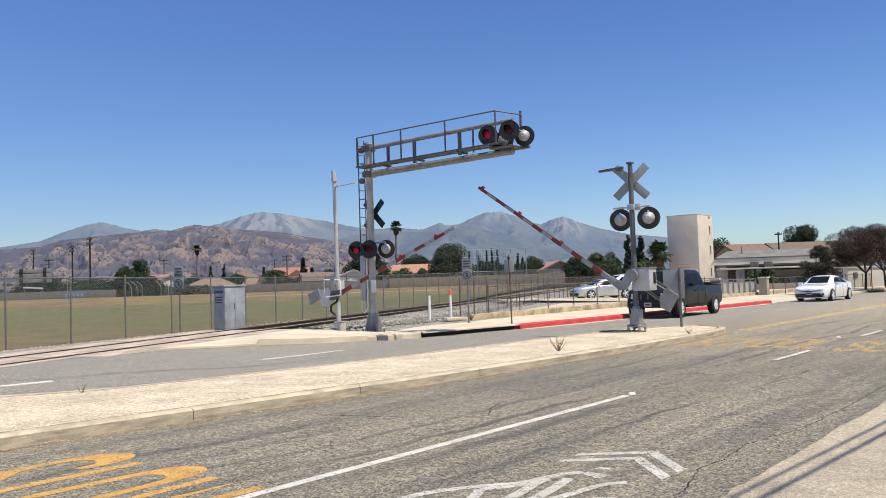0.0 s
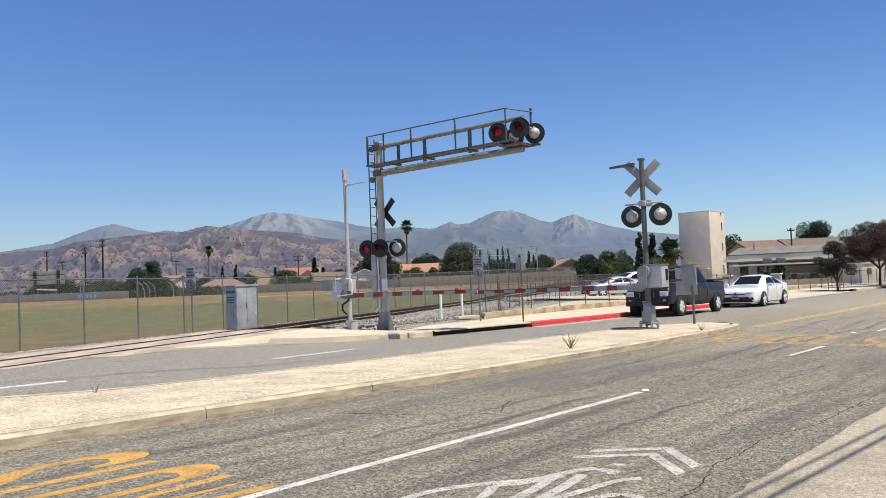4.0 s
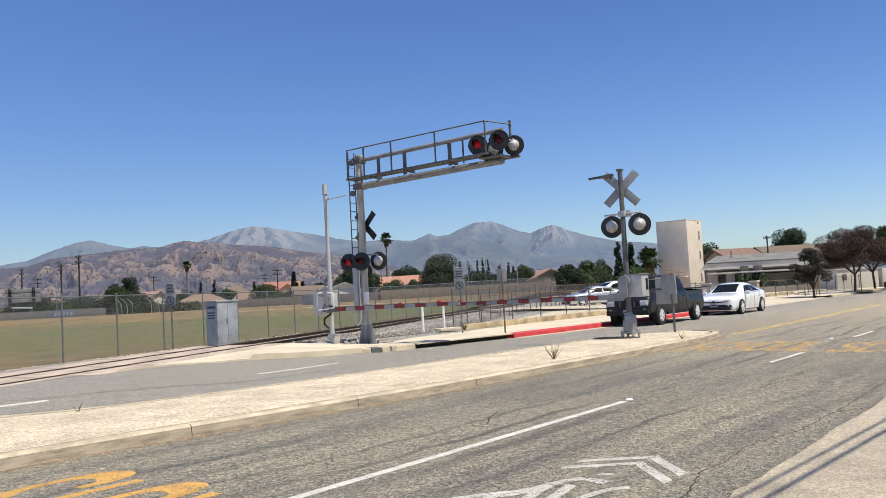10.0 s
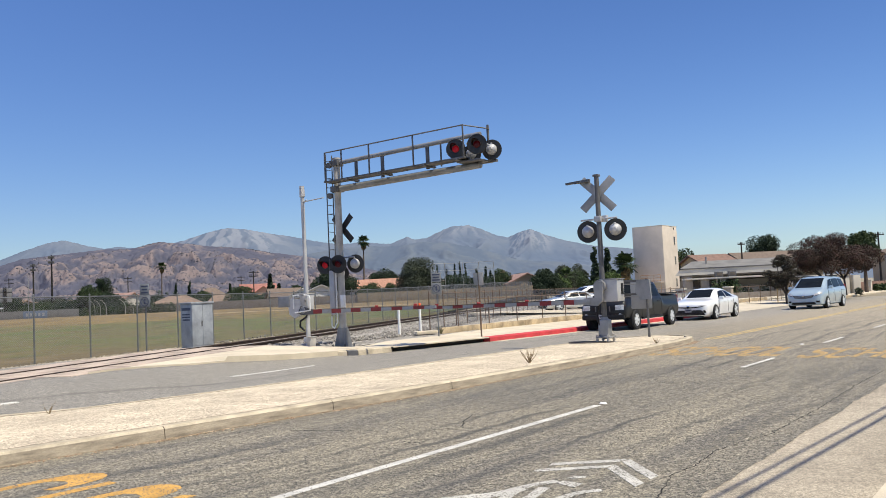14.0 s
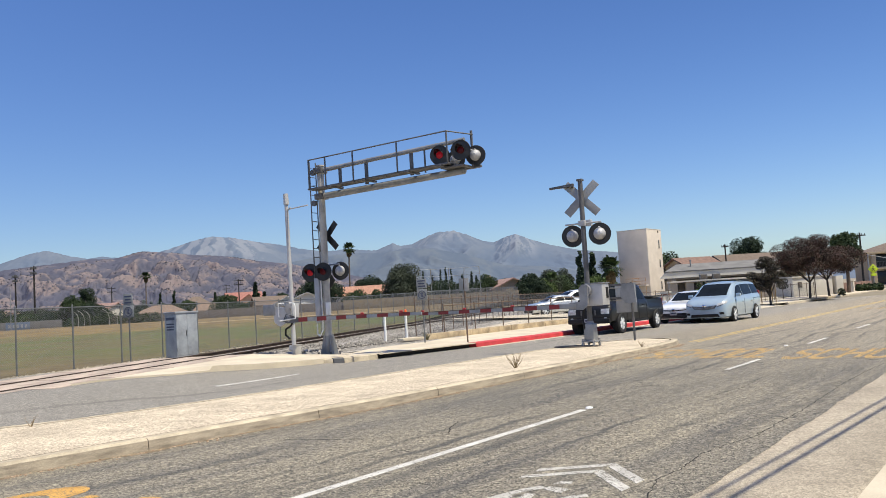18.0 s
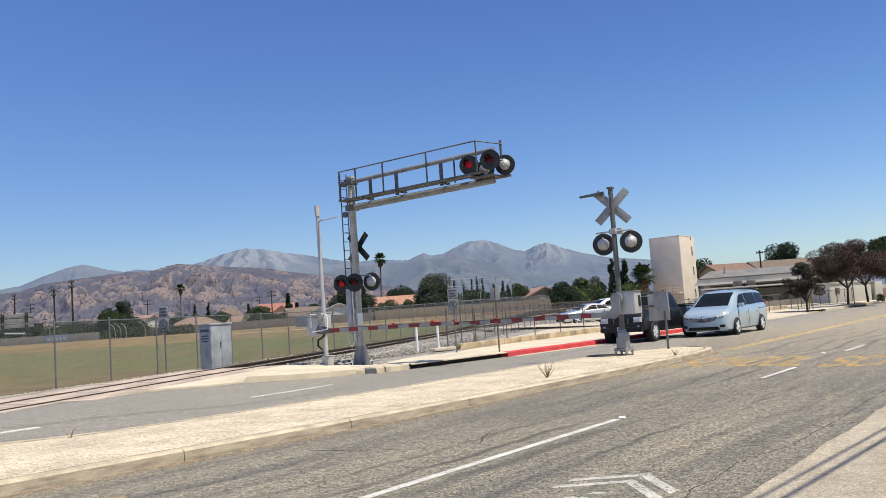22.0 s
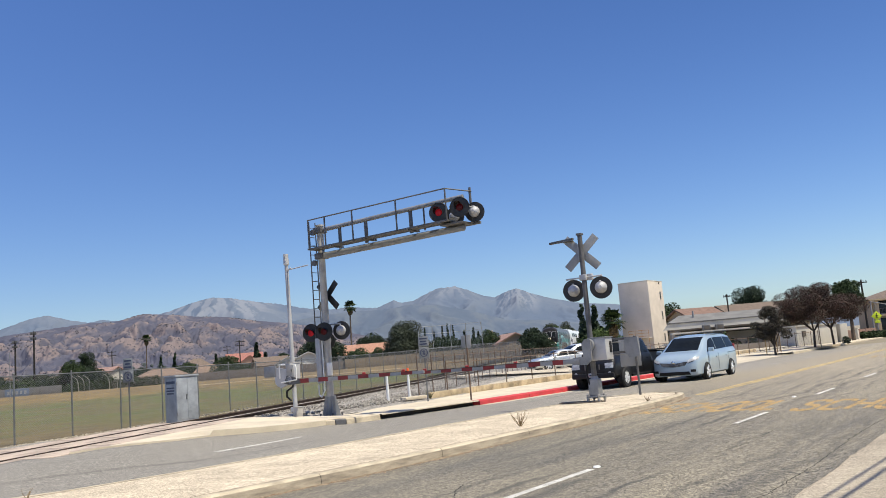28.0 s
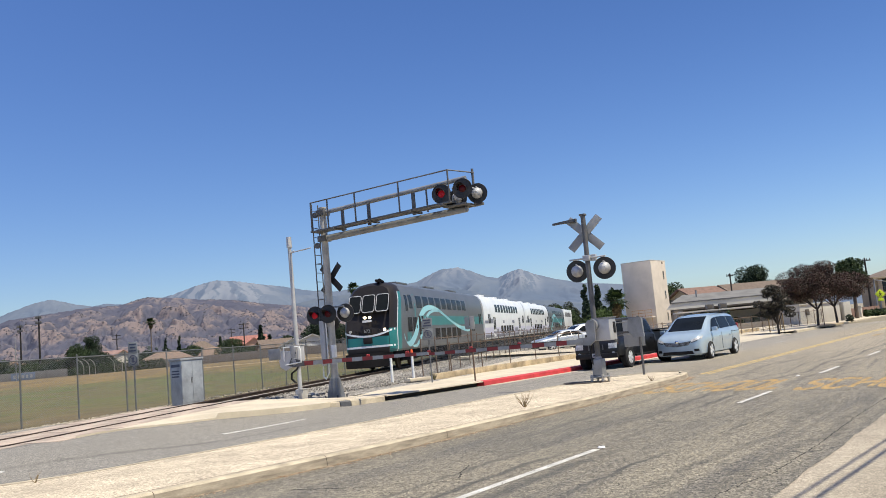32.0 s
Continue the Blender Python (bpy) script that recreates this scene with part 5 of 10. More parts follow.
def gate_right():
    base = Vector((4.36, 23.1, 0.155))
    m = facing(base, N)
    ob = thing("crossing_gate", m, "grey crossing gate with crossbuck, flashers and striped arm on the median", "crossing gate")
    g = M["galv_dark"]
    bm = B()
    cyl(bm, (0, 0, 0.1), (0, 0, 4.62), 0.075, 0.066, 18)
    box(bm, (0, 0, 4.64), (0.16, 0.16, 0.06), bevel=0.01)
    part("mast", bm, g, ob)
    bm = B()
    box(bm, (0, 0, 0.15), (0.42, 0.38, 0.04), bevel=0.012)
    box(bm, (0, 0, 0.40), (0.30, 0.27, 0.46), bevel=0.035)
    box(bm, (0.0, -0.145, 0.42), (0.20, 0.03, 0.30), bevel=0.01)
    cyl(bm, (0, 0, 0.62), (0, 0, 0.70), 0.115, 0.09, 14)
    part("junction_base", bm, M["galv"], ob, "cast grey junction base with bolts")
    bm = B()
    cyl(bm, (0, 0, -0.004), (0, 0, 0.026), 0.42, 0.40, 24)
    # ring stretched away from the sun to stand in for the box's shadow
    for v in bm.verts:
        v.co.x, v.co.y = v.co.x * 1.7 + 0.4, v.co.y * 0.85 + 0.08
    for a in range(4):
        c = Vector((0.235, 0, 0))
        c.rotate(Euler((0, 0, a * math.pi / 2 + 0.75)))
        bt = cyl(B(), c + Vector((0, 0, 0.0)), c + Vector((0, 0, 0.22)), 0.028, 0.028, 8)
        cyl(bt, c + Vector((0, 0, 0.06)), c + Vector((0, 0, 0.11)), 0.040, 0.040, 6)
        cyl(bt, c + Vector((0, 0, 0.165)), c + Vector((0, 0, 0.205)), 0.040, 0.040, 6)
        part("anchor_bolt", bt, M["galv_pale"], ob)
    part("ring_and_shadow", bm, M["dark_hole"], ob, "dark asphalt ring round the foot, stretched along the box's shadow")
    inv = m.inverted().to_3x3()
    ud = inv @ U
    blades(ob, facing(Vector((0, 0, 4.13)) - (inv @ TOWARD) * 0.10, inv @ -TOWARD), M["sign_back"], "bare aluminium back of a crossbuck blade")
    bm = B()
    cyl(bm, (-0.55, 0.0, 3.42), (0.55, 0.0, 3.42), 0.024, seg=10)
    box(bm, (0, 0, 3.42), (0.2, 0.2, 0.16), bevel=0.02)
    box(bm, (-0.16, -0.06, 3.42), (0.16, 0.12, 0.18), bevel=0.02)
    part("signal_bar", bm, M["alu_paint"], ob)
    for x in (-0.42, 0.42):
        signal_head(ob, facing(Vector((x, 0, 3.10)) + ud * 0.14, inv @ -TOWARD), False)
    # bracket at the top with a flat vane
    bm = B()
    box(bm, (0.36, 0.0, 4.55), (0.75, 0.1, 0.06), m=Matrix.Rotation(0.05, 4, "Y"), bevel=0.01)
    box(bm, (0.45, 0.06, 4.49), (0.5, 0.12, 0.03), bevel=0.006)
    part("top_bracket", bm, g, ob)
    # gate mechanism
    bm = B()
    box(bm, (-0.28, -0.02, 1.42), (0.50, 0.44, 0.60), bevel=0.03)
    part("mechanism_box", bm, M["alu_paint"], ob, "grey painted gate mechanism box")
    bm = B()
    box(bm, (-0.535, -0.10, 1.46), (0.012, 0.14, 0.30), bevel=0.004)
    part("vent", bm, M["plastic"], ob)
    bm = B()
    box(bm, (-0.28, -0.02, 1.73), (0.54, 0.48, 0.03), bevel=0.008)
    part("box_lid", bm, M["galv"], ob)
    bm = B()
    pts = [(0.1, 0.1, 1.05), (0.16, 0.12, 0.8), (0.12, 0.14, 0.6), (0.1, 0.1, 0.45)]
    for a, b in zip(pts, pts[1:]):
        cyl(bm, a, b, 0.03, seg=8)
        ball(bm, b, 0.03, u=8, v=5)
    part("cable_hose", bm, M["plastic"], ob)
    pivot = part("arm_pivot", cyl(B(), (0, 0.22, 0), (0, 0.33, 0), 0.17, seg=24), M["galv"], ob, "round grey pivot of the gate arm")
    pivot.location = (-0.05, 0, 1.55)
    # side arms of the pivot: cranked plate to the arm, counterweight plates behind
    bm = B()
    slab(bm, [(-0.12, 0.36, 0.12), (0.06, 0.36, 0.16), (0.16, 0.36, 0.05), (0.14, 0.36, -0.30), (0.46, 0.36, -0.32), (0.48, 0.36, -0.50), (0.06, 0.36, -0.53), (-0.10, 0.36, -0.40)], 0.05)
    part("crank", bm, M["galv"], pivot)
    for z in (0.10, -0.26):
        bm = B()
        box(bm, (-0.62, -0.28, z), (1.1, 0.03, 0.06), bevel=0.006)
        part("counterweight_arm", bm, M["galv_dark"], pivot)
    bm = B()
    slab(bm, [(-0.85, -0.27, 0.12), (-1.22, -0.27, 0.12), (-1.26, -0.27, -0.40), (-0.95, -0.27, -0.42), (-0.80, -0.27, -0.2)], 0.06)
    part("counterweight", bm, M["galv"], pivot, "flat grey counterweight plate")
    bm = B()
    for p, q in (((-0.25, -0.33, 0.02), (-0.9, -0.33, 0.02)), ((-0.9, -0.33, 0.02), (-0.98, -0.33, -0.16)), ((-0.98, -0.33, -0.16), (-0.9, -0.33, -0.32)), ((-0.9, -0.33, -0.32), (-0.25, -0.33, -0.32))):
        cyl(bm, p, q, 0.014, seg=6)
    part("spring_hoop", bm, M["galv"], pivot)
    bm = B()
    box(bm, (0.1, 0, 0), (0.5, 0.07, 0.14), bevel=0.01)
    base_ob = part("arm_socket", bm, M["galv"], pivot)
    base_ob.location = (0.42, 0.34, -0.41)
    arm = part("arm_core", box(B(), (2.5, 0, 0), (5.0, 0.03, 0.05)), M["alu_paint"], pivot)
    arm.location = (0.72, 0.34, -0.41)
    return ob, pivot


def arm_into(pivot, loc, length, bands, lamps):
    before = set(bpy.data.objects)
    arm_mesh(pivot, length, bands, lamps)
    for o in set(bpy.data.objects) - before:
        o.location = loc


gate_a, pivot_a = gate_right()
arm_into(pivot_a, (0.72, 0.34, -0.41), 5.05, 13, (1.6, 3.3, 4.9))


def gate_left():
    base = Vector((-4.50, 27.1, 0))
    base.z = 0.15 - 0.15 * rise(base)
    m = facing(base, -N)
    ob = thing("crossing_gate", m, "slim aluminium gate mast with lowered striped arm on the far pavement", "crossing gate")
    a = M["alu_paint"]
    bm = B()
    cyl(bm, (0, 0, -0.09), (-0.05, 0, 5.0), 0.072, 0.06, 16)
    part("mast", bm, a, ob)
    bm = B()
    cyl(bm, (-0.05, 0, 5.0), (-0.055, 0, 5.35), 0.09, 0.08, 14)
    box(bm, (-0.02, -0.06, 5.2), (0.05, 0.05, 0.16))
    part("bell", bm, a, ob, "small bell housing on top")
    bm = B()
    cyl(bm, (-0.05, -0.02, 4.82), (0.95, -0.02, 4.86), 0.02, seg=8)
    cyl(bm, (-0.05, 0, 4.75), (0.16, -0.02, 4.88), 0.018, seg=8)
    part("stay_bar", bm, a, ob)
    bm = B()
    box(bm, (0, 0, -0.055), (0.38, 0.38, 0.06), bevel=0.015)
    cyl(bm, (0, 0, -0.03), (0, 0, 0.26), 0.11, 0.085, 14)
    box(bm, (-0.02, -0.03, 0.34), (0.16, 0.2, 0.16), bevel=0.02)
    part("base", bm, M["alu_paint"], ob)
    bm = B()
    box(bm, (0.2, -0.08, 0.22), (0.2, 0.22, 0.36), bevel=0.025)
    box(bm, (0.2, -0.08, 0.42), (0.23, 0.25, 0.03), bevel=0.01)
    cyl(bm, (0.26, -0.2, -0.05), (0.26, -0.2, 0.3), 0.035, seg=10)
    part("junction_box", bm, M["galv_pale"], ob, "small pale junction box at the foot")
    for ax, ay in ((-0.14, -0.14), (0.14, -0.14), (-0.14, 0.14), (0.14, 0.14)):
        part("anchor_bolt", cyl(B(), (ax, ay, -0.03), (ax, ay, 0.06), 0.022, seg=6), M["galv_pale"], ob)
    bm = B()
    box(bm, (0.0, -0.02, 1.40), (0.36, 0.30, 0.50), bevel=0.03)
    part("mechanism_box", bm, a, ob, "pale aluminium gate mechanism box")
    lid = part("cover_plate", box(B(), (0.0, -0.18, 1.42), (0.27, 0.02, 0.36), bevel=0.008), M["galv_pale"], ob)
    part("latch", box(B(), (0.11, -0.2, 1.42), (0.025, 0.03, 0.07), bevel=0.005), M["galv_dark"], lid)
    part("box_lid", box(B(), (0.0, -0.02, 1.66), (0.40, 0.34, 0.03), bevel=0.008), M["galv_pale"], ob)
    bm = B()
    pts = [(0.12, -0.12, 1.05), (0.06, -0.14, 0.9), (-0.2, -0.14, 0.78), (-0.24, -0.12, 0.6), (-0.08, -0.1, 0.48)]
    for p, q in zip(pts, pts[1:]):
        cyl(bm, p, q, 0.032, seg=8)
        ball(bm, q, 0.032, u=8, v=5)
    part("cable_hose", bm, M["plastic"], ob)
    bm = B()
    for y in (-0.27,):
        for p, q in (((-0.36, y, 1.62), (-0.36, y, 1.2)), ((-0.36, y, 1.62), (-0.12, y, 1.62)), ((0.14, y, 1.62), (0.36, y, 1.60)), ((0.36, y, 1.60), (0.40, y, 1.5)), ((0.40, y, 1.5), (0.40, y, 1.12)), ((0.40, y, 1.12), (-0.3, y, 1.06))):
            cyl(bm, p, q, 0.02, seg=8)
            ball(bm, q, 0.02, u=8, v=5)
    part("guard_hoop", bm, M["white_paint"], ob)
    pivot = part("arm_pivot", cyl(B(), (0, -0.26, 0), (0, -0.16, 0), 0.12, seg=20), a, ob)
    pivot.location = (0.05, 0, 1.29)
    for o in ob.children:
        if o.name.split(".")[0] in ("mechanism_box", "cover_plate", "box_lid", "cable_hose", "guard_hoop"):
            o.location.z = 0.16
    bm = B()
    slab(bm, [(-0.1, -0.22, 0.14), (0.1, -0.22, 0.1), (0.5, -0.22, 0.0), (0.5, -0.22, -0.14), (0.0, -0.22, -0.16), (-0.25, -0.22, -0.1)], 0.04)
    part("crank", bm, M["galv_dark"], pivot)
    bm = B()
    slab(bm, [(-0.2, -0.2, 0.35), (-0.62, -0.2, 0.4), (-0.75, -0.2, 0.2), (-0.7, -0.2, -0.12), (-0.45, -0.2, -0.25), (-0.1, -0.2, -0.12)], 0.05)
    part("counterweight", bm, a, pivot, "rounded grey counterweight plate")
    part("counterweight", box(B(), (-0.92, -0.2, 0.30), (0.56, 0.05, 0.36), bevel=0.02), M["galv"], pivot, "flat grey counterweight plate")
    part("counterweight_arm", box(B(), (-0.55, -0.15, 0.26), (0.9, 0.04, 0.07), bevel=0.008), M["galv"], pivot)
    return ob, pivot


gate_b, pivot_b = gate_left()
arm_into(pivot_b, (0.46, -0.24, -0.06), 4.95, 12, (2.7, 4.2))


# ---------------------------------------------------------------- vehicles
def paint(name, col, rough=0.28, metal=0.0, coat=1.0, spec=0.5):
    return mat(name, col, rough, metal, 0.05, 12, 120, 0.02, coat=coat, spec=spec)


M["car_white"] = paint("white_car_paint", (0.78, 0.78, 0.77))
M["car_black"] = paint("black_car_paint", (0.010, 0.0102, 0.011), 0.36, 0.0, 0.14, 0.3)
M["car_blue"] = paint("pale_blue_car_paint", (0.36, 0.45, 0.515), 0.32, 0.2)
M["car_silver"] = paint("silver_car_paint", (0.55, 0.57, 0.58), 0.3, 0.5)


def lerp_station(st, x):
    """Body numbers at x, on smooth curves through the stations that never overshoot."""
    if x <= st[0][0] or x >= st[-1][0]:
        return list(st[0] if x <= st[0][0] else st[-1])
    k = next(i for i in range(len(st) - 1) if st[i][0] <= x <= st[i + 1][0])
    h = st[k + 1][0] - st[k][0]
    t = (x - st[k][0]) / h
    out = [x]
    for c in range(1, len(st[0])):
        def slope(i):
            if i <= 0 or i >= len(st) - 1:
                return 0.0 if i > 0 else (st[1][c] - st[0][c]) / (st[1][0] - st[0][0])
            d0 = (st[i][c] - st[i - 1][c]) / (st[i][0] - st[i - 1][0])
            d1 = (st[i + 1][c] - st[i][c]) / (st[i + 1][0] - st[i][0])
            return 0.0 if d0 * d1 <= 0 else 2 * d0 * d1 / (d0 + d1)
        m0, m1 = slope(k), slope(k + 1) if k + 1 < len(st) - 1 else (st[k + 1][c] - st[k][c]) / h
        out.append((2 * t ** 3 - 3 * t * t + 1) * st[k][c] + (t ** 3 - 2 * t * t + t) * h * m0 + (3 * t * t - 2 * t ** 3) * st[k + 1][c] + (t ** 3 - t * t) * h * m1)
    return out


def section(v):
    """Half section of a car body: x, sill z, sill w, belt z, belt w, top z, top w."""
    x, zb, wb, zs, ws, zt, wt = v
    h = zs - zb
    cab = max(0.0, zt - zs)
    return [(0, zb), (wb * 0.9, zb), (wb, zb + 0.06), (wb + (ws - wb) * 0.7 + 0.01, zb + h * 0.35), (ws + 0.012, zb + h * 0.72), (ws, zs - 0.05), (ws - 0.025, zs),
            (wt + (ws - wt) * 0.42, zs + cab * 0.52), (wt + 0.02, zt - min(0.07, cab * 0.2)), (wt - 0.09, zt - 0.01), (wt * 0.5, zt + 0.012), (0, zt + 0.018)]


def body_mesh(st, dx=0.06):
    bm = B()
    xs = []
    x = st[0][0]
    while x < st[-1][0]:
        xs.append(x)
        x += dx
    xs.append(st[-1][0])
    for s in st:
        if min(abs(s[0] - q) for q in xs) > 0.02:
            xs.append(s[0])
    xs.sort()
    rings = []
    for x in xs:
        h = section(lerp_station(st, x))
        ring = [(x, y, z) for y, z in h] + [(x, -y, z) for y, z in h[-2:0:-1]]
        rings.append([bm.verts.new(p) for p in ring])
    k = len(rings[0])
    for a, b in zip(rings, rings[1:]):
        for i in range(k):
            j = (i + 1) % k
            bm.faces.new((a[i], a[j], b[j], b[i]))
    bm.faces.new(rings[0])
    bm.faces.new(rings[-1][::-1])
    bmesh.ops.recalc_face_normals(bm, faces=bm.faces)
    return bm


def side_patch(st, x0, x1, f0, f1, side, lift=0.008, slant0=0.0, slant1=0.0, nx=8, nz=4):
    """Patch on the glass flank between belt (0) and roof edge (1)."""
    rows = []
    for j in range(nz + 1):
        f = f0 + (f1 - f0) * j / nz
        r = []
        for i in range(nx + 1):
            t = i / nx
            x = (x0 + slant0 * j / nz) * (1 - t) + (x1 + slant1 * j / nz) * t
            h = section(lerp_station(st, x))
            (ya, za), (yb, zb), (yc, zc) = h[6], h[7], h[8]
            if f < 0.52:
                g = f / 0.52
                y, z = ya + (yb - ya) * g, za + (zb - za) * g
            else:
                g = (f - 0.52) / 0.48
                y, z = yb + (yc - yb) * g, zb + (zc - zb) * g
            r.append(Vector((x, (y + lift) * side, z)))
        rows.append(r)
    bm = strip(B(), rows)
    bmesh.ops.recalc_face_normals(bm, faces=bm.faces)
    c = bm.faces[:] if bm.faces else []
    if c and sum((f.normal_update() or f.normal.y) for f in c) * side < 0:
        bmesh.ops.reverse_faces(bm, faces=c)
    return bm


def top_patch(st, x0, x1, wf, lift=0.008, bow=0.06, nx=6, ny=10):
    rows = []
    for i in range(nx + 1):
        x = x0 + (x1 - x0) * i / nx
        r = []
        for j in range(ny + 1):
            t = -1 + 2 * j / ny
            xx = x - bow * t * t
            v = lerp_station(st, xx)
            h = section(v)
            w = (h[9][0]) * wf * t
            (y9, z9), (y10, z10), (y11, z11) = h[9], h[10], h[11]
            aw = abs(w)
            z = z11 + (z10 - z11) * aw / max(y10, 1e-4) if aw < y10 else z10 + (z9 - z10) * (aw - y10) / max(1e-4, y9 - y10)
            r.append(Vector((xx, w, z + lift)))
        rows.append(r)
    bm = strip(B(), rows)
    if sum((f.normal_update() or f.normal.z) for f in bm.faces) < 0:
        bmesh.ops.reverse_faces(bm, faces=bm.faces)
    return bm


def wheel(parent, x, y, r, w, side, spokes, keyed=None):
    """Tyre and spoked rim; turns on its own axle."""
    f = 0.64 if spokes == 6 else 0.76
    t = B()
    prof = [(r * f, -w / 2), (r * 0.93, -w / 2), (r, -w * 0.36), (r, w * 0.36), (r * 0.93, w / 2), (r * f, w / 2)]
    seg = 28
    rows = []
    for k in range(seg + 1):
        a = 2 * math.pi * k / seg
        rows.append([Vector((math.cos(a) * rr, yy, math.sin(a) * rr)) for rr, yy in prof])
    strip(t, rows)
    bmesh.ops.remove_doubles(t, verts=t.verts, dist=1e-4)
    bmesh.ops.recalc_face_normals(t, faces=t.faces)
    tyre = part("wheel", t, M["rubber"], parent)
    tyre.location = (x, y, r)
    b = B()
    ys = side * w * 0.40
    cyl(b, (0, ys - side * 0.10, 0), (0, ys - side * 0.05, 0), r * f, seg=24)
    part("wheel_back", b, M["plastic"], tyre)
    b = B()
    cyl(b, (0, ys - 0.03, 0), (0, ys + 0.03, 0), r * 0.16, seg=12)
    for k in range(spokes):
        a = 2 * math.pi * k / spokes
        mm = Matrix.Rotation(a, 4, "Y")
        box(b, (r * f * 0.5, ys, 0), (r * f * 0.84, 0.035, r * 0.29), m=mm, bevel=0.008)
    for k in range(24):
        a0, a1 = 2 * math.pi * k / 24, 2 * math.pi * (k + 1) / 24
        cyl(b, (r * (f - 0.02) * math.cos(a0), ys, r * (f - 0.02) * math.sin(a0)), (r * (f - 0.02) * math.cos(a1), ys, r * (f - 0.02) * math.sin(a1)), r * 0.035, seg=5, caps=False)
    part("rim", b, M["alloy"], tyre)
    return tyre


def arch(parent, x, ws, r, side, material):
    b = B()
    cyl(b, (x, side * (ws - 0.16), r), (x, side * (ws + 0.010), r), r * 1.07, seg=28)
    return part("wheel_arch", b, material, parent)


def line_on(parent, pts, w, material, name="panel_gap"):
    b = B()
    for p, q in zip(pts, pts[1:]):
        cyl(b, p, q, w, seg=5)
    return part(name, b, material, parent)


def bars(parent, m, material, rows=((0, 0.3),), h=0.05):
    b = B()
    for z, w in rows:
        box(b, (0, 0, z), (0.004, w, h), m=m)
    return part("plate_marks", b, material, parent)


def nose_x(st, y, z):
    """How far forward the body reaches at that height and offset."""
    x = st[-1][0]
    while x > 0:
        h = section(lerp_station(st, x))
        if h[0][1] <= z <= h[-1][1]:
            for (a, b), (c, d) in zip(h[1:], h[2:]):
                if min(b, d) <= z <= max(b, d) + 1e-6:
                    w = a + (c - a) * (z - b) / (d - b) if abs(d - b) > 1e-6 else max(a, c)
                    if w >= abs(y):
                        return x
        x -= 0.01
    return 0


def front_face(parent, name, st, y0, y1, z0, z1, material, lift=0.014, label="", slant=0.0, nz=5, ny=14, taper=0.0):
    """A shield on the car's nose that follows its skin; slant lifts it towards the outer side."""
    rows = []
    for i in range(nz + 1):
        r = []
        for j in range(ny + 1):
            y = (y0 + (y1 - y0) * j / ny) * (1 + taper * i / nz)
            z = z0 + (z1 - z0) * i / nz + slant * (abs(y) - min(abs(y0), abs(y1)))
            r.append(Vector((nose_x(st, y, z) + lift, y, z)))
        rows.append(r)
    bm = strip(B(), rows)
    if sum((f.normal_update() or f.normal.x) for f in bm.faces) < 0:
        bmesh.ops.reverse_faces(bm, faces=bm.faces)
    return part(name, bm, material, parent, label, sharp=60)


def car(name, st, paint_m, wb, r, tw, wheels_w, glass, shield, label, category="car", spokes=5):
    ob = thing(name, None, label, category)
    body = part("body", body_mesh(st), paint_m, ob, sharp=44)
    for side in (1, -1):
        for x in (wb / 2, -wb / 2):
            arch(ob, x, lerp_station(st, x)[4] + 0.004, r, side, M["plastic"])
    ws = []
    for side in (1, -1):
        for x in (wb / 2, -wb / 2):
            ws.append(wheel(ob, x, side * (lerp_station(st, x)[4] + 0.055 - wheels_w / 2), r, wheels_w, side, spokes))
    for side in (1, -1):
        for g in glass:
            part("side_window", side_patch(st, g[0], g[1], g[2], g[3], side, slant0=g[4], slant1=g[5]), M["glass_dark"], ob)
    part("windscreen", top_patch(st, *shield[0]), M["glass_dark"], ob)
    if len(shield) > 1:
        part("rear_window", top_patch(st, *shield[1], bow=-0.04), M["glass_dark"], ob)
    return ob, ws


def mirrors(ob, x, y, z, material):
    for side in (1, -1):
        b = B()
        box(b, (x, side * (y + 0.12), z), (0.13, 0.22, 0.16), bevel=0.04)
        part("mirror", b, material, ob)


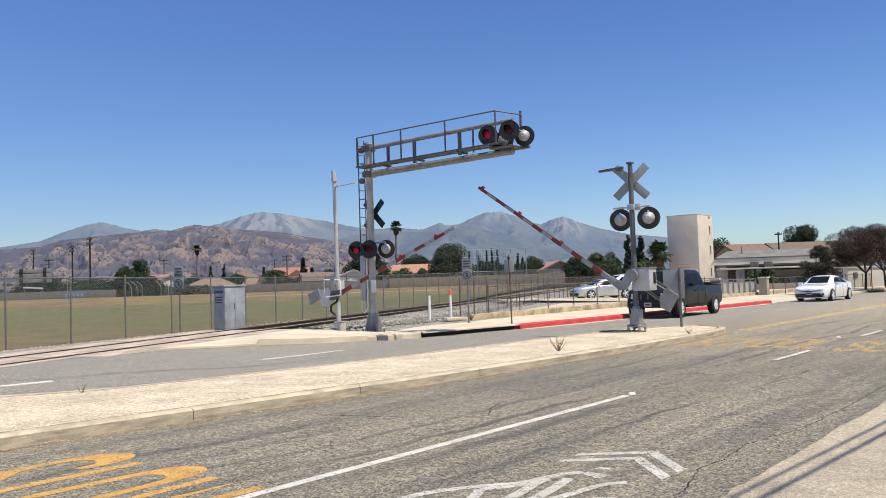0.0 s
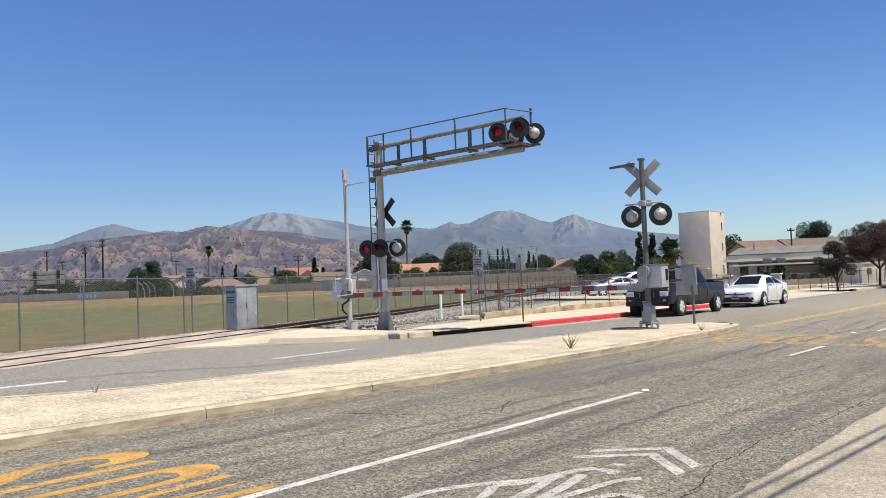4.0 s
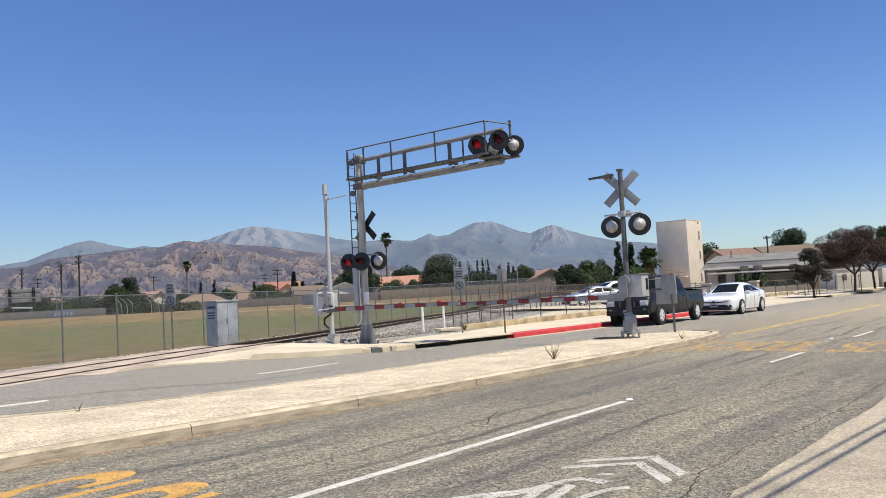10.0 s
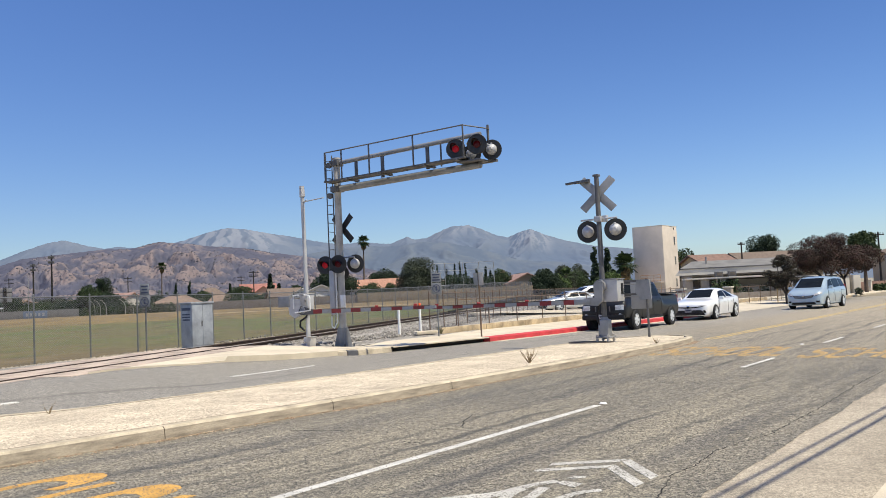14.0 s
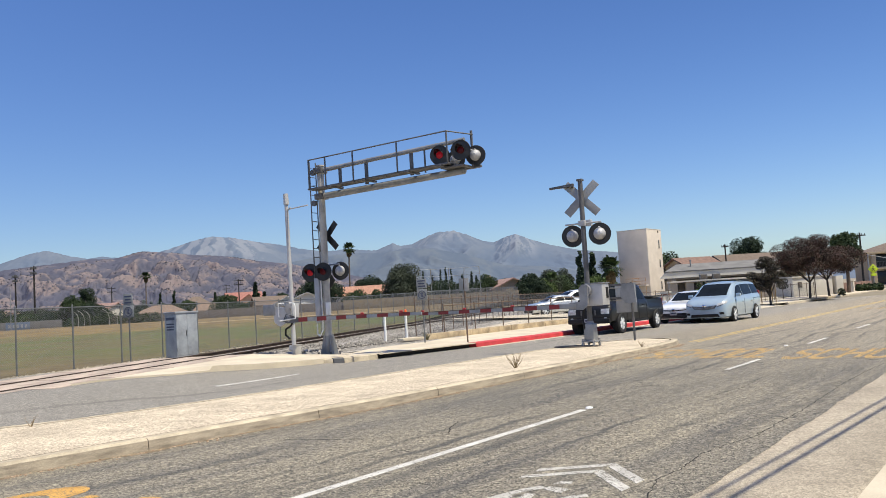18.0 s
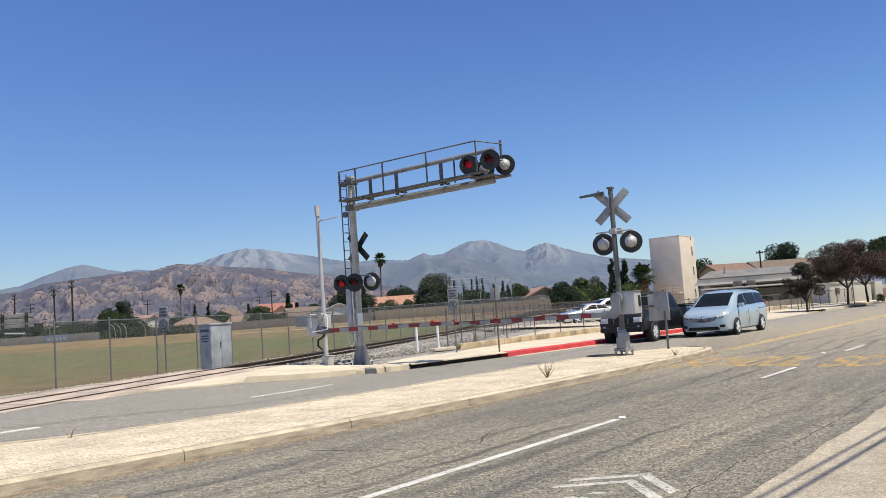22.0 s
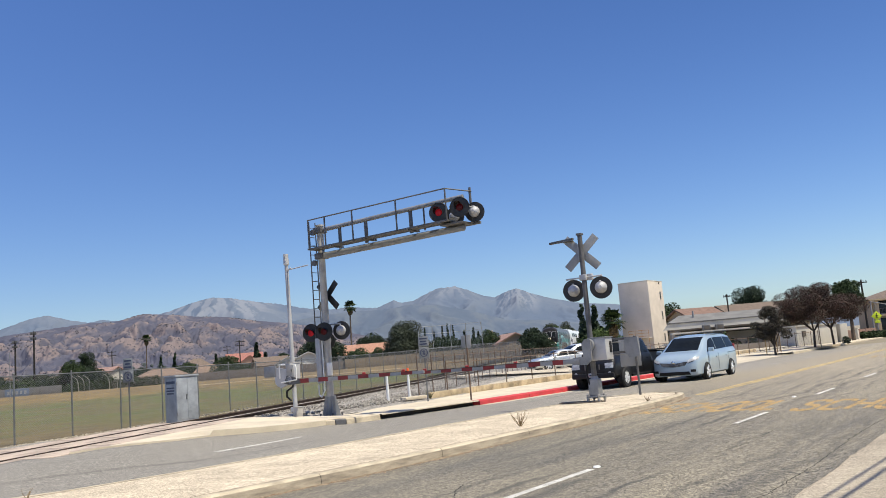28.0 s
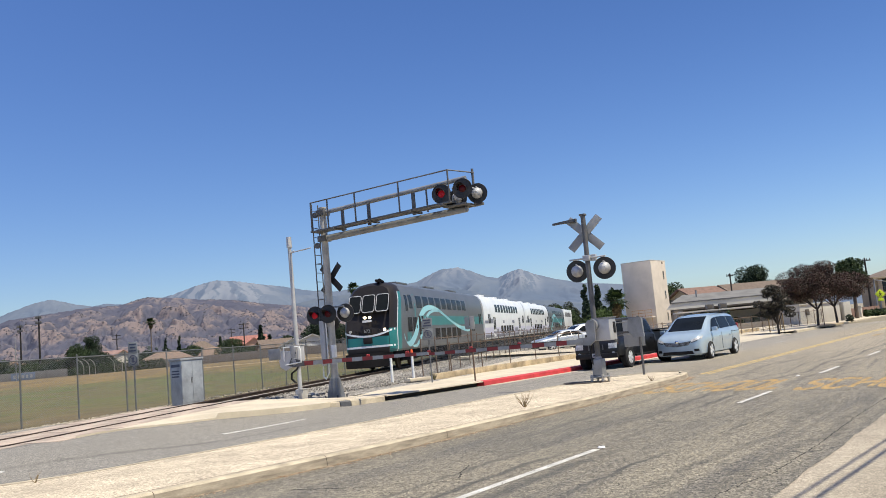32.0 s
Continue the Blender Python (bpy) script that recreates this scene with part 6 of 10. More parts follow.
def sedan(name, paint_m, label):
    st = [(-2.42, 0.42, 0.60, 0.78, 0.66, 0.86, 0.55), (-2.30, 0.26, 0.80, 0.95, 0.80, 1.04, 0.66), (-1.95, 0.2, 0.86, 1.0, 0.88, 1.09, 0.66), (-1.35, 0.17, 0.88, 0.99, 0.91, 1.26, 0.60), (-0.75, 0.17, 0.88, 0.97, 0.92, 1.41, 0.58), (-0.2, 0.17, 0.88, 0.95, 0.92, 1.445, 0.60), (0.25, 0.17, 0.88, 0.94, 0.92, 1.41, 0.61), (0.75, 0.17, 0.88, 0.93, 0.92, 1.21, 0.64), (1.22, 0.17, 0.88, 0.90, 0.92, 0.985, 0.70), (1.6, 0.18, 0.87, 0.86, 0.91, 0.93, 0.74), (2.02, 0.19, 0.86, 0.80, 0.895, 0.875, 0.73), (2.24, 0.19, 0.84, 0.73, 0.85, 0.82, 0.70), (2.36, 0.20, 0.77, 0.68, 0.77, 0.77, 0.62), (2.42, 0.22, 0.66, 0.63, 0.65, 0.72, 0.50), (2.45, 0.27, 0.50, 0.57, 0.48, 0.64, 0.36)]
    ob, ws = car(name, st, paint_m, 2.82, 0.34, 1.62, 0.225, [(-1.28, -0.36, 0.12, 0.86, 0.42, 0.0), (-0.30, 0.80, 0.12, 0.86, 0.0, -0.46)], [(0.42, 1.16, 0.98), (-1.75, -0.98, 0.95)], label)
    front_face(ob, "grille", st, -0.78, 0.78, 0.24, 0.47, M["plastic"], label="wide black lower grille", taper=-0.22, ny=22)
    for z in (0.30, 0.36, 0.42):
        front_face(ob, "grille_bar", st, -0.66, 0.66, z - 0.005, z + 0.005, M["galv_dark"], 0.02, nz=1)
    front_face(ob, "upper_grille", st, -0.50, 0.50, 0.585, 0.635, M["plastic"], slant=0.06)
    front_face(ob, "badge", st, -0.06, 0.06, 0.60, 0.68, M["chrome"], 0.022, nz=2, ny=4)
    for side in (1, -1):
        front_face(ob, "headlight", st, side * 0.46, side * 0.82, 0.59, 0.67, M["headlamp"], slant=0.24)
        front_face(ob, "headlight_trim", st, side * 0.50, side * 0.70, 0.595, 0.615, M["plastic"], 0.020, slant=0.20, nz=1)
        front_face(ob, "fog_slot", st, side * 0.70, side * 0.80, 0.34, 0.46, M["plastic"], taper=-0.04)
        b = B()
        box(b, (-2.32, side * 0.62, 0.84), (0.12, 0.36, 0.12), bevel=0.03)
        part("tail_light", b, M["red_paint"], ob)
    b = B()
    box(b, (2.476, 0, 0.46), (0.012, 0.32, 0.16), bevel=0.004)
    pl = part("licence_plate", b, M["plate"], ob)
    bars(pl, Matrix.Translation((2.485, 0, 0.46)), M["bars"], ((0.0, 0.24),), 0.06)
    mirrors(ob, 0.82, 0.90, 0.98, paint_m)
    for side in (1, -1):
        for x in (-0.33, 0.95, -1.15):
            line_on(ob, [(x, side * 0.935, 0.30), (x - 0.02, side * 0.938, 0.6), (x, side * 0.928, 0.9)], 0.006, M["plastic"])
        for x in (-0.55, 0.45):
            b = B()
            box(b, (x - 0.35, side * 0.945, 0.80), (0.2, 0.03, 0.03), bevel=0.01)
            part("door_handle", b, paint_m, ob)
        line_on(ob, [(-1.3, side * 0.90, 1.0), (-0.3, side * 0.915, 0.975), (0.8, side * 0.92, 0.955)], 0.009, M["chrome"], "window_trim")
    return ob, ws


def pickup(name):
    k = M["car_black"]
    st = [(-2.70, 0.5, 0.86, 0.9, 0.90, 1.20, 0.86), (-2.65, 0.42, 0.92, 0.95, 0.97, 1.29, 0.90), (-1.0, 0.38, 0.94, 1.0, 0.985, 1.30, 0.905), (-0.82, 0.38, 0.94, 1.18, 0.985, 1.32, 0.90), (-0.78, 0.38, 0.94, 1.20, 0.985, 1.86, 0.70), (-0.5, 0.38, 0.94, 1.20, 0.985, 1.915, 0.72), (0.2, 0.38, 0.94, 1.20, 0.985, 1.925, 0.73), (0.55, 0.38, 0.94, 1.19, 0.985, 1.88, 0.74), (1.0, 0.38, 0.94, 1.17, 0.985, 1.58, 0.78), (1.35, 0.38, 0.94, 1.15, 0.98, 1.27, 0.84), (1.8, 0.40, 0.94, 1.10, 0.97, 1.22, 0.86), (2.36, 0.44, 0.93, 1.07, 0.95, 1.19, 0.85), (2.57, 0.46, 0.92, 1.00, 0.93, 1.12, 0.81), (2.64, 0.50, 0.89, 0.88, 0.90, 1.03, 0.78), (2.66, 0.55, 0.86, 0.8, 0.88, 0.95, 0.74)]
    ob, ws = car(name, st, k, 3.55, 0.39, 1.70, 0.27, [(-0.70, 0.02, 0.10, 0.84, 0.05, 0.0), (0.10, 1.12, 0.10, 0.84, 0.0, -0.5)], [(0.62, 1.30, 0.96)], "black crew-cab pickup truck with chrome wheels waiting at the red kerb", "pickup truck", 6)
    # open bed: dark floor inside raised sides
    b = B()
    box(b, (-1.76, 0, 1.325), (1.65, 1.62, 0.03))
    part("bed", b, M["plastic"], ob)
    for y in (0.87, -0.87):
        b = B()
        box(b, (-1.76, y, 1.34), (1.8, 0.1, 0.06), bevel=0.015)
        part("bed_rail", b, M["plastic"], ob)
    front_face(ob, "lower_grille", st, -0.5, 0.5, 0.58, 0.68, M["plastic"])
    front_face(ob, "grille", st, -0.48, 0.48, 0.76, 0.98, M["plastic"])
    for y in (-0.3, 0.3, 0.0):
        b = B()
        box(b, (2.67, y, 0.86), (0.03, 0.05, 0.2), bevel=0.006)
        part("grille_bar", b, M["galv_dark"], ob)
    for side in (1, -1):
        front_face(ob, "headlight", st, side * 0.54, side * 0.88, 0.80, 1.0, M["headlamp"])
        b = B()
        box(b, (2.54, side * 0.89, 0.90), (0.1, 0.06, 0.16), bevel=0.02)
        part("marker", b, M["amber"], ob)
        cyl_b = cyl(B(), (2.58, side * 0.72, 0.62), (2.67, side * 0.72, 0.62), 0.06, seg=12)
        part("fog_light", cyl_b, M["headlamp"], ob)
        b = B()
        box(b, (-2.68, side * 0.86, 1.05), (0.08, 0.14, 0.42), bevel=0.02)
        part("tail_light", b, M["red_paint"], ob)
        for x in (-0.76, 0.06, 1.22):
            line_on(ob, [(x, side * 1.0, 0.5), (x, side * 1.003, 0.9), (x, side * 0.99, 1.17)], 0.006, M["rubber"])
        b = B()
        box(b, (0.2, side * 0.99, 0.43), (2.0, 0.1, 0.09), bevel=0.02)
        part("side_step", b, M["plastic"], ob)
        for x in (-0.45, 0.35):
            b = B()
            box(b, (x, side * 1.008, 1.05), (0.2, 0.03, 0.04), bevel=0.01)
            part("door_handle", b, M["plastic"], ob)
    b = B()
    box(b, (2.64, 0, 0.53), (0.16, 1.80, 0.20), bevel=0.06)
    part("bumper", b, M["plastic"], ob)
    b = B()
    box(b, (2.725, 0, 0.56), (0.012, 0.32, 0.16), bevel=0.004)
    pl = part("licence_plate", b, M["plate"], ob)
    bars(pl, Matrix.Translation((2.734, 0, 0.56)), M["bars"], ((0, 0.24),), 0.06)
    mirrors(ob, 1.0, 1.0, 1.3, M["plastic"])
    return ob, ws


def minivan(name, p, label):
    st = [(-2.54, 0.40, 0.84, 0.95, 0.86, 1.30, 0.70), (-2.46, 0.28, 0.92, 1.08, 0.94, 1.60, 0.70), (-2.2, 0.22, 0.94, 1.10, 0.985, 1.73, 0.71), (-1.2, 0.2, 0.95, 1.08, 0.99, 1.79, 0.73), (-0.2, 0.2, 0.95, 1.05, 0.99, 1.795, 0.74), (0.35, 0.2, 0.95, 1.04, 0.99, 1.75, 0.74), (0.8, 0.2, 0.95, 1.03, 0.99, 1.60, 0.75), (1.3, 0.2, 0.95, 1.02, 0.985, 1.33, 0.79), (1.72, 0.2, 0.95, 1.01, 0.975, 1.14, 0.83), (2.05, 0.20, 0.93, 0.96, 0.955, 1.07, 0.81), (2.33, 0.21, 0.90, 0.87, 0.90, 0.97, 0.76), (2.46, 0.22, 0.80, 0.79, 0.80, 0.88, 0.66), (2.53, 0.26, 0.62, 0.69, 0.62, 0.77, 0.50), (2.56, 0.32, 0.46, 0.60, 0.46, 0.66, 0.36)]
    ob, ws = car(name, st, p, 3.03, 0.335, 1.74, 0.235, [(-2.30, -1.30, 0.14, 0.86, 0.10, 0.0), (-1.24, 0.02, 0.14, 0.86, 0.0, 0.0), (0.08, 1.22, 0.14, 0.86, 0.0, -0.62)], [(0.62, 1.66, 0.97)], label, "minivan", 5)
    front_face(ob, "grille", st, -0.46, 0.46, 0.62, 0.76, M["plastic"], slant=0.10, taper=0.25)
    for z in (0.65, 0.69, 0.73):
        front_face(ob, "grille_bar", st, -0.50, 0.50, z - 0.009, z + 0.009, M["galv"], 0.026, slant=0.10, nz=1, ny=10)
    front_face(ob, "lower_grille", st, -0.66, 0.66, 0.26, 0.39, M["plastic"], taper=-0.10)
    b = B()
    ball(b, (2.55, 0, 0.76), 0.07, (0.3, 1.2, 0.9))
    part("badge", b, M["chrome"], ob, "plain chrome oval badge")
    for side in (1, -1):
        front_face(ob, "headlight", st, side * 0.56, side * 0.93, 0.70, 0.82, M["headlamp"], slant=0.36)
        front_face(ob, "headlight_trim", st, side * 0.58, side * 0.80, 0.695, 0.72, M["plastic"], 0.020, slant=0.36, nz=1)
        front_face(ob, "fog_light", st, side * 0.66, side * 0.84, 0.36, 0.46, M["plastic"])
        b = B()
        box(b, (-2.44, side * 0.86, 1.15), (0.12, 0.14, 0.3), bevel=0.03)
        part("tail_light", b, M["red_paint"], ob)
        for x in (-1.27, 0.05, 1.28):
            line_on(ob, [(x, side * 1.0, 0.32), (x, side * 1.003, 0.7), (x, side * 0.995, 1.0)], 0.006, M["plastic"])
        line_on(ob, [(-2.3, side * 0.985, 0.98), (-1.3, side * 1.005, 0.97)], 0.01, M["plastic"], "slide_track")
        b = B()
        box(b, (-0.9, side * 0.66, 1.835), (2.2, 0.035, 0.035), bevel=0.01)
        part("roof_rail", b, M["plastic"], ob)
        for x in (-1.0, 0.25):
            b = B()
            box(b, (x, side * 1.012, 0.86), (0.2, 0.03, 0.04), bevel=0.01)
            part("door_handle", b, p, ob)
    b = B()
    box(b, (2.545, 0, 0.53), (0.012, 0.32, 0.16), bevel=0.004)
    pl = part("licence_plate", b, M["plate"], ob)
    bars(pl, Matrix.Translation((2.554, 0, 0.53)), M["bars"], ((0, 0.24),), 0.06)
    for side in (1, -1):
        part("roof_rail", cyl(B(), (-2.0, side * 0.62, 1.80), (0.1, side * 0.64, 1.84), 0.022, seg=6), M["plastic"], ob)
    mirrors(ob, 1.15, 0.98, 1.17, p)
    return ob, ws


TRUCK, TRUCK_W = pickup("pickup_truck")
SEDAN, SEDAN_W = sedan("white_sedan", M["car_white"], "white saloon car waiting behind the pickup at the crossing")
VAN, VAN_W = minivan("minivan", M["car_blue"], "pale blue minivan with dark tinted glass at the crossing")
suv, _ = minivan("parked_van", M["car_white"], "white tall car parked behind the silver saloon")
suv.matrix_basis = pose(11.9, 68.5, 0.215, 0, 0, 200)
parked, _ = sedan("parked_sedan", M["car_silver"], "silver saloon car parked on the concrete lot")
parked.matrix_basis = pose(9.5, 63.5, 0.215, 0, 0, 198)


# ---------------------------------------------------------------- train
M["tr_grey"] = mat("train_grey", (0.108, 0.114, 0.118), 0.45, 0.2, 0.06, 6, 60, 0.03, coat=0.1)
M["tr_dark"] = mat("train_charcoal", (0.026, 0.023, 0.0225), 0.4, 0.0, 0.12, 8, 60, 0.03, spec=0.15)
M["tr_white"] = mat("train_white", (0.74, 0.75, 0.76), 0.4, 0, 0.05, 6, 60, 0.03, coat=0.3)
M["tr_teal"] = mat("train_teal", (0.012, 0.165, 0.165), 0.4, 0, 0.08, 6, 60, 0.03, coat=0.1)
M["tr_aqua"] = mat("train_aqua", (0.28, 0.60, 0.66), 0.4, 0, 0.05, 6, 60, 0.03, coat=0.3)
M["tr_lilac"] = mat("train_lilac", (0.52, 0.52, 0.64), 0.4, 0, 0.06, 6, 60, 0.03)
M["tr_slate"] = mat("train_slate", (0.15, 0.16, 0.20), 0.5, 0, 0.1, 6, 60, 0.03)
M["tr_under"] = mat("train_underframe", (0.013, 0.012, 0.012), 0.9, 0.0, 0.2, 12, 50, 0.2, spec=0.1)
M["tr_glass"] = mat("train_glass", (0.010, 0.012, 0.013), 0.25, 0, 0.1, 20, 50, 0, spec=0.06)
M["tr_lamp"] = mat("train_headlight", (0.9, 0.85, 0.7), 0.3, 0, 0.02, emit=(1.0, 0.80, 0.48), estr=3.0)

CAR_L, CAR_H, CAR_W = 25.9, 4.85, 1.49


def car_section(x, nose=False):
    """Half section of a bilevel car, from the floor edge round to the roof's middle."""
    return [(1.36, 0.95), (1.44, 1.05), (1.47, 1.5), (1.48, 1.86), (CAR_W, 2.2), (CAR_W, 3.4), (1.47, 3.75), (1.36, 4.2), (1.16, 4.55), (0.85, 4.73), (0.4, 4.82), (0, 4.85)]


def side_sheet(x0, x1, pts_z, side, lift=0.006):
    """Rectangle that lies on the flank between two heights."""
    h = car_section(0)

    def y_at(z):
        for (a, b), (c, d) in zip(h, h[1:]):
            if b <= z <= d:
                return a + (c - a) * (z - b) / (d - b)
        return h[0][0]

    z0, z1 = pts_z
    bm = strip(B(), [[Vector((x0 + (x1 - x0) * i / 2, side * (y_at(z) + lift), z)) for i in range(3)] for z in [z0 + (z1 - z0) * j / 3 for j in range(4)]])
    if sum((f.normal_update() or f.normal.y) for f in bm.faces) * side < 0:
        bmesh.ops.reverse_faces(bm, faces=bm.faces)
    return bm, y_at


def catmull(pts, k):
    """Smooth line through points, k steps to each span."""
    out = []
    n = len(pts)
    for i in range(n - 1):
        a, b, c, d = pts[max(0, i - 1)], pts[i], pts[i + 1], pts[min(n - 1, i + 2)]
        for j in range(k):
            t = j / k
            out.append(tuple(0.5 * (2 * q + (r - p) * t + (2 * p - 5 * q + 4 * r - w) * t * t + (3 * q - p - 3 * r + w) * t ** 3) for p, q, r, w in zip(a, b, c, d)))
    out.append(pts[-1])
    return out


def bogie(parent, x):
    b = B()
    for y in (-1.05, 1.05):
        box(b, (x, y, 0.52), (3.2, 0.18, 0.30), bevel=0.04)
        for dx in (-0.5, 0.5):
            cyl(b, (x + dx, y, 0.55), (x + dx, y, 0.9), 0.12, seg=8)
    box(b, (x, 0, 0.6), (0.6, 2.0, 0.3), bevel=0.03)
    bg = part("bogie", b, M["tr_under"], parent)
    for dx in (-1.25, 1.25):
        w = B()
        for y in (-0.76, 0.76):
            cyl(w, (0, y - 0.06, 0), (0, y + 0.06, 0), 0.44, seg=24)
        cyl(w, (0, -0.8, 0), (0, 0.8, 0), 0.08, seg=10)
        o = part("wheelset", w, M["rust"], bg)
        o.location = (x + dx, 0, 0.44)
    return bg


def bilevel(name, colour, label, cab=False):
    """One double-deck coach; origin on the rail under its leading end, +x the way it runs, body behind."""
    ob = thing(name, None, label, "train car")
    bm = B()
    rings = []
    paints = []
    if cab:
        xs = [(-25.6, 1.0, 0), (-3.4, 1.0, 0), (-2.2, 1.0, 0), (-1.10, 0.99, 0.02), (-0.48, 0.968, 0.065), (-0.40, 0.96, 0.08), (0.08, 0.90, 0.22), (0.31, 0.80, 0.5)]
    else:
        xs = [(-25.6, 1.0, 0), (-25.5, 1.0, 0), (-0.5, 1.0, 0), (-0.3, 1.0, 0)]
    for x, f, drop in xs:
        h = car_section(x)
        ring = []
        for y, z in h:
            zz = z if z < 3.2 else 3.2 + (z - 3.2) * (1 - drop * 0.28)
            # the cab's brow leans back
            xx = x - (max(0, z - 2.4) ** 1.15 * 0.46 * min(1.0, (x + 2.2) / 1.6) if cab and x > -2.0 else 0)
            ring.append((xx, y * f, zz))
        rings.append([bm.verts.new(p) for p in ring] + [bm.verts.new((p[0], -p[1], p[2])) for p in ring[-2::-1]])
    k = len(rings[0])
    for a, b in zip(rings, rings[1:]):
        seg = len(paints)
        for i in range(k - 1):
            f = bm.faces.new((a[i], a[i + 1], b[i + 1], b[i]))
            low = min(i, k - 2 - i) < 4
            if cab and seg >= 3:
                f.material_index = {3: 2, 4: 3}.get(seg, 2 if low else 1)
                if not low and min(i, k - 2 - i) > 6:
                    f.material_index = 1
        paints.append(1)
        bm.faces.new((a[k - 1], a[0], b[0], b[k - 1]))
    bm.faces.new(rings[0])
    bm.faces.new(rings[-1][::-1]).material_index = 1 if cab else 0
    bmesh.ops.recalc_face_normals(bm, faces=bm.faces)
    body = part("body", bm, [colour, M["tr_dark"], M["tr_teal"], M["tr_white"]], ob, sharp=30)
    # underframe, bogies, coupler
    b = B()
    box(b, (-12.95, 0, 0.86), (25.0, 2.5, 0.3), bevel=0.03)
    box(b, (-12.95, 0, 0.62), (8.0, 2.3, 0.5), bevel=0.05)
    part("underframe", b, M["tr_under"], ob)
    for x in (-3.6, -22.3):
        bogie(ob, x)
    b = B()
    box(b, (0.15, 0, 0.85), (0.7, 0.25, 0.25), bevel=0.04)
    box(b, (-25.9, 0, 0.85), (0.5, 0.25, 0.25), bevel=0.04)
    part("coupler", b, M["tr_under"], ob)
    b = B()
    box(b, (-25.75, 0, 2.6), (0.3, 1.2, 2.6), bevel=0.05)
    part("gangway", b, M["plastic"], ob)
    for side in (1, -1):
        # upper deck windows
        n0 = -4.6 if cab else -6.2
        for i in range(9):
            x = n0 - i * 1.62
            w, _ = side_sheet(x - 1.28, x, (3.30, 4.02), side)
            part("upper_window", w, M["tr_glass"], ob)
        for i in range(5):
            x = -8.8 - i * 1.62
            w, _ = side_sheet(x - 1.28, x, (1.35, 2.08), side)
            part("lower_window", w, M["tr_glass"], ob)
        for x in (-4.7, -20.6):
            w, _ = side_sheet(x - 1.3, x, (1.12, 3.05), side, 0.009)
            d = part("door", w, colour if not cab else M["tr_grey"], ob, "sliding passenger door")
            for xx in (x - 0.58, x - 1.22):
                w, _ = side_sheet(xx, xx + 0.48, (1.75, 2.85), side, 0.014)
                part("door_window", w, M["tr_glass"], d)
        for x in (-2.3, -23.8):
            if cab and x > -3:
                continue
            for xx in (x, x - 0.62):
                w, _ = side_sheet(xx - 0.5, xx, (2.3, 3.1), side)
                part("end_window", w, M["tr_glass"], ob)
        if cab:
            w, _ = side_sheet(-3.7, -3.0, (3.25, 4.05), side)
            part("cab_window", w, M["tr_glass"], ob)
            w, _ = side_sheet(-2.7, -2.2, (3.1, 4.0), side, 0.01)
            part("cab_window", w, M["tr_glass"], ob)
            for xx in (-2.45, -3.55):
                w, _ = side_sheet(xx - 0.9, xx, (1.95, 2.75), side, 0.01)
                part("cab_window", w, M["tr_glass"], ob)
        # livery
        _, y_at = side_sheet(0, 1, (1, 2), side)
        if colour is M["tr_white"]:
            w, _ = side_sheet(-25.5, -0.4, (0.97, 1.32), side, 0.004)
            part("skirt_band", w, M["tr_slate"], ob)
            w, _ = side_sheet(-25.5, -0.4, (1.34, 1.95), side, 0.003)
            part("lilac_panel", w, M["tr_lilac"], ob)
            rng = random.Random(5)
            x = -0.6
            while x > -24.5:
                L = rng.uniform(0.7, 2.2)
                z0 = rng.choice((1.42, 1.42, 2.30))
                w, _ = side_sheet(x - L, x, (z0, z0 + rng.uniform(0.16, 0.42)), side, 0.005)
                part("slate_block", w, M["tr_slate"], ob)
                x -= L + rng.uniform(0.05, 0.5)
        else:
            w, _ = side_sheet(-25.5, -5.6, (2.28, 2.86), side, 0.003)
            part("teal_band", w, M["tr_teal"], ob)
            for xa, xb, z0, z1 in ((-4.35, -4.1, 2.3, 4.1), (-3.05, -2.2, 1.0, 1.9)):
                w, _ = side_sheet(xa, xb, (z0, z1), side, 0.004)
                part("teal_band", w, M["tr_teal"], ob)
            for ph, dz, wd in ((0.0, 0.0, 0.46), (1.15, -0.12, 0.24)):
                rows = []
                line = catmull([(-1.5, 1.85), (-1.9, 1.3), (-2.7, 1.12), (-3.9, 1.6), (-5.0, 2.45), (-6.3, 3.05), (-8.2, 3.24), (-10.2, 3.05), (-13.0, 2.5), (-16.0, 1.98), (-18.4, 1.88), (-20.0, 2.15), (-21.0, 2.6)], 5)
                for i, (x, z) in enumerate(line):
                    e = wd * min(1.0, 0.15 + i / 10, 0.1 + (len(line) - 1 - i) / 14)
                    z = max(1.04, z + dz)
                    rows.append([Vector((x - ph - e * 0.55, side * (y_at(z) + 0.011), z)), Vector((x - ph + e * 0.55, side * (y_at(min(z + e * 0.62, 3.3)) + 0.011), z + e * 0.62))])
                bm = strip(B(), rows)
                if sum((f.normal_update() or f.normal.y) for f in bm.faces) * side < 0:
                    bmesh.ops.reverse_faces(bm, faces=bm.faces)
                part("wave_stripe", bm, M["tr_aqua"], ob, "pale aqua wave stripe")
    if cab:
        cab_front(ob)
    for x in (-5, -12, -19):
        part("roof_unit", box(B(), (x, 0, 4.86), (2.4, 1.2, 0.12), bevel=0.04), M["tr_grey"] if colour is not M["tr_white"] else M["tr_white"], ob)
    return ob


NOSE = 0.33


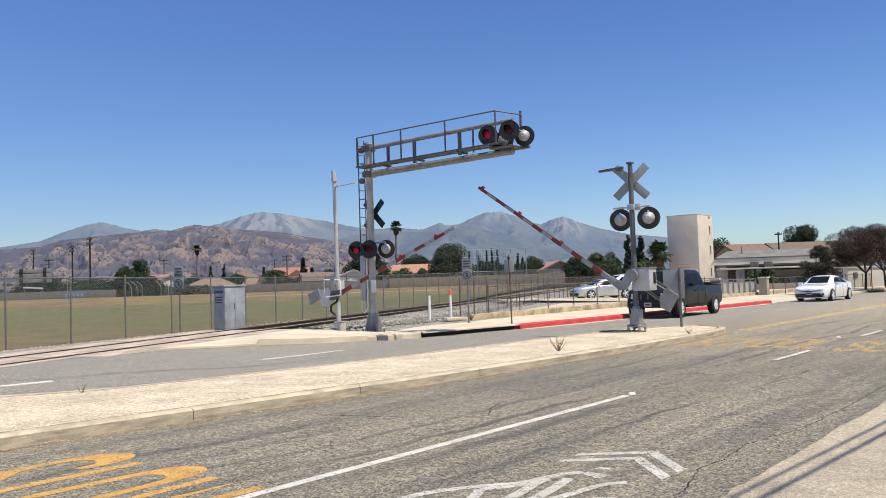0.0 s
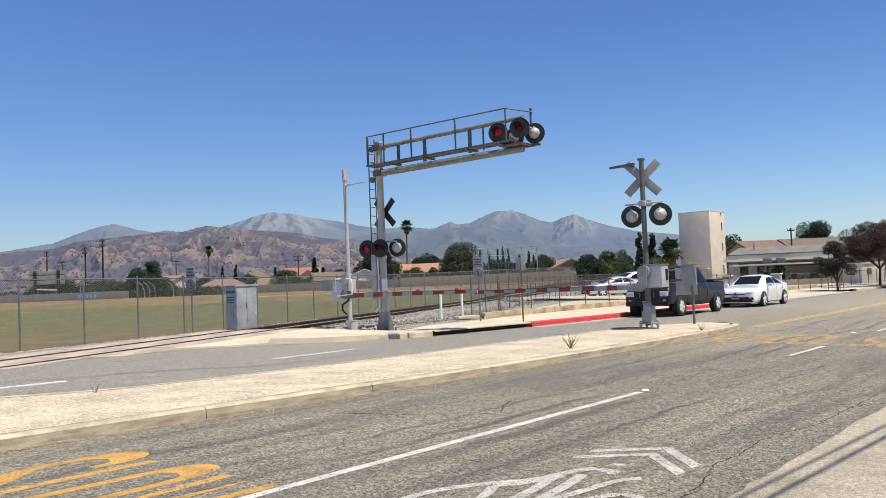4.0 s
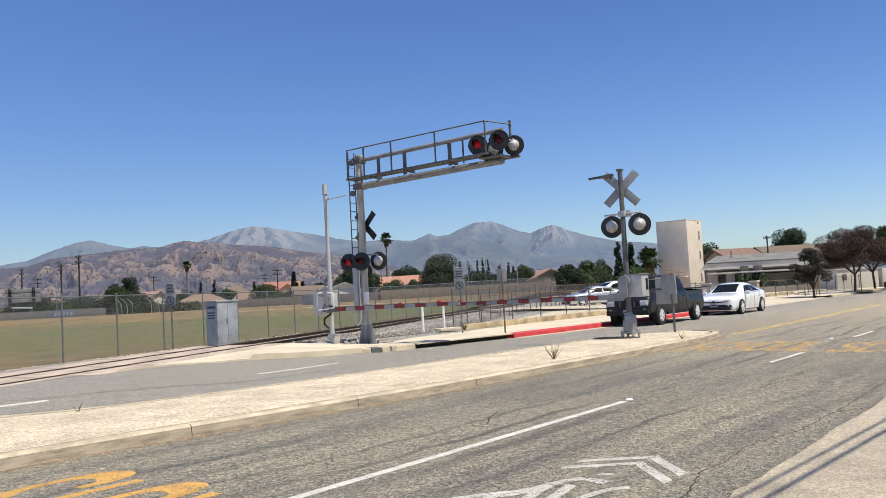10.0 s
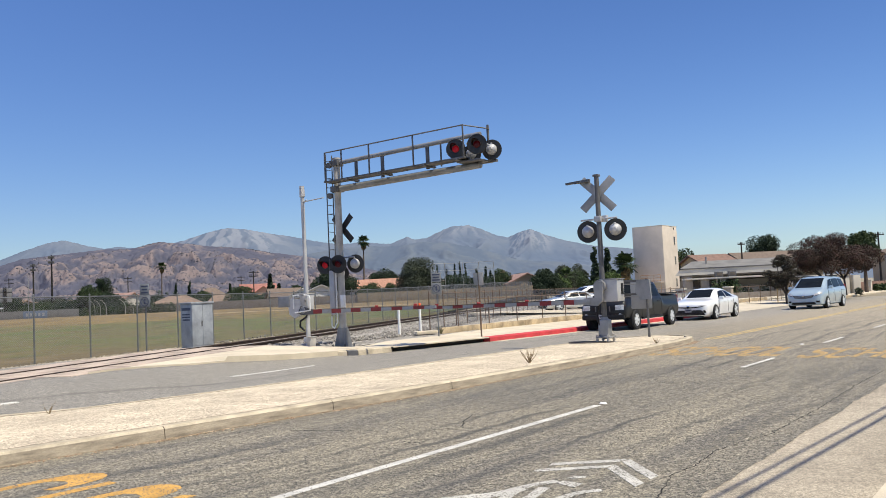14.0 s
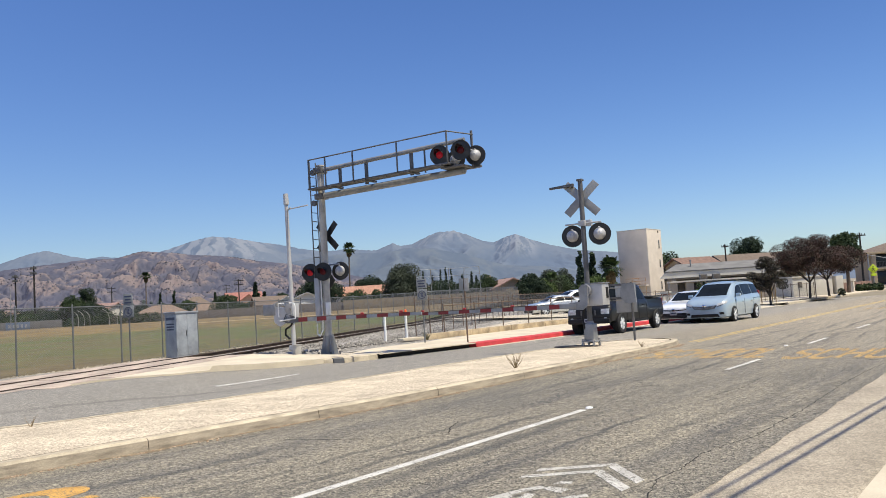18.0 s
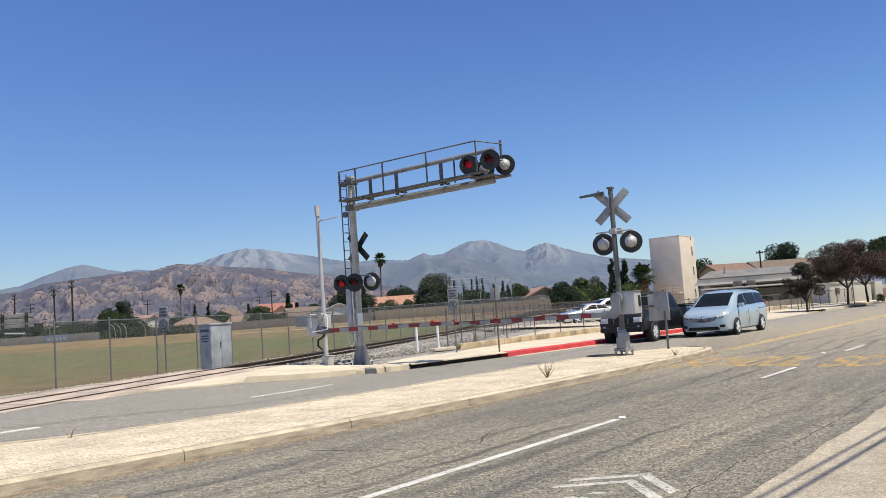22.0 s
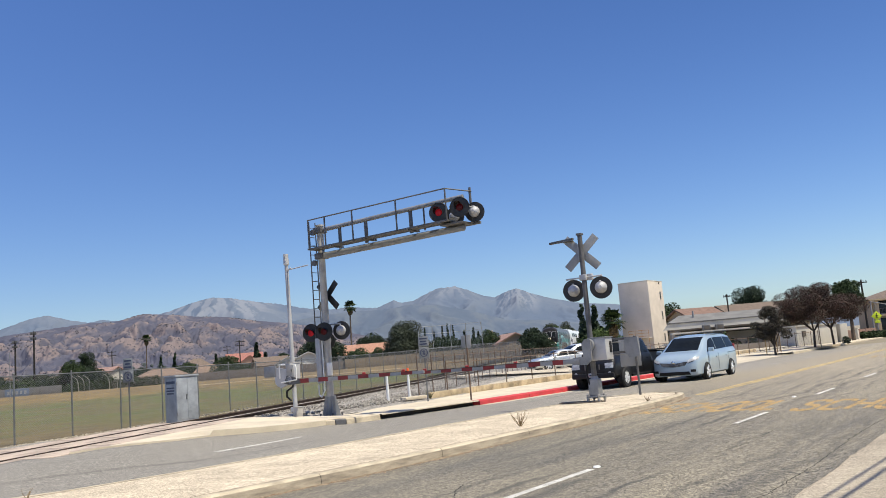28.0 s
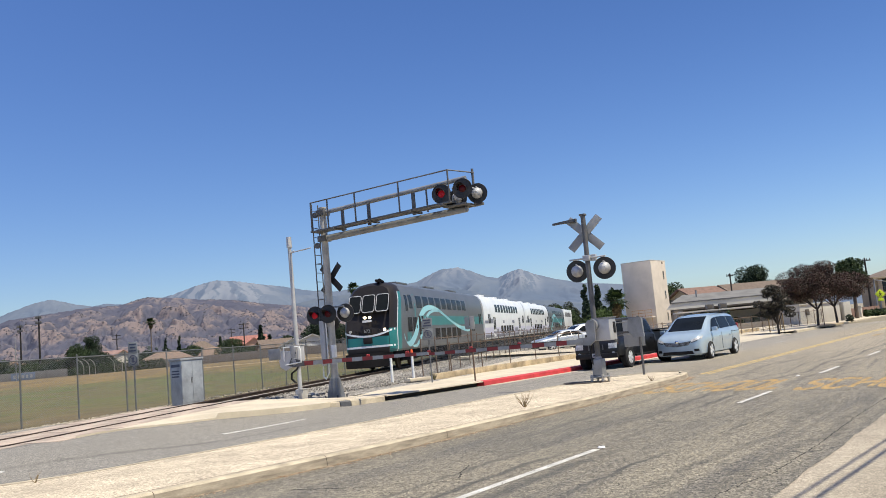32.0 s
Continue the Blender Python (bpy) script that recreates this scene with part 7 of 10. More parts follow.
def cab_front(ob):
    def fx(y, z):
        """Nose surface: nearly flat in the middle, turning back at the corners, upper part leaning back."""
        a = abs(y)
        back = 0.03 * a if a < 1.15 else 0.035 + 0.24 * ((a - 1.15) / 0.19) if a < 1.34 else 0.275 + 0.45 * ((a - 1.34) / 0.09)
        return NOSE - back - (max(0, z - 2.4) ** 1.15) * 0.46

    def shield(name, y0, y1, z0, z1, material, lift, label="", ny=8, nz=5, inset=0.0, parent=None):
        rows = []
        for i in range(nz + 1):
            z = z0 + (z1 - z0) * i / nz
            rows.append([Vector((fx(y, z) + lift, y, z)) for y in [y0 + (y1 - y0) * j / ny for j in range(ny + 1)]])
        bm = strip(B(), rows)
        if sum((f.normal_update() or f.normal.x) for f in bm.faces) < 0:
            bmesh.ops.reverse_faces(bm, faces=bm.faces)
        return part(name, bm, material, parent or ob, label)

    shield("light_plate", -0.26, 0.26, 2.60, 2.72, M["alu_paint"], 0.048)
    shield("nose_teal", -1.40, 1.40, 1.12, 1.80, M["tr_teal"], 0.045, ny=28)
    shield("nose_stripe", -1.38, 1.38, 1.24, 1.34, M["tr_white"], 0.058, ny=28)
    # upper stripe sags to the middle
    rows = [[Vector((fx(y, 1.9) + 0.06, y, 1.80 + 0.22 * (abs(y) / 1.2) ** 2 + dz)) for y in [-1.40 + 2.8 * j / 28 for j in range(29)]] for dz in (0, 0.10)]
    bm = strip(B(), rows)
    part("nose_stripe", bm, M["tr_white"], ob)
    for y in (-0.78, 0.0, 0.78):
        shield("windscreen", y - 0.335, y + 0.335, 3.15, 4.07, M["tr_glass"], 0.05)
        corner = []
        for cy, cz, a0 in ((0.22, 0.34, 0), (-0.22, 0.34, 90), (-0.22, -0.34, 180), (0.22, -0.34, 270)):
            for q in range(5):
                a = radians(a0 + q * 22.5)
                corner.append((cy, cz, math.cos(a), math.sin(a)))
        corner.append(corner[0])
        rows = [[Vector((fx(y + cy + ca * r, 3.61 + cz + sa * r) + 0.062, y + cy + ca * r, 3.61 + cz + sa * r)) for cy, cz, ca, sa in corner] for r in (0.105, 0.14)]
        bm = strip(B(), rows)
        if sum((f.normal_update() or f.normal.x) for f in bm.faces) < 0:
            bmesh.ops.reverse_faces(bm, faces=bm.faces)
        part("windscreen_frame", bm, M["alu_paint"], ob)
    for y in (-0.14, 0.14):
        b = B()
        cyl(b, (fx(y, 2.85) - 0.02, y, 2.85), (fx(y, 2.85) + 0.07, y, 2.85), 0.075, seg=16)
        part("headlight", b, M["tr_lamp"], ob, "glowing pair of headlights")
    for y in (-0.95, 0.95):
        b = B()
        cyl(b, (fx(y, 2.15) - 0.02, y, 2.15), (fx(y, 2.15) + 0.07, y, 2.15), 0.07, seg=16)
        part("ditch_light", b, M["tr_lamp"] if y > 0 else M["headlamp"], ob)
    for y in (-0.62, 0.62):
        b = B()
        cyl(b, (fx(y, 2.12) - 0.02, y, 2.12), (fx(y, 2.12) + 0.06, y, 2.12), 0.08, seg=14)
        part("marker_light", b, M["tr_dark"], ob)
    b = B()
    box(b, (NOSE + 0.045, 0, 2.12), (0.06, 0.56, 0.26), bevel=0.01)
    nb = part("number_board", b, M["tr_dark"], ob)
    cu = bpy.data.curves.new("number", "FONT")
    cu.body = "672"
    cu.size = 0.24
    cu.align_x = "CENTER"
    cu.align_y = "CENTER"
    cu.extrude = 0.003
    t = new("number", cu)
    dg = bpy.context.evaluated_depsgraph_get()
    me = bpy.data.meshes.new_from_object(t.evaluated_get(dg))
    bpy.data.objects.remove(t)
    me.materials.append(M["grey_reflect"])
    t = new("number", me)
    t.parent = nb
    t.matrix_basis = Matrix.Translation((NOSE + 0.082, 0, 2.12)) @ Euler((radians(90), 0, radians(90))).to_matrix().to_4x4()
    b = B()
    box(b, (NOSE + 0.06, 0, 1.62), (0.05, 0.5, 0.32), bevel=0.01)
    part("coupler_door", b, M["tr_dark"], ob)
    # plough and steps
    b = B()
    slab(b, [(NOSE + x, y, z) for x, y, z in ((0.25, -1.25, 0.25), (0.45, 0.0, 0.22), (0.25, 1.25, 0.25), (0.1, 1.3, 0.95), (0.25, 0, 0.98), (0.1, -1.3, 0.95))], 0.12)
    part("plough", b, M["tr_under"], ob)
    b = B()
    box(b, (NOSE - 0.25, 0, 1.08), (0.7, 2.3, 0.3), bevel=0.05)
    part("buffer_beam", b, M["tr_dark"], ob)
    b = B()
    cyl(b, (-1.6, 0.5, 4.8), (-0.9, 0.5, 4.86), 0.07, 0.1, seg=10)
    cyl(b, (-1.6, 0.3, 4.8), (-1.0, 0.3, 4.86), 0.06, 0.09, seg=10)
    part("horn", b, M["tr_under"], ob)


def locomotive(name):
    ob = thing(name, None, "white diesel locomotive pushing at the train's end", "locomotive")
    b = B()
    box(b, (-9, 0, 2.75), (17.5, 2.9, 3.6), bevel=0.18)
    part("body", b, M["tr_white"], ob)
    b = B()
    box(b, (-9, 0, 0.85), (18.5, 2.6, 0.45), bevel=0.05)
    box(b, (-9, 0, 0.55), (5, 2.3, 0.6), bevel=0.1)
    part("underframe", b, M["tr_under"], ob)
    for x in (-3.6, -14.5):
        bogie(ob, x)
    for i in range(6):
        for side in (1, -1):
            b = B()
            box(b, (-3.5 - i * 2.1, side * 1.455, 3.6), (1.5, 0.03, 0.8), bevel=0.01)
            part("louvre", b, M["galv_dark"], ob)
    b = B()
    for x in (-5, -9, -13):
        cyl(b, (x, 0, 4.5), (x, 0, 4.75), 0.6, seg=16)
    part("roof_fan", b, M["galv_dark"], ob)
    return ob


TRAIN = [bilevel("cab_car", M["tr_grey"], "grey and teal double-deck cab car with aqua wave stripes", True)]
TRAIN.append(bilevel("coach", M["tr_white"], "white double-deck coach with lilac panels"))
TRAIN.append(bilevel("coach", M["tr_white"], "white double-deck coach with lilac panels"))
TRAIN.append(bilevel("coach", M["tr_grey"], "grey and teal double-deck coach with aqua wave stripes"))
TRAIN.append(locomotive("locomotive"))


# ---------------------------------------------------------------- plants
def leaf_mat(name, col, col2):
    m = mat(name, col, 0.7, 0, 0.2, 6, 30, 0.0, spec=0.2)
    nt = m.node_tree
    bs = nt.nodes["Principled BSDF"]
    g = nt.nodes.new("ShaderNodeNewGeometry")
    mx = nt.nodes.new("ShaderNodeMix")
    mx.data_type = "RGBA"
    mx.inputs[6].default_value = (*col, 1)
    mx.inputs[7].default_value = (*col2, 1)
    nt.links.new(g.outputs["Random Per Island"], mx.inputs[0])
    nt.links.new(mx.outputs[2], bs.inputs["Base Color"])
    return m


M["leaf"] = leaf_mat("green_leaves", (0.050, 0.074, 0.028), (0.020, 0.034, 0.014))
M["leaf_dark"] = leaf_mat("dark_leaves", (0.032, 0.050, 0.026), (0.013, 0.023, 0.012))
M["leaf_grey"] = leaf_mat("greyish_leaves", (0.060, 0.072, 0.046), (0.026, 0.034, 0.022))
M["leaf_red"] = leaf_mat("dusky_red_leaves", (0.084, 0.038, 0.034), (0.028, 0.033, 0.021))
M["leaf_dusk"] = leaf_mat("dull_brown_green_leaves", (0.062, 0.044, 0.034), (0.024, 0.031, 0.020))
M["leaf_bright"] = leaf_mat("fresh_leaves", (0.088, 0.125, 0.035), (0.04, 0.066, 0.022))
M["weed_leaf"] = leaf_mat("pale_weed_leaves", (0.16, 0.17, 0.08), (0.14, 0.11, 0.06))
M["palm_dead"] = leaf_mat("dry_palm_skirt", (0.22, 0.16, 0.08), (0.12, 0.09, 0.045))
M["bark_dark"] = mat("dark_bark", (0.045, 0.036, 0.030), 0.9, 0, 0.2, 20, 40, 0.5)
M["bark"] = mat("bark", (0.10, 0.075, 0.055), 0.9, 0, 0.2, 20, 40, 0.5)


def leaves(lobes, count, size, seed, up=0.3):
    """Leaf clumps in the shells of several lobes, as small bent quads."""
    rng = np.random.default_rng(seed)
    L = np.array(lobes, float)
    w = L[:, 3] * L[:, 4]
    pick = L[rng.choice(len(L), count, p=w / w.sum())]

    def unit(v):
        return v / np.linalg.norm(v, axis=1)[:, None]

    d = unit(rng.normal(size=(count, 3)))
    rr = 0.55 + 0.5 * rng.random((count, 1)) ** 0.6
    c = pick[:, :3] + d * pick[:, [3, 3, 4]] * rr
    n = unit(d * 0.7 + rng.normal(size=(count, 3)) * 0.6 + np.array([0, 0, up]))
    t = unit(np.cross(n, rng.normal(size=(count, 3))))
    b = np.cross(n, t)
    s = size * (0.6 + 0.8 * rng.random((count, 1)))
    vs = np.stack([c - t * s, c - b * s * 0.6 + n * s * 0.2, c + t * s, c + b * s * 0.6 - n * s * 0.1], 1).reshape(-1, 3)
    me = bpy.data.meshes.new("leaves")
    me.from_pydata(vs.tolist(), [], np.arange(count * 4).reshape(-1, 4).tolist())
    me.update()
    return me


def broad_tree(x, y, z0, height, width, leaf, seed, label, trunk_h=0.25, count=2600, leaf_size=0.2, name="tree", lobes_n=16, width_gain=1.0, lobe=(0.14, 0.25)):
    width *= width_gain
    rng = random.Random(seed)
    ob = thing(name, pose(x, y, z0), label, "tree")
    th = height * trunk_h
    bm = B()
    r = max(0.08, height * 0.028)
    cyl(bm, (0, 0, -0.2), (0.03 * height * 0.2, 0, th), r, r * 0.72, 10)
    lobes = []
    for i in range(lobes_n):
        a = i * 2.4 + rng.uniform(-0.4, 0.4)
        f = rng.random() ** 0.6
        rad = width * 0.5 * f * 0.72
        lz = th + (height - th) * (0.10 + 0.70 * (1 - f * f * 0.8) * rng.uniform(0.45, 1.0))
        rx = width * rng.uniform(*lobe)
        lobes.append((rad * math.cos(a), rad * math.sin(a), lz, rx, min(rx * 0.9, (height - lz) * 0.98 + 0.05)))
        p = Vector((rad * math.cos(a) * 0.8, rad * math.sin(a) * 0.8, lz))
        mid = Vector((0, 0, th * 0.95)).lerp(p, 0.5) + Vector((0, 0, -0.04 * height))
        cyl(bm, (0, 0, th * 0.92), mid, r * 0.5, r * 0.34, 6)
        cyl(bm, mid, p, r * 0.34, r * 0.1, 6)
    part("trunk", bm, M["bark"], ob)
    part("crown", leaves(lobes, count, leaf_size, seed), leaf, ob)
    return ob


def cypress(x, y, z0, height, width, seed, leaf=None, label="slim dark cypress behind the houses", count=1700):
    ob = thing("cypress_tree", pose(x, y, z0), label, "tree")
    bm = cyl(B(), (0, 0, -0.2), (0, 0, height * 0.8), 0.12, 0.03, 8)
    part("trunk", bm, M["bark"], ob)
    lobes = []
    rng = random.Random(seed)
    for i in range(9):
        f = i / 8
        w = width * 0.5 * (0.55 + 0.45 * math.sin(math.pi * min(1, f * 1.15 + 0.12))) * (1 - 0.65 * f)
        lobes.append((rng.uniform(-0.1, 0.1) * width, rng.uniform(-0.1, 0.1) * width, height * (0.1 + 0.84 * f), w, height * 0.085))
    part("crown", leaves(lobes, count, width * 0.12, seed), leaf or M["leaf_dark"], ob)
    return ob


def palm(x, y, z0, height, crown, seed, label, trunk_r=0.2, skirt=False, fronds=34):
    rng = random.Random(seed)
    ob = thing("palm_tree", pose(x, y, z0), label, "tree")
    bm = B()
    for i in range(8):
        a, b = height * i / 8, height * (i + 1) / 8
        cyl(bm, (0.02 * a, 0, a - (0.2 if i == 0 else 0)), (0.02 * b, 0, b), trunk_r * (1.15 - 0.04 * i), trunk_r * (1.0 - 0.04 * i), 10)
    part("trunk", bm, M["bark"], ob)
    top = Vector((0.02 * height, 0, height))
    for k in range(fronds):
        vs, fs = [], []
        a = k * 2.4
        el = rng.uniform(-0.75, 1.35)
        L = crown * 0.5 * rng.uniform(0.8, 1.1)
        d = Vector((math.cos(a) * math.cos(el), math.sin(a) * math.cos(el), math.sin(el)))
        s = Vector((-math.sin(a), math.cos(a), 0))
        hub = top + d * L * 0.45 - Vector((0, 0, 0.05 * L))
        vs.extend([top - s * 0.02, top + s * 0.02, hub])
        fs.append((0, 1, 2))
        n = 11
        for j in range(n):
            t = (j / (n - 1) - 0.5) * 3.6
            e = (d * math.cos(t) + s * math.sin(t)).normalized()
            f_ = (d * math.cos(t + 0.17) + s * math.sin(t + 0.17)).normalized()
            g_ = (d * math.cos(t - 0.17) + s * math.sin(t - 0.17)).normalized()
            r = L * 0.55 * (0.75 + 0.25 * math.cos(t))
            n0 = len(vs)
            vs.extend([hub, hub + g_ * r * 0.6, hub + e * r - Vector((0, 0, 0.22 * r)), hub + f_ * r * 0.6])
            fs.append((n0, n0 + 1, n0 + 2, n0 + 3))
        me = bpy.data.meshes.new("frond")
        me.from_pydata([tuple(v) for v in vs], [], fs)
        me.update()
        part("frond", me, M["leaf"] if k % 3 else M["leaf_bright"], ob)
    if skirt:
        part("skirt", leaves([(0.02 * height, 0, height - crown * 0.34, crown * 0.15, crown * 0.26)], 600, crown * 0.05, seed), M["palm_dead"], ob)
    return ob


def px(a, d):
    """Ground point at depth d on the bearing whose tangent is a."""
    return a * d, d


# far trees behind the field and the lot: bearing, depth, foot, height, width
FAR_TREES = [
    (-0.0745, 196, 1.2, 9.7, 8.0, "leaf_dark", "rounded dark green tree behind the far wall"),
    (-0.0330, 140, 1.2, 8.0, 7.0, "leaf_grey", "large grey-green tree behind the far wall"),
    (-0.1320, 162, 1.2, 10.0, 8.0, "leaf_dark", "dense dark tree beside the field"),
    (0.0670, 140, 1.0, 6.2, 3.7, "leaf", "green tree behind the far wall"),
    (0.1210, 135, 0.6, 5.8, 5.2, "leaf_dark", "dense green tree beside a tan house"),
    (0.1430, 172, 0.6, 7.8, 5.0, "leaf_grey", "airy grey-green tree behind the lot"),
    (0.1620, 196, 0.6, 9.0, 5.0, "leaf_grey", "airy grey-green tree behind the lot"),
    (0.1500, 185, 0.6, 6.9, 7.0, "leaf", "green shrubby tree behind the lot"),
    (0.2030, 150, 0.5, 4.8, 7.0, "leaf_bright", "bright green shrubby tree behind the lot"),
    (0.1340, 150, 0.5, 5.2, 5.0, "leaf_bright", "bright green shrubby tree behind the lot"),
    (0.0930, 180, 0.5, 6.5, 5.0, "leaf_dark", "dark green tree between houses"),
    (0.2830, 128, 0.3, 8.6, 6.4, "leaf", "green tree beside the tower"),
    (0.3080, 150, 0.3, 6.2, 5.0, "leaf_dark", "green tree behind brown roofs"),
    (0.3850, 150, 0.3, 12.0, 7.2, "leaf_dark", "large dark green tree behind brown roofs"),
    (0.4150, 170, 0.3, 8.2, 5.5, "leaf", "green tree behind brown roofs"),
    (0.3420, 160, 0.3, 7.0, 3.6, "leaf_dark", "green tree behind brown roofs"),
    (-0.4270, 140, 1.2, 6.6, 5.0, "leaf", "bushy green tree at the field's corner"),
    (-0.4110, 142, 1.2, 8.8, 3.4, "leaf_dark", "bushy dark tree at the field's corner"),
    (-0.2420, 185, 1.2, 5.4, 7.2, "leaf", "green tree between houses"),
    (-0.5300, 150, 1.2, 4.4, 9.0, "leaf_dark", "low dark hedge tree"),
    (-0.4700, 165, 1.2, 4.2, 8.0, "leaf_grey", "low grey-green hedge tree"),
    (-0.2900, 200, 1.2, 5.4, 7.0, "leaf", "green tree between houses"),
    (-0.0900, 150, 1.2, 4.1, 5.0, "leaf", "green shrub by a red-roofed house"),
    (-0.0620, 150, 1.2, 4.3, 3.4, "leaf", "green shrub by a red-roofed house"),
    (0.0150, 158, 1.0, 5.6, 7.5, "leaf_dark", "dark green tree behind the ball cage"),
    (0.0430, 155, 1.0, 5.2, 6.5, "leaf_dark", "dark green tree behind the ball cage"),
    (-0.3600, 190, 1.2, 4.6, 5.0, "leaf_dark", "dark green tree between houses"),
    (-0.3480, 170, 1.0, 3.4, 5.0, "leaf_dark", "dark green shrub behind the field wall"),
    (-0.3020, 220, 1.2, 5.2, 5.0, "leaf_dark", "dark green tree between houses"),
    (-0.2680, 215, 1.2, 5.4, 6.0, "leaf_dark", "dark green tree between houses"),
    (-0.2140, 180, 1.2, 3.6, 6.0, "leaf", "green tree before a red-roofed house"),
    (-0.1780, 190, 1.2, 5.2, 6.0, "leaf_dark", "dark green tree between houses"),
    (-0.4450, 150, 1.0, 3.6, 7.0, "leaf_dark", "dark green shrub behind the field wall"),
    (-0.4900, 148, 1.0, 3.4, 7.0, "leaf", "green shrub behind the field wall"),
    (-0.1180, 175, 1.2, 5.2, 5.0, "leaf_dark", "dense dark tree beside the field"),
    (-0.4030, 139, 1.2, 4.0, 6.0, "leaf_dark", "bushy dark tree at the field's corner"),
    (-0.3740, 200, 1.2, 5.0, 5.0, "leaf_dark", "dark green tree between houses"),
    (-0.3450, 215, 1.2, 5.2, 6.0, "leaf_dark", "dark green tree between houses"),
    (-0.2930, 225, 1.2, 5.6, 5.0, "leaf_grey", "grey-green tree between houses"),
    (-0.2780, 230, 1.2, 5.8, 5.0, "leaf_dark", "dark green tree between houses"),
]
for i, (a, d, z, h, w, lf, lab) in enumerate(FAR_TREES):
    broad_tree(*px(a, d), z - 0.3, h, w, M[lf], 100 + i, lab, trunk_h=0.14, count=16000 if w > 5 else 9000, leaf_size=0.065 + 0.010 * w, width_gain=1.28, lobes_n=24, lobe=(0.08, 0.22))
for i, (a, d, h, w) in enumerate(((0.003, 175, 6.6, 1.3), (0.0125, 176, 7.6, 1.3), (0.019, 174, 7.9, 1.4), (0.0255, 176, 7.6, 1.3), (0.039, 178, 6.4, 1.5), (0.049, 176, 6.8, 1.6), (0.0555, 180, 6.0, 1.8), (-0.0080, 172, 7.4, 1.4), (-0.2090, 200, 8.2, 3.2), (-0.306, 210, 7.6, 2.0), (-0.322, 205, 7.0, 1.9), (-0.258, 220, 7.0, 2.4), (-0.198, 190, 5.6, 2.4))):
    cypress(*px(a, d), 0.9, h, w, 200 + i)
for i, (a, d, h, w) in enumerate(((0.1805, 150, 8.9, 2.6), (0.1955, 152, 8.7, 3.6), (0.2140, 175, 9.0, 2.6))):
    cypress(*px(a, d), 0.3, h, w, 230 + i, label="tall dark conifer behind the lot", count=1100)
palm(*px(-0.0970, 200), 0.9, 15.2, 3.7, 1, "tall slim fan palm behind the field", 0.20, True, 56)
palm(*px(-0.3400, 230), 0.9, 13.0, 3.2, 2, "tall slim fan palm behind the field", 0.18, True, 50)
palm(*px(0.2165, 112), 0.3, 4.7, 3.9, 3, "stout shaggy fan palm beside the tower", 0.35, True, 60)
palm(*px(0.1450, 168), 0.3, 4.6, 4.6, 4, "short shaggy fan palm behind the lot", 0.3, True, 30)
# dusky red street trees on the far pavement
def street_tree(x, y, z0, height, width, clear, seed, label, count, leaf_size=0.06, leaf="leaf_red"):
    """Forked trunk under a wide, ragged, flat-bottomed crown with gaps of sky."""
    rng = random.Random(seed)
    ob = thing("street_tree", pose(x, y, z0), label, "tree")
    fork = clear * 0.72
    r = 0.03 + 0.012 * height
    lean = rng.uniform(-0.1, 0.1)
    bm = cyl(B(), (0, 0, -0.2), (lean, 0, fork), r * 1.2, r * 0.85, 10)
    lobes = []
    for i in range(6):
        a = i * 1.047 + rng.uniform(-0.35, 0.35)
        reach = width * rng.uniform(0.16, 0.26)
        knee = Vector((lean + reach * math.cos(a), reach * math.sin(a), clear + (height - clear) * rng.uniform(0.15, 0.32)))
        cyl(bm, (lean, 0, fork * 0.96), knee, r * 0.62, r * 0.4, 7)
        for k in range(8):
            b = a + rng.uniform(-0.9, 0.9)
            far = width * 0.5 * rng.uniform(0.25, 0.98)
            up = clear + (height - clear) * (0.12 + 0.80 * rng.random() * (1 - 0.55 * (2 * far / width) ** 2))
            tip = Vector((lean + far * math.cos(b), far * math.sin(b), up))
            mid = knee.lerp(tip, 0.5) + Vector((0, 0, 0.05 * height))
            cyl(bm, knee, mid, r * 0.3, r * 0.18, 5)
            cyl(bm, mid, tip, r * 0.18, r * 0.05, 5)
            q = width * rng.uniform(0.09, 0.165)
            lobes.append((*tip, q, q * rng.uniform(0.5, 0.8)))
    part("trunk", bm, M["bark_dark"], ob)
    part("crown", leaves(lobes, count, leaf_size, seed, 0.6), M[leaf], ob)
    return ob


street_tree(23.5, 57.6, 0.1, 3.6, 2.4, 0.85, 301, "young dull brown-green street tree on the pavement", 13000, 0.042, "leaf_dusk")
street_tree(29.5, 64.7, 0.1, 5.05, 5.4, 1.95, 302, "dusky red street tree on the pavement", 42000, 0.045)
street_tree(34.4, 71.7, 0.1, 5.2, 5.7, 2.1, 303, "dusky red street tree on the pavement", 42000, 0.048)
broad_tree(42.6, 84.5, 0.1, 7.3, 3.2, M["leaf"], 304, "green street tree behind the red ones", 0.45, 3600, 0.13, "street_tree", 12)


def dry_plant(x, y, z, h, n, seed, material, name="dry_weed", label="dry leafless weed growing from a joint"):
    rng = random.Random(seed)
    bm = B()
    for i in range(n):
        a = rng.uniform(0, 6.28)
        l = h * rng.uniform(0.5, 1.0)
        p = Vector((0, 0, -0.02))
        d = Vector((math.cos(a) * rng.uniform(0.2, 0.9), math.sin(a) * rng.uniform(0.2, 0.9), 1)).normalized()
        q = p + d * l * 0.6
        e = q + (d + Vector((rng.uniform(-0.5, 0.5), rng.uniform(-0.5, 0.5), 0.3))).normalized() * l * 0.4
        cyl(bm, p, q, 0.006, 0.004, 4, False)
        cyl(bm, q, e, 0.004, 0.001, 4, False)
    ob = part(name, bm, material, None, "", 0)
    ob.location = (x, y, z)
    return tagged(ob, label, "plant")


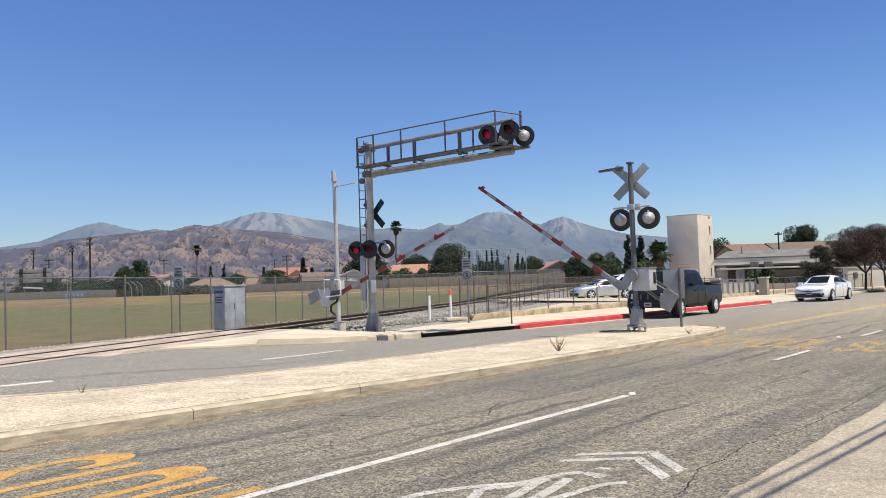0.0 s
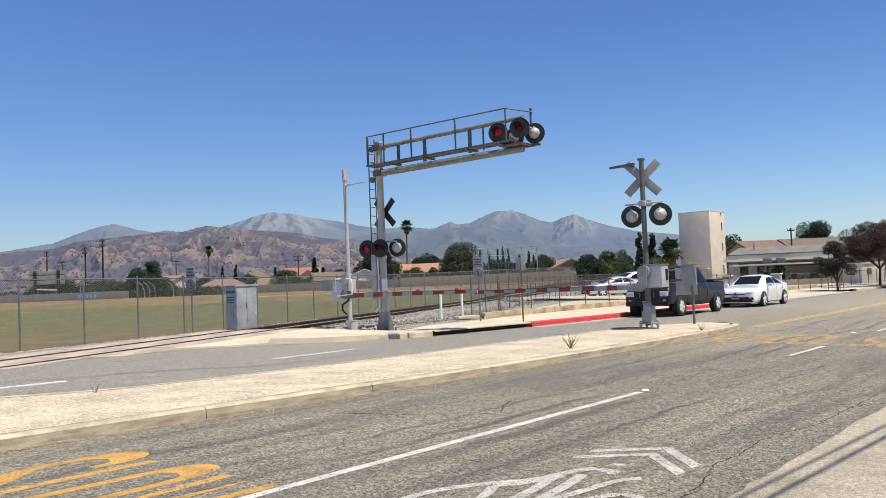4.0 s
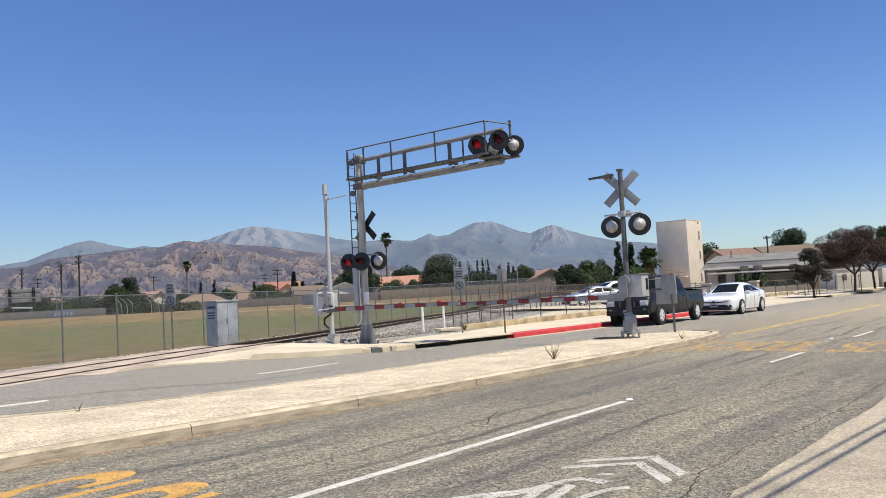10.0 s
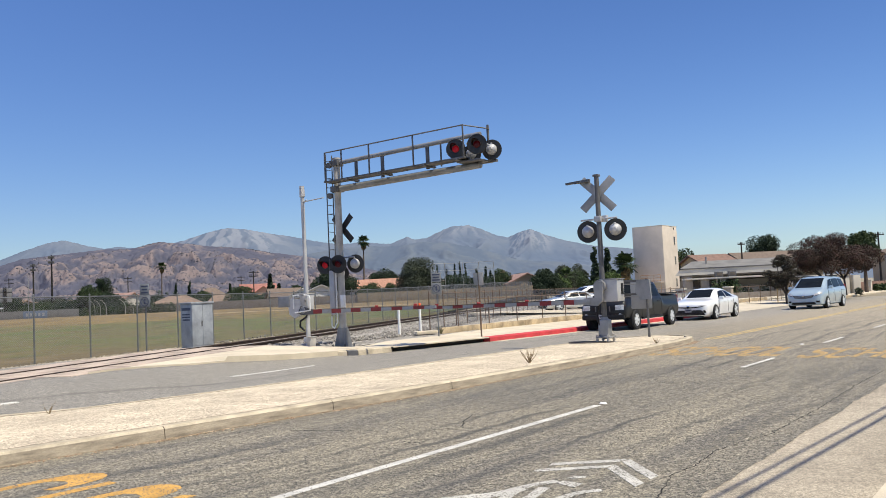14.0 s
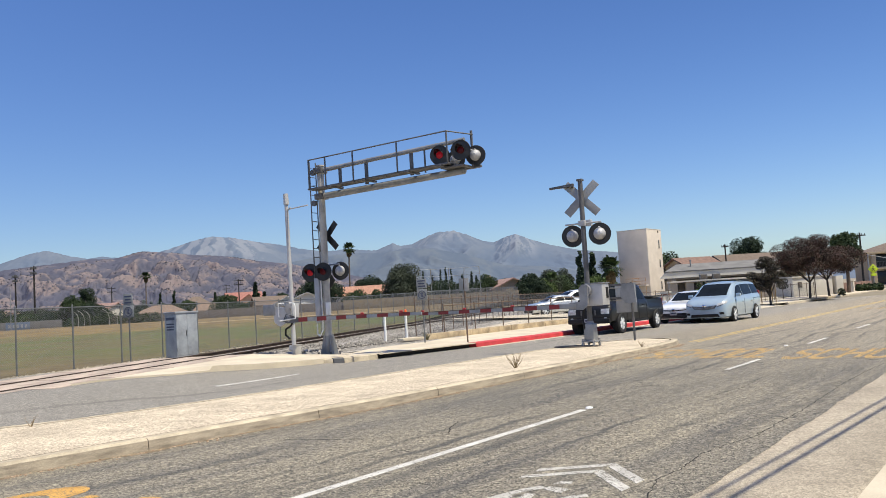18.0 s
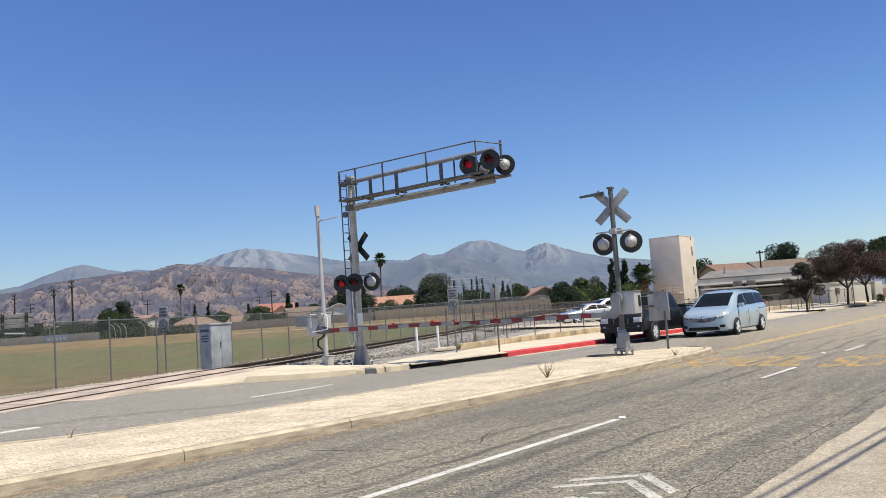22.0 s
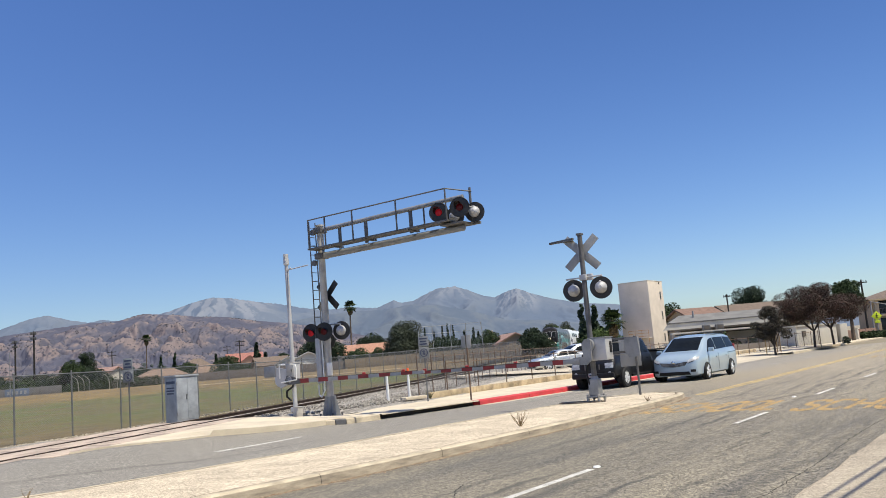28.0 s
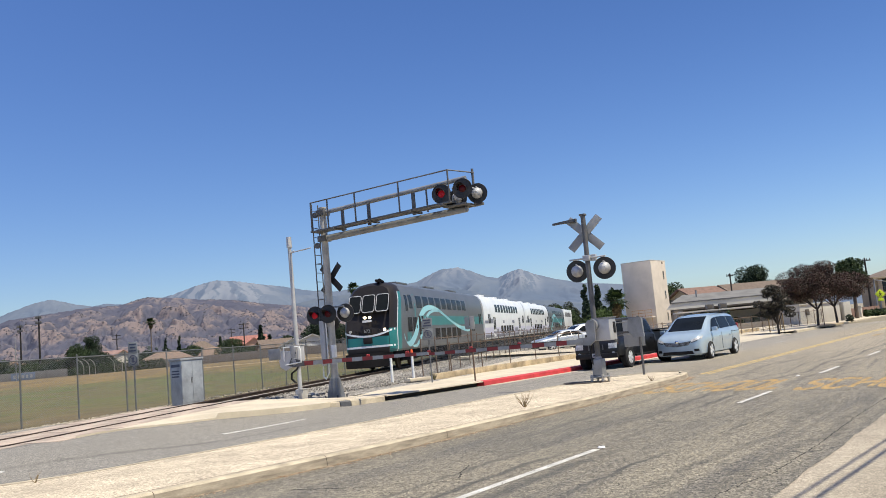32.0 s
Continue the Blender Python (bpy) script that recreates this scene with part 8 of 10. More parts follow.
M["straw"] = mat("dry_straw", (0.22, 0.16, 0.085), 0.9, 0, 0.2)
w0 = rdz(15.0, 9.2, 0.15)
dry_plant(*w0, 0.42, 26, 1, M["straw"])
w0 = rdz(20.6, 8.75, 0.155)
dry_plant(*w0, 0.22, 14, 2, M["straw"])
w0 = rdz(6.35, 12.25, 0.15)
dry_plant(*w0, 0.24, 5, 3, M["straw"])
w0 = rdz(26.0, 19.9, 0.2)
dry_plant(*w0, 0.42, 46, 9, M["weed_leaf"], "shrub", "small dry grey-green weed at the edge of the ballast")


# ---------------------------------------------------------------- hills and mountains
FAR_RIDGE = ((-36, 3.0), (-32, 2.9), (-28.07, 3.57), (-26.83, 4.09), (-25.41, 4.59), (-24.44, 4.74), (-23.31, 4.4), (-22.15, 4.16), (-21.31, 4.28), (-20.29, 4.14), (-18.55, 4.27), (-17.12, 4.64), (-15.86, 5.05), (-14.57, 5.35), (-13.11, 5.19), (-11.82, 4.91), (-10.14, 4.62), (-8.63, 4.26), (-7.11, 4.0), (-5.57, 4.08), (-3.64, 3.88), (-2.45, 4.32), (-1.88, 4.1), (-1.1, 4.18), (0.1, 4.7), (0.7, 4.9), (1.87, 4.92), (2.63, 4.64), (3.77, 4.11), (4.54, 3.95), (5.33, 4.29), (6.04, 4.44), (7.05, 3.99), (8.36, 3.53), (10.23, 3.06), (12.46, 2.77), (15.01, 2.27), (17.14, 1.94), (19.22, 1.44), (27.9, 0.69), (36, 0.5))
NEAR_RIDGE = ((-36, 2.6), (-32, 2.9), (-28.07, 3.23), (-26.84, 3.64), (-24.94, 3.84), (-23.32, 4.01), (-21.98, 4.15), (-20.63, 4.11), (-18.89, 4.54), (-17.13, 4.38), (-15.7, 4.18), (-13.52, 3.99), (-11.68, 3.62), (-9.43, 3.29), (-7.17, 2.73), (-4.12, 2.0), (-0.29, 1.03), (4, 0.5), (10, 0.2))
FOOT_RIDGE = ((-16, 1.6), (-13, 2.6), (-10, 3.3), (-8, 3.62), (-5.2, 3.80), (-3.3, 3.72), (-1.3, 3.95), (0.65, 3.72), (2.6, 3.25), (5.2, 2.35), (8, 2.1), (10, 1.7), (13, 1.5), (17, 0.9), (24, 0.4))


def profile(tab, a):
    if a <= tab[0][0]:
        return tab[0][1]
    for (x0, y0), (x1, y1) in zip(tab, tab[1:]):
        if x0 <= a <= x1:
            return y0 + (y1 - y0) * (a - x0) / (x1 - x0)
    return tab[-1][1]


def lattice(x, y, seed):
    """Smooth gradient noise on arrays, about -0.7 to 0.7."""
    xi, yi = np.floor(x).astype(np.int64), np.floor(y).astype(np.int64)
    xf, yf = x - xi, y - yi

    def corner(dx, dy):
        h = ((xi + dx) * 374761393 + (yi + dy) * 668265263 + seed * 974634777) & 0xFFFFFFFF
        h = ((h ^ (h >> 13)) * 1274126177) & 0xFFFFFFFF
        h = h ^ (h >> 16)
        a = (h & 0xFFFF) / 65536.0 * 2 * math.pi
        return np.cos(a) * (xf - dx) + np.sin(a) * (yf - dy)

    u, v = xf ** 3 * (xf * (xf * 6 - 15) + 10), yf ** 3 * (yf * (yf * 6 - 15) + 10)
    top = corner(0, 0) * (1 - u) + corner(1, 0) * u
    low = corner(0, 1) * (1 - u) + corner(1, 1) * u
    return top * (1 - v) + low * v


def fractal(x, y, seed, octaves=5, gain=0.5):
    out, amp = 0.0, 1.0
    for k in range(octaves):
        out = out + amp * lattice(x * 2.03 ** k, y * 2.03 ** k, seed + k)
        amp *= gain
    return out


def step_between(v, lo, hi):
    t = np.clip((v - lo) / (hi - lo), 0, 1)
    return t * t * (3 - 2 * t)


def hill_mat(name, cols, scale, bare, grain=0.35, dots=None):
    """Scrub, stony ground and dry grass by where the slope is a gully or a spur; bare rock slides on top. Distance haze
    is part of the colours given.
    """
    m = bpy.data.materials.new(name)
    m.use_nodes = True
    nt = m.node_tree
    bs = nt.nodes["Principled BSDF"]
    bs.inputs["Roughness"].default_value = 1.0
    bs.inputs["Specular IOR Level"].default_value = 0.0
    tc = nt.nodes.new("ShaderNodeTexCoord")
    lay = nt.nodes.new("ShaderNodeMapping")
    lay.inputs["Scale"].default_value = (1, 0.5, 1)
    nt.links.new(tc.outputs["Object"], lay.inputs[0])

    def noise_at(sc, detail):
        nz = nt.nodes.new("ShaderNodeTexNoise")
        nz.inputs["Scale"].default_value = sc
        nz.inputs["Detail"].default_value = detail
        nz.inputs["Roughness"].default_value = 0.65
        nt.links.new(lay.outputs[0], nz.inputs[0])
        return nz.outputs[0]

    def field_of(nm):
        at_ = nt.nodes.new("ShaderNodeAttribute")
        at_.attribute_name = nm
        return at_.outputs["Fac"]

    def blend(fac, a, b):
        mx = nt.nodes.new("ShaderNodeMix")
        mx.data_type = "RGBA"
        nt.links.new(fac, mx.inputs[0])
        nt.links.new(a, mx.inputs[6])
        if isinstance(b, tuple):
            mx.inputs[7].default_value = (*b, 1)
        else:
            nt.links.new(b, mx.inputs[7])
        return mx.outputs[2]

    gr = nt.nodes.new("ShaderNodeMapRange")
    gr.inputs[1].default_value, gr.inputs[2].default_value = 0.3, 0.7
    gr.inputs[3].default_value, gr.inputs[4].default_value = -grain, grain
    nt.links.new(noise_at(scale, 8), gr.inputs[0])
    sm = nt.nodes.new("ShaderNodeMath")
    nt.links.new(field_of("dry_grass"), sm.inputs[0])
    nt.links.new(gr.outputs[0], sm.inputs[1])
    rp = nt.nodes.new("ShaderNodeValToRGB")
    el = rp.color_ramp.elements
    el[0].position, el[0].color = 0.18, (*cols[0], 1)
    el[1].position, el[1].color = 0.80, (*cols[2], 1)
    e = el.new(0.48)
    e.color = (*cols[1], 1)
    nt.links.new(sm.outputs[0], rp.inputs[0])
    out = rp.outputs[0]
    if dots:
        vo = nt.nodes.new("ShaderNodeTexVoronoi")
        vo.inputs["Scale"].default_value = dots[0]
        nt.links.new(lay.outputs[0], vo.inputs[0])
        mr = nt.nodes.new("ShaderNodeMapRange")
        mr.inputs[1].default_value, mr.inputs[2].default_value, mr.inputs[3].default_value, mr.inputs[4].default_value = 0.22, 0.48, 0.9, 0
        nt.links.new(vo.outputs["Distance"], mr.inputs[0])
        g = nt.nodes.new("ShaderNodeMapRange")
        g.inputs[1].default_value, g.inputs[2].default_value = 0.40, 0.60
        nt.links.new(noise_at(dots[0] * 0.22, 3), g.inputs[0])
        mu = nt.nodes.new("ShaderNodeMath")
        mu.operation = "MULTIPLY"
        nt.links.new(mr.outputs[0], mu.inputs[0])
        nt.links.new(g.outputs[0], mu.inputs[1])
        out = blend(mu.outputs[0], out, dots[1])
    out = blend(field_of("bare_rock"), out, bare)
    nt.links.new(out, bs.inputs["Base Color"])
    return m


def hills(name, tab, r_crest, r_foot, a0, a1, na, nr, material, label, seed, rounded_spurs, height, width, slides=()):
    """A range whose crest follows a profile of heights in degrees over the bearing; spurs and gullies run down to the foot.

    slides: (bearing, half width in degrees, lowest share of the crest's height, strength) of bare rock."""
    ang = np.linspace(a0, a1, na + 1)
    crest = np.array([math.tan(radians(profile(tab, a))) * r_crest for a in ang])
    f = np.linspace(0, 1, nr + 1)[:, None]
    r = r_foot + (r_crest - r_foot) * f + 0 * ang[None, :]
    rad = np.radians(ang)[None, :]
    x, y = r * np.sin(rad), r * np.cos(rad)
    u, v = rad * (r_foot + r_crest) / 2 + 0 * r, r
    bend = width * 0.55
    uu = u + bend * fractal(u / (width * 1.6), v / (width * 1.6), seed, 3)
    vv = v + bend * fractal(u / (width * 1.6) + 9.3, v / (width * 1.6) + 4.1, seed + 5, 3)
    spur, amp, w = 0.0, 1.0, width
    for k in range(6):
        n = np.abs(lattice(uu / w + 3.7 * k, vv / (w * (1.5 if k < 2 else 1.3)) + 1.3 * k, seed + 11 + k))
        spur = spur + amp * ((n if rounded_spurs else 0.5 - n) - 0.2)
        if k == 0:
            first = n
        amp *= 0.42
        w *= 0.47
    broad = fractal(u / (width * 3), v / (width * 3), seed + 40, 3)
    env = np.sin(math.pi * np.clip(f, 0, 1)) ** 0.9
    z = crest[None, :] * (f ** 0.95 + env * (height * spur + height * 0.55 * broad))
    cap = crest[None, :] * r / r_crest * (0.90 + 0.10 * f)
    z = np.where(z > cap, cap - 0.15 * (cap - z), z)
    z = np.minimum(z, cap + 0.004 * crest[None, :])
    z[-1] = crest * (1 + 0.012 * fractal(ang * 3.1, ang * 0, seed + 60, 4))
    z = np.maximum(z, -2)
    share = z / crest[None, :]
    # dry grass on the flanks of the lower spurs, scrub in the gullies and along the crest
    # gullies are coloured darker than spurs, which also draws the relief in tone
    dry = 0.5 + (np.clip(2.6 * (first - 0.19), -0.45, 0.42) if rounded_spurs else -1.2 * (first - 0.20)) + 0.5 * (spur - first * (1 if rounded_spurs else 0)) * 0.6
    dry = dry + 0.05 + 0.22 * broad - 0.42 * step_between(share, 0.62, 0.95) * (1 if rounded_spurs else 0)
    bare = np.zeros_like(z)
    wander = fractal(u / (width * 0.5), v / (width * 0.5), seed + 70, 4)
    for b0, half, low, strong in slides:
        near = 1 - step_between(np.abs(ang[None, :] - b0) / half, 0.45, 1.0)
        down = (1.06 - share) / (1.06 - low)
        fan = (ang[None, :] - b0) / half / (down + 0.35)
        chute = fractal(fan * 4.2 + 0.55 * wander, down * 1.1 + b0, seed + 80, 5, 0.65)
        bare = np.maximum(bare, strong * near * step_between(share, low, low + 0.3) * step_between(chute + 0.10 * (1 - down) + 0.05, 0.0, 0.14))
    back = np.stack([x[-1] * 1.05, y[-1] * 1.05, z[-1] * 0.5], -1)
    pts = np.concatenate([np.stack([x, y, z], -1).reshape(-1, 3), back])
    k = na + 1
    i, j = np.meshgrid(np.arange(na), np.arange(nr + 1))
    q = (j * k + i).reshape(-1)
    faces = np.stack([q, q + 1, q + 1 + k, q + k], -1)
    me = bpy.data.meshes.new(name)
    me.from_pydata(pts.tolist(), [], faces.tolist())
    me.update()
    me.polygons.foreach_set("use_smooth", np.ones(len(me.polygons), bool))
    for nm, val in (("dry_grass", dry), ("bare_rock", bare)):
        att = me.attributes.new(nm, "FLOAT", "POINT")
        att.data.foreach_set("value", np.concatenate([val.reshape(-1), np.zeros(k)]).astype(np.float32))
    ob = part(name, me, material, None, label)
    return tagged(ob, label, kind="structure"), dry, share


# distance haze is mixed into the base colours of all three ranges
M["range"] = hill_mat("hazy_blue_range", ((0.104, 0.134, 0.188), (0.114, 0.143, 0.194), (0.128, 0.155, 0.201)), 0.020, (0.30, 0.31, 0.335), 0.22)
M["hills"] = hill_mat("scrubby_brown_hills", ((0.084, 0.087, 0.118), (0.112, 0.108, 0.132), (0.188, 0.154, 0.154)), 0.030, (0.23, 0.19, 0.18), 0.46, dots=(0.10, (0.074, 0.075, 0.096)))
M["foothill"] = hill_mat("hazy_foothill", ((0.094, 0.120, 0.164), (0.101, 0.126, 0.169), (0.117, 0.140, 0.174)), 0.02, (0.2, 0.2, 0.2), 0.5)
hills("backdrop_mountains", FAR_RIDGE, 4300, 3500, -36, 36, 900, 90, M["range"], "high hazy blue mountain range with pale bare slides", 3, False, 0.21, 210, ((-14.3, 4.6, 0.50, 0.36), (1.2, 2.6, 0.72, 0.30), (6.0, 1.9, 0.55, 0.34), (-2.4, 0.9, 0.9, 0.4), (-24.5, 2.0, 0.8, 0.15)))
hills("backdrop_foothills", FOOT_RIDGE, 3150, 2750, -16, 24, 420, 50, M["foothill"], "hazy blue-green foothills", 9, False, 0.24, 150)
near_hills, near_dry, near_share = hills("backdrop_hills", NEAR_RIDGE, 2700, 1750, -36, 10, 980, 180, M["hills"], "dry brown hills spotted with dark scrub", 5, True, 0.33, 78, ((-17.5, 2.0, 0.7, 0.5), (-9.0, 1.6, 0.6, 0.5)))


def scrub(name, host, weight, count, size, material, label, category, seed):
    """Low domed bushes and small trees scattered over a slope, thicker where the weight is."""
    rng = np.random.default_rng(seed)
    k = weight.size
    co = np.empty(len(host.data.vertices) * 3)
    host.data.vertices.foreach_get("co", co)
    co = co.reshape(-1, 3)[:k]
    w = weight.reshape(-1).clip(0)
    pick = co[rng.choice(k, count, p=w / w.sum())] + np.concatenate([rng.uniform(-3, 3, (count, 2)), np.zeros((count, 1))], 1)
    r = size * (0.5 + rng.random(count) ** 2 * 1.1)
    rings = []
    for share, z in ((0.95, -0.6), (1.0, 0.35), (0.62, 0.9)):
        a = np.arange(6)[None, :] * math.pi / 3 + rng.random((count, 1))
        q = r[:, None] * share * rng.uniform(0.75, 1.25, (count, 6))
        rings.append(np.stack([pick[:, :1] + q * np.cos(a), pick[:, 1:2] + q * np.sin(a), pick[:, 2:] + r[:, None] * z * rng.uniform(0.85, 1.15, (count, 6))], -1))
    cap = (pick + np.array([0, 0, 1.1]) * r[:, None])[:, None]
    vs = np.concatenate(rings + [cap], 1)
    one = []
    for j in range(6):
        jj = (j + 1) % 6
        one += [(j, jj, 6 + jj), (j, 6 + jj, 6 + j), (6 + j, 6 + jj, 12 + jj), (6 + j, 12 + jj, 12 + j), (12 + j, 12 + jj, 18)]
    fs = (np.array(one)[None] + (np.arange(count) * 19)[:, None, None]).reshape(-1, 3)
    me = bpy.data.meshes.new(name)
    me.from_pydata(vs.reshape(-1, 3).tolist(), [], fs.tolist())
    me.update()
    me.polygons.foreach_set("use_smooth", np.ones(len(me.polygons), bool))
    tagged(part(name, me, material), label, category, kind="stuff")


# bush and tree tones are greyed towards the same haze
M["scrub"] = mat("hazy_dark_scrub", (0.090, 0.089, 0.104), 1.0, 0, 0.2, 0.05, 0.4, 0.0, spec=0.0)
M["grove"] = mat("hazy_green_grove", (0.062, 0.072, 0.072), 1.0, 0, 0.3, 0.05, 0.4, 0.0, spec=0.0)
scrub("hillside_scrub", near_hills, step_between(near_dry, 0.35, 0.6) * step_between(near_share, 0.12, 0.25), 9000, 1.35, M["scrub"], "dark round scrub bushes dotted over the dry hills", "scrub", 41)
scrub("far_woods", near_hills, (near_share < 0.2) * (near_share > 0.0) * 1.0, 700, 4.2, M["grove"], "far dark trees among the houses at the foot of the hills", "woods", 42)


# ---------------------------------------------------------------- buildings
M["stucco"] = mat("beige_stucco", (0.58, 0.51, 0.43), 0.9, 0, 0.05, 5, 40, 0.2)
M["stucco_pale"] = mat("pale_stucco", (0.50, 0.47, 0.41), 0.9, 0, 0.06, 5, 40, 0.2)
M["stucco_tan"] = mat("tan_stucco", (0.42, 0.33, 0.22), 0.9, 0, 0.06, 5, 40, 0.2)
M["stucco_peach"] = mat("peach_stucco", (0.52, 0.33, 0.24), 0.9, 0, 0.06, 5, 40, 0.2)
M["stucco_white"] = mat("white_stucco", (0.66, 0.65, 0.62), 0.9, 0, 0.06, 5, 40, 0.2)
M["roof_red"] = mat("red_tile_roof", (0.30, 0.13, 0.10), 0.85, 0, 0.15, 12, 12, 0.4, streak=(4, 1, 1))
M["roof_orange"] = mat("orange_tile_roof", (0.36, 0.19, 0.125), 0.85, 0, 0.15, 12, 12, 0.4, streak=(4, 1, 1))
M["roof_tan"] = mat("tan_shingle_roof", (0.25, 0.175, 0.125), 0.9, 0, 0.15, 12, 12, 0.4, streak=(4, 1, 1))
M["roof_pink"] = mat("faded_pink_roof", (0.30, 0.19, 0.155), 0.9, 0, 0.15, 12, 12, 0.4, streak=(4, 1, 1))
M["roof_pale"] = mat("pale_grey_roof", (0.33, 0.325, 0.31), 0.9, 0, 0.12, 12, 12, 0.4)
M["roof_brown"] = mat("brown_shingle_roof", (0.16, 0.12, 0.09), 0.9, 0, 0.15, 12, 12, 0.4, streak=(4, 1, 1))
M["stucco_hall"] = mat("dull_tan_stucco", (0.30, 0.26, 0.21), 0.9, 0, 0.08, 5, 40, 0.2)
M["roof_grey"] = mat("grey_flat_roof", (0.17, 0.165, 0.155), 0.9, 0, 0.12, 8, 20, 0.3)
M["window"] = mat("house_window", (0.03, 0.035, 0.04), 0.15, 0, 0.1, spec=0.3)
M["wood_dark"] = mat("dark_pole_wood", (0.016, 0.0135, 0.012), 0.9, 0, 0.2, 20, 40, 0.3)
# dark vents and doors; as colour, also shade under eaves and in doorways
M["shadowed"] = mat("dark_trim_and_shade", (0.10, 0.085, 0.07), 0.9, 0, 0.15)
M["wall_tan"] = mat("tan_fence_boards", (0.245, 0.195, 0.13), 0.9, 0, 0.14, 6, 30, 0.3)
M["wall_grey"] = mat("grey_block_wall", (0.165, 0.158, 0.15), 0.9, 0, 0.12, 6, 30, 0.3)
M["brick_red"] = mat("dull_red_brick", (0.16, 0.085, 0.065), 0.9, 0, 0.2, 20, 30, 0.4)
M["roof_hip"] = mat("brown_tile_roof", (0.20, 0.125, 0.095), 0.9, 0, 0.15, 12, 12, 0.4, streak=(4, 1, 1))
M["wall_brown"] = mat("grey_brown_fence", (0.17, 0.145, 0.125), 0.9, 0, 0.12, 6, 30, 0.3)


def ring_frame(x, y, z, w, h, t, depth):
    """One-piece window surround, facing -y."""
    bm = B()
    rows = []
    for ww, hh, yy in ((w, h, y + depth), (w, h, y), (w + 2 * t, h + 2 * t, y), (w + 2 * t, h + 2 * t, y + depth)):
        c = [Vector((x + sx * ww / 2, yy, z + sz * hh / 2)) for sx, sz in ((-1, -1), (1, -1), (1, 1), (-1, 1))]
        rows.append(c + [c[0]])
    strip(bm, rows)
    bmesh.ops.remove_doubles(bm, verts=bm.verts, dist=1e-5)
    bmesh.ops.recalc_face_normals(bm, faces=bm.faces)
    return bm


def drill_tower():
    ob = thing("drill_tower", pose(29.2, 114.5, 0.0, 0, 0, ROAD_TURN), "plain beige three-storey stucco training tower with slit windows", "tower")
    w, d, h = 5.1, 4.3, 9.85
    bm = B()
    box(bm, (0, 0, h / 2), (w, d, h), bevel=0.04)
    part("wall", bm, M["stucco"], ob)
    bm = B()
    box(bm, (0, 0, h + 0.04), (w + 0.05, d + 0.05, 0.10), bevel=0.02)
    part("parapet", bm, M["stucco_pale"], ob)
    for z in (7.9, 5.2, 2.2):
        bm = B()
        box(bm, (w * 0.28, -d / 2 - 0.004, z), (0.32, 0.03, 1.05), bevel=0.005)
        win = part("window", bm, M["window"], ob)
        part("window_frame", ring_frame(w * 0.28, -d / 2 - 0.05, z, 0.32, 1.05, 0.06, 0.06), M["stucco_pale"], win)
    bm = B()
    box(bm, (w * 0.28, -d / 2 - 0.01, 9.6), (0.3, 0.05, 0.3))
    part("vent", bm, M["shadowed"], ob)
    # orange railing of a low landing
    bm = B()
    for z in (2.5, 2.9, 3.3):
        cyl(bm, (-w / 2 - 0.9, -1.9, z), (-w / 2 - 0.9, 0.9, z), 0.03, seg=6)
    for y in (-1.9, -0.95, 0.0, 0.9):
        cyl(bm, (-w / 2 - 0.9, y, 0), (-w / 2 - 0.9, y, 3.3), 0.03, seg=6)
    part("landing_rail", bm, M["orange_rail"], ob)
    bm = B()
    box(bm, (-w / 2 - 0.5, -0.5, 2.3), (0.95, 2.9, 0.12), bevel=0.02)
    part("landing", bm, M["stucco"], ob)


M["orange_rail"] = mat("faded_orange_rail", (0.42, 0.22, 0.08), 0.6, 0, 0.15)
drill_tower()


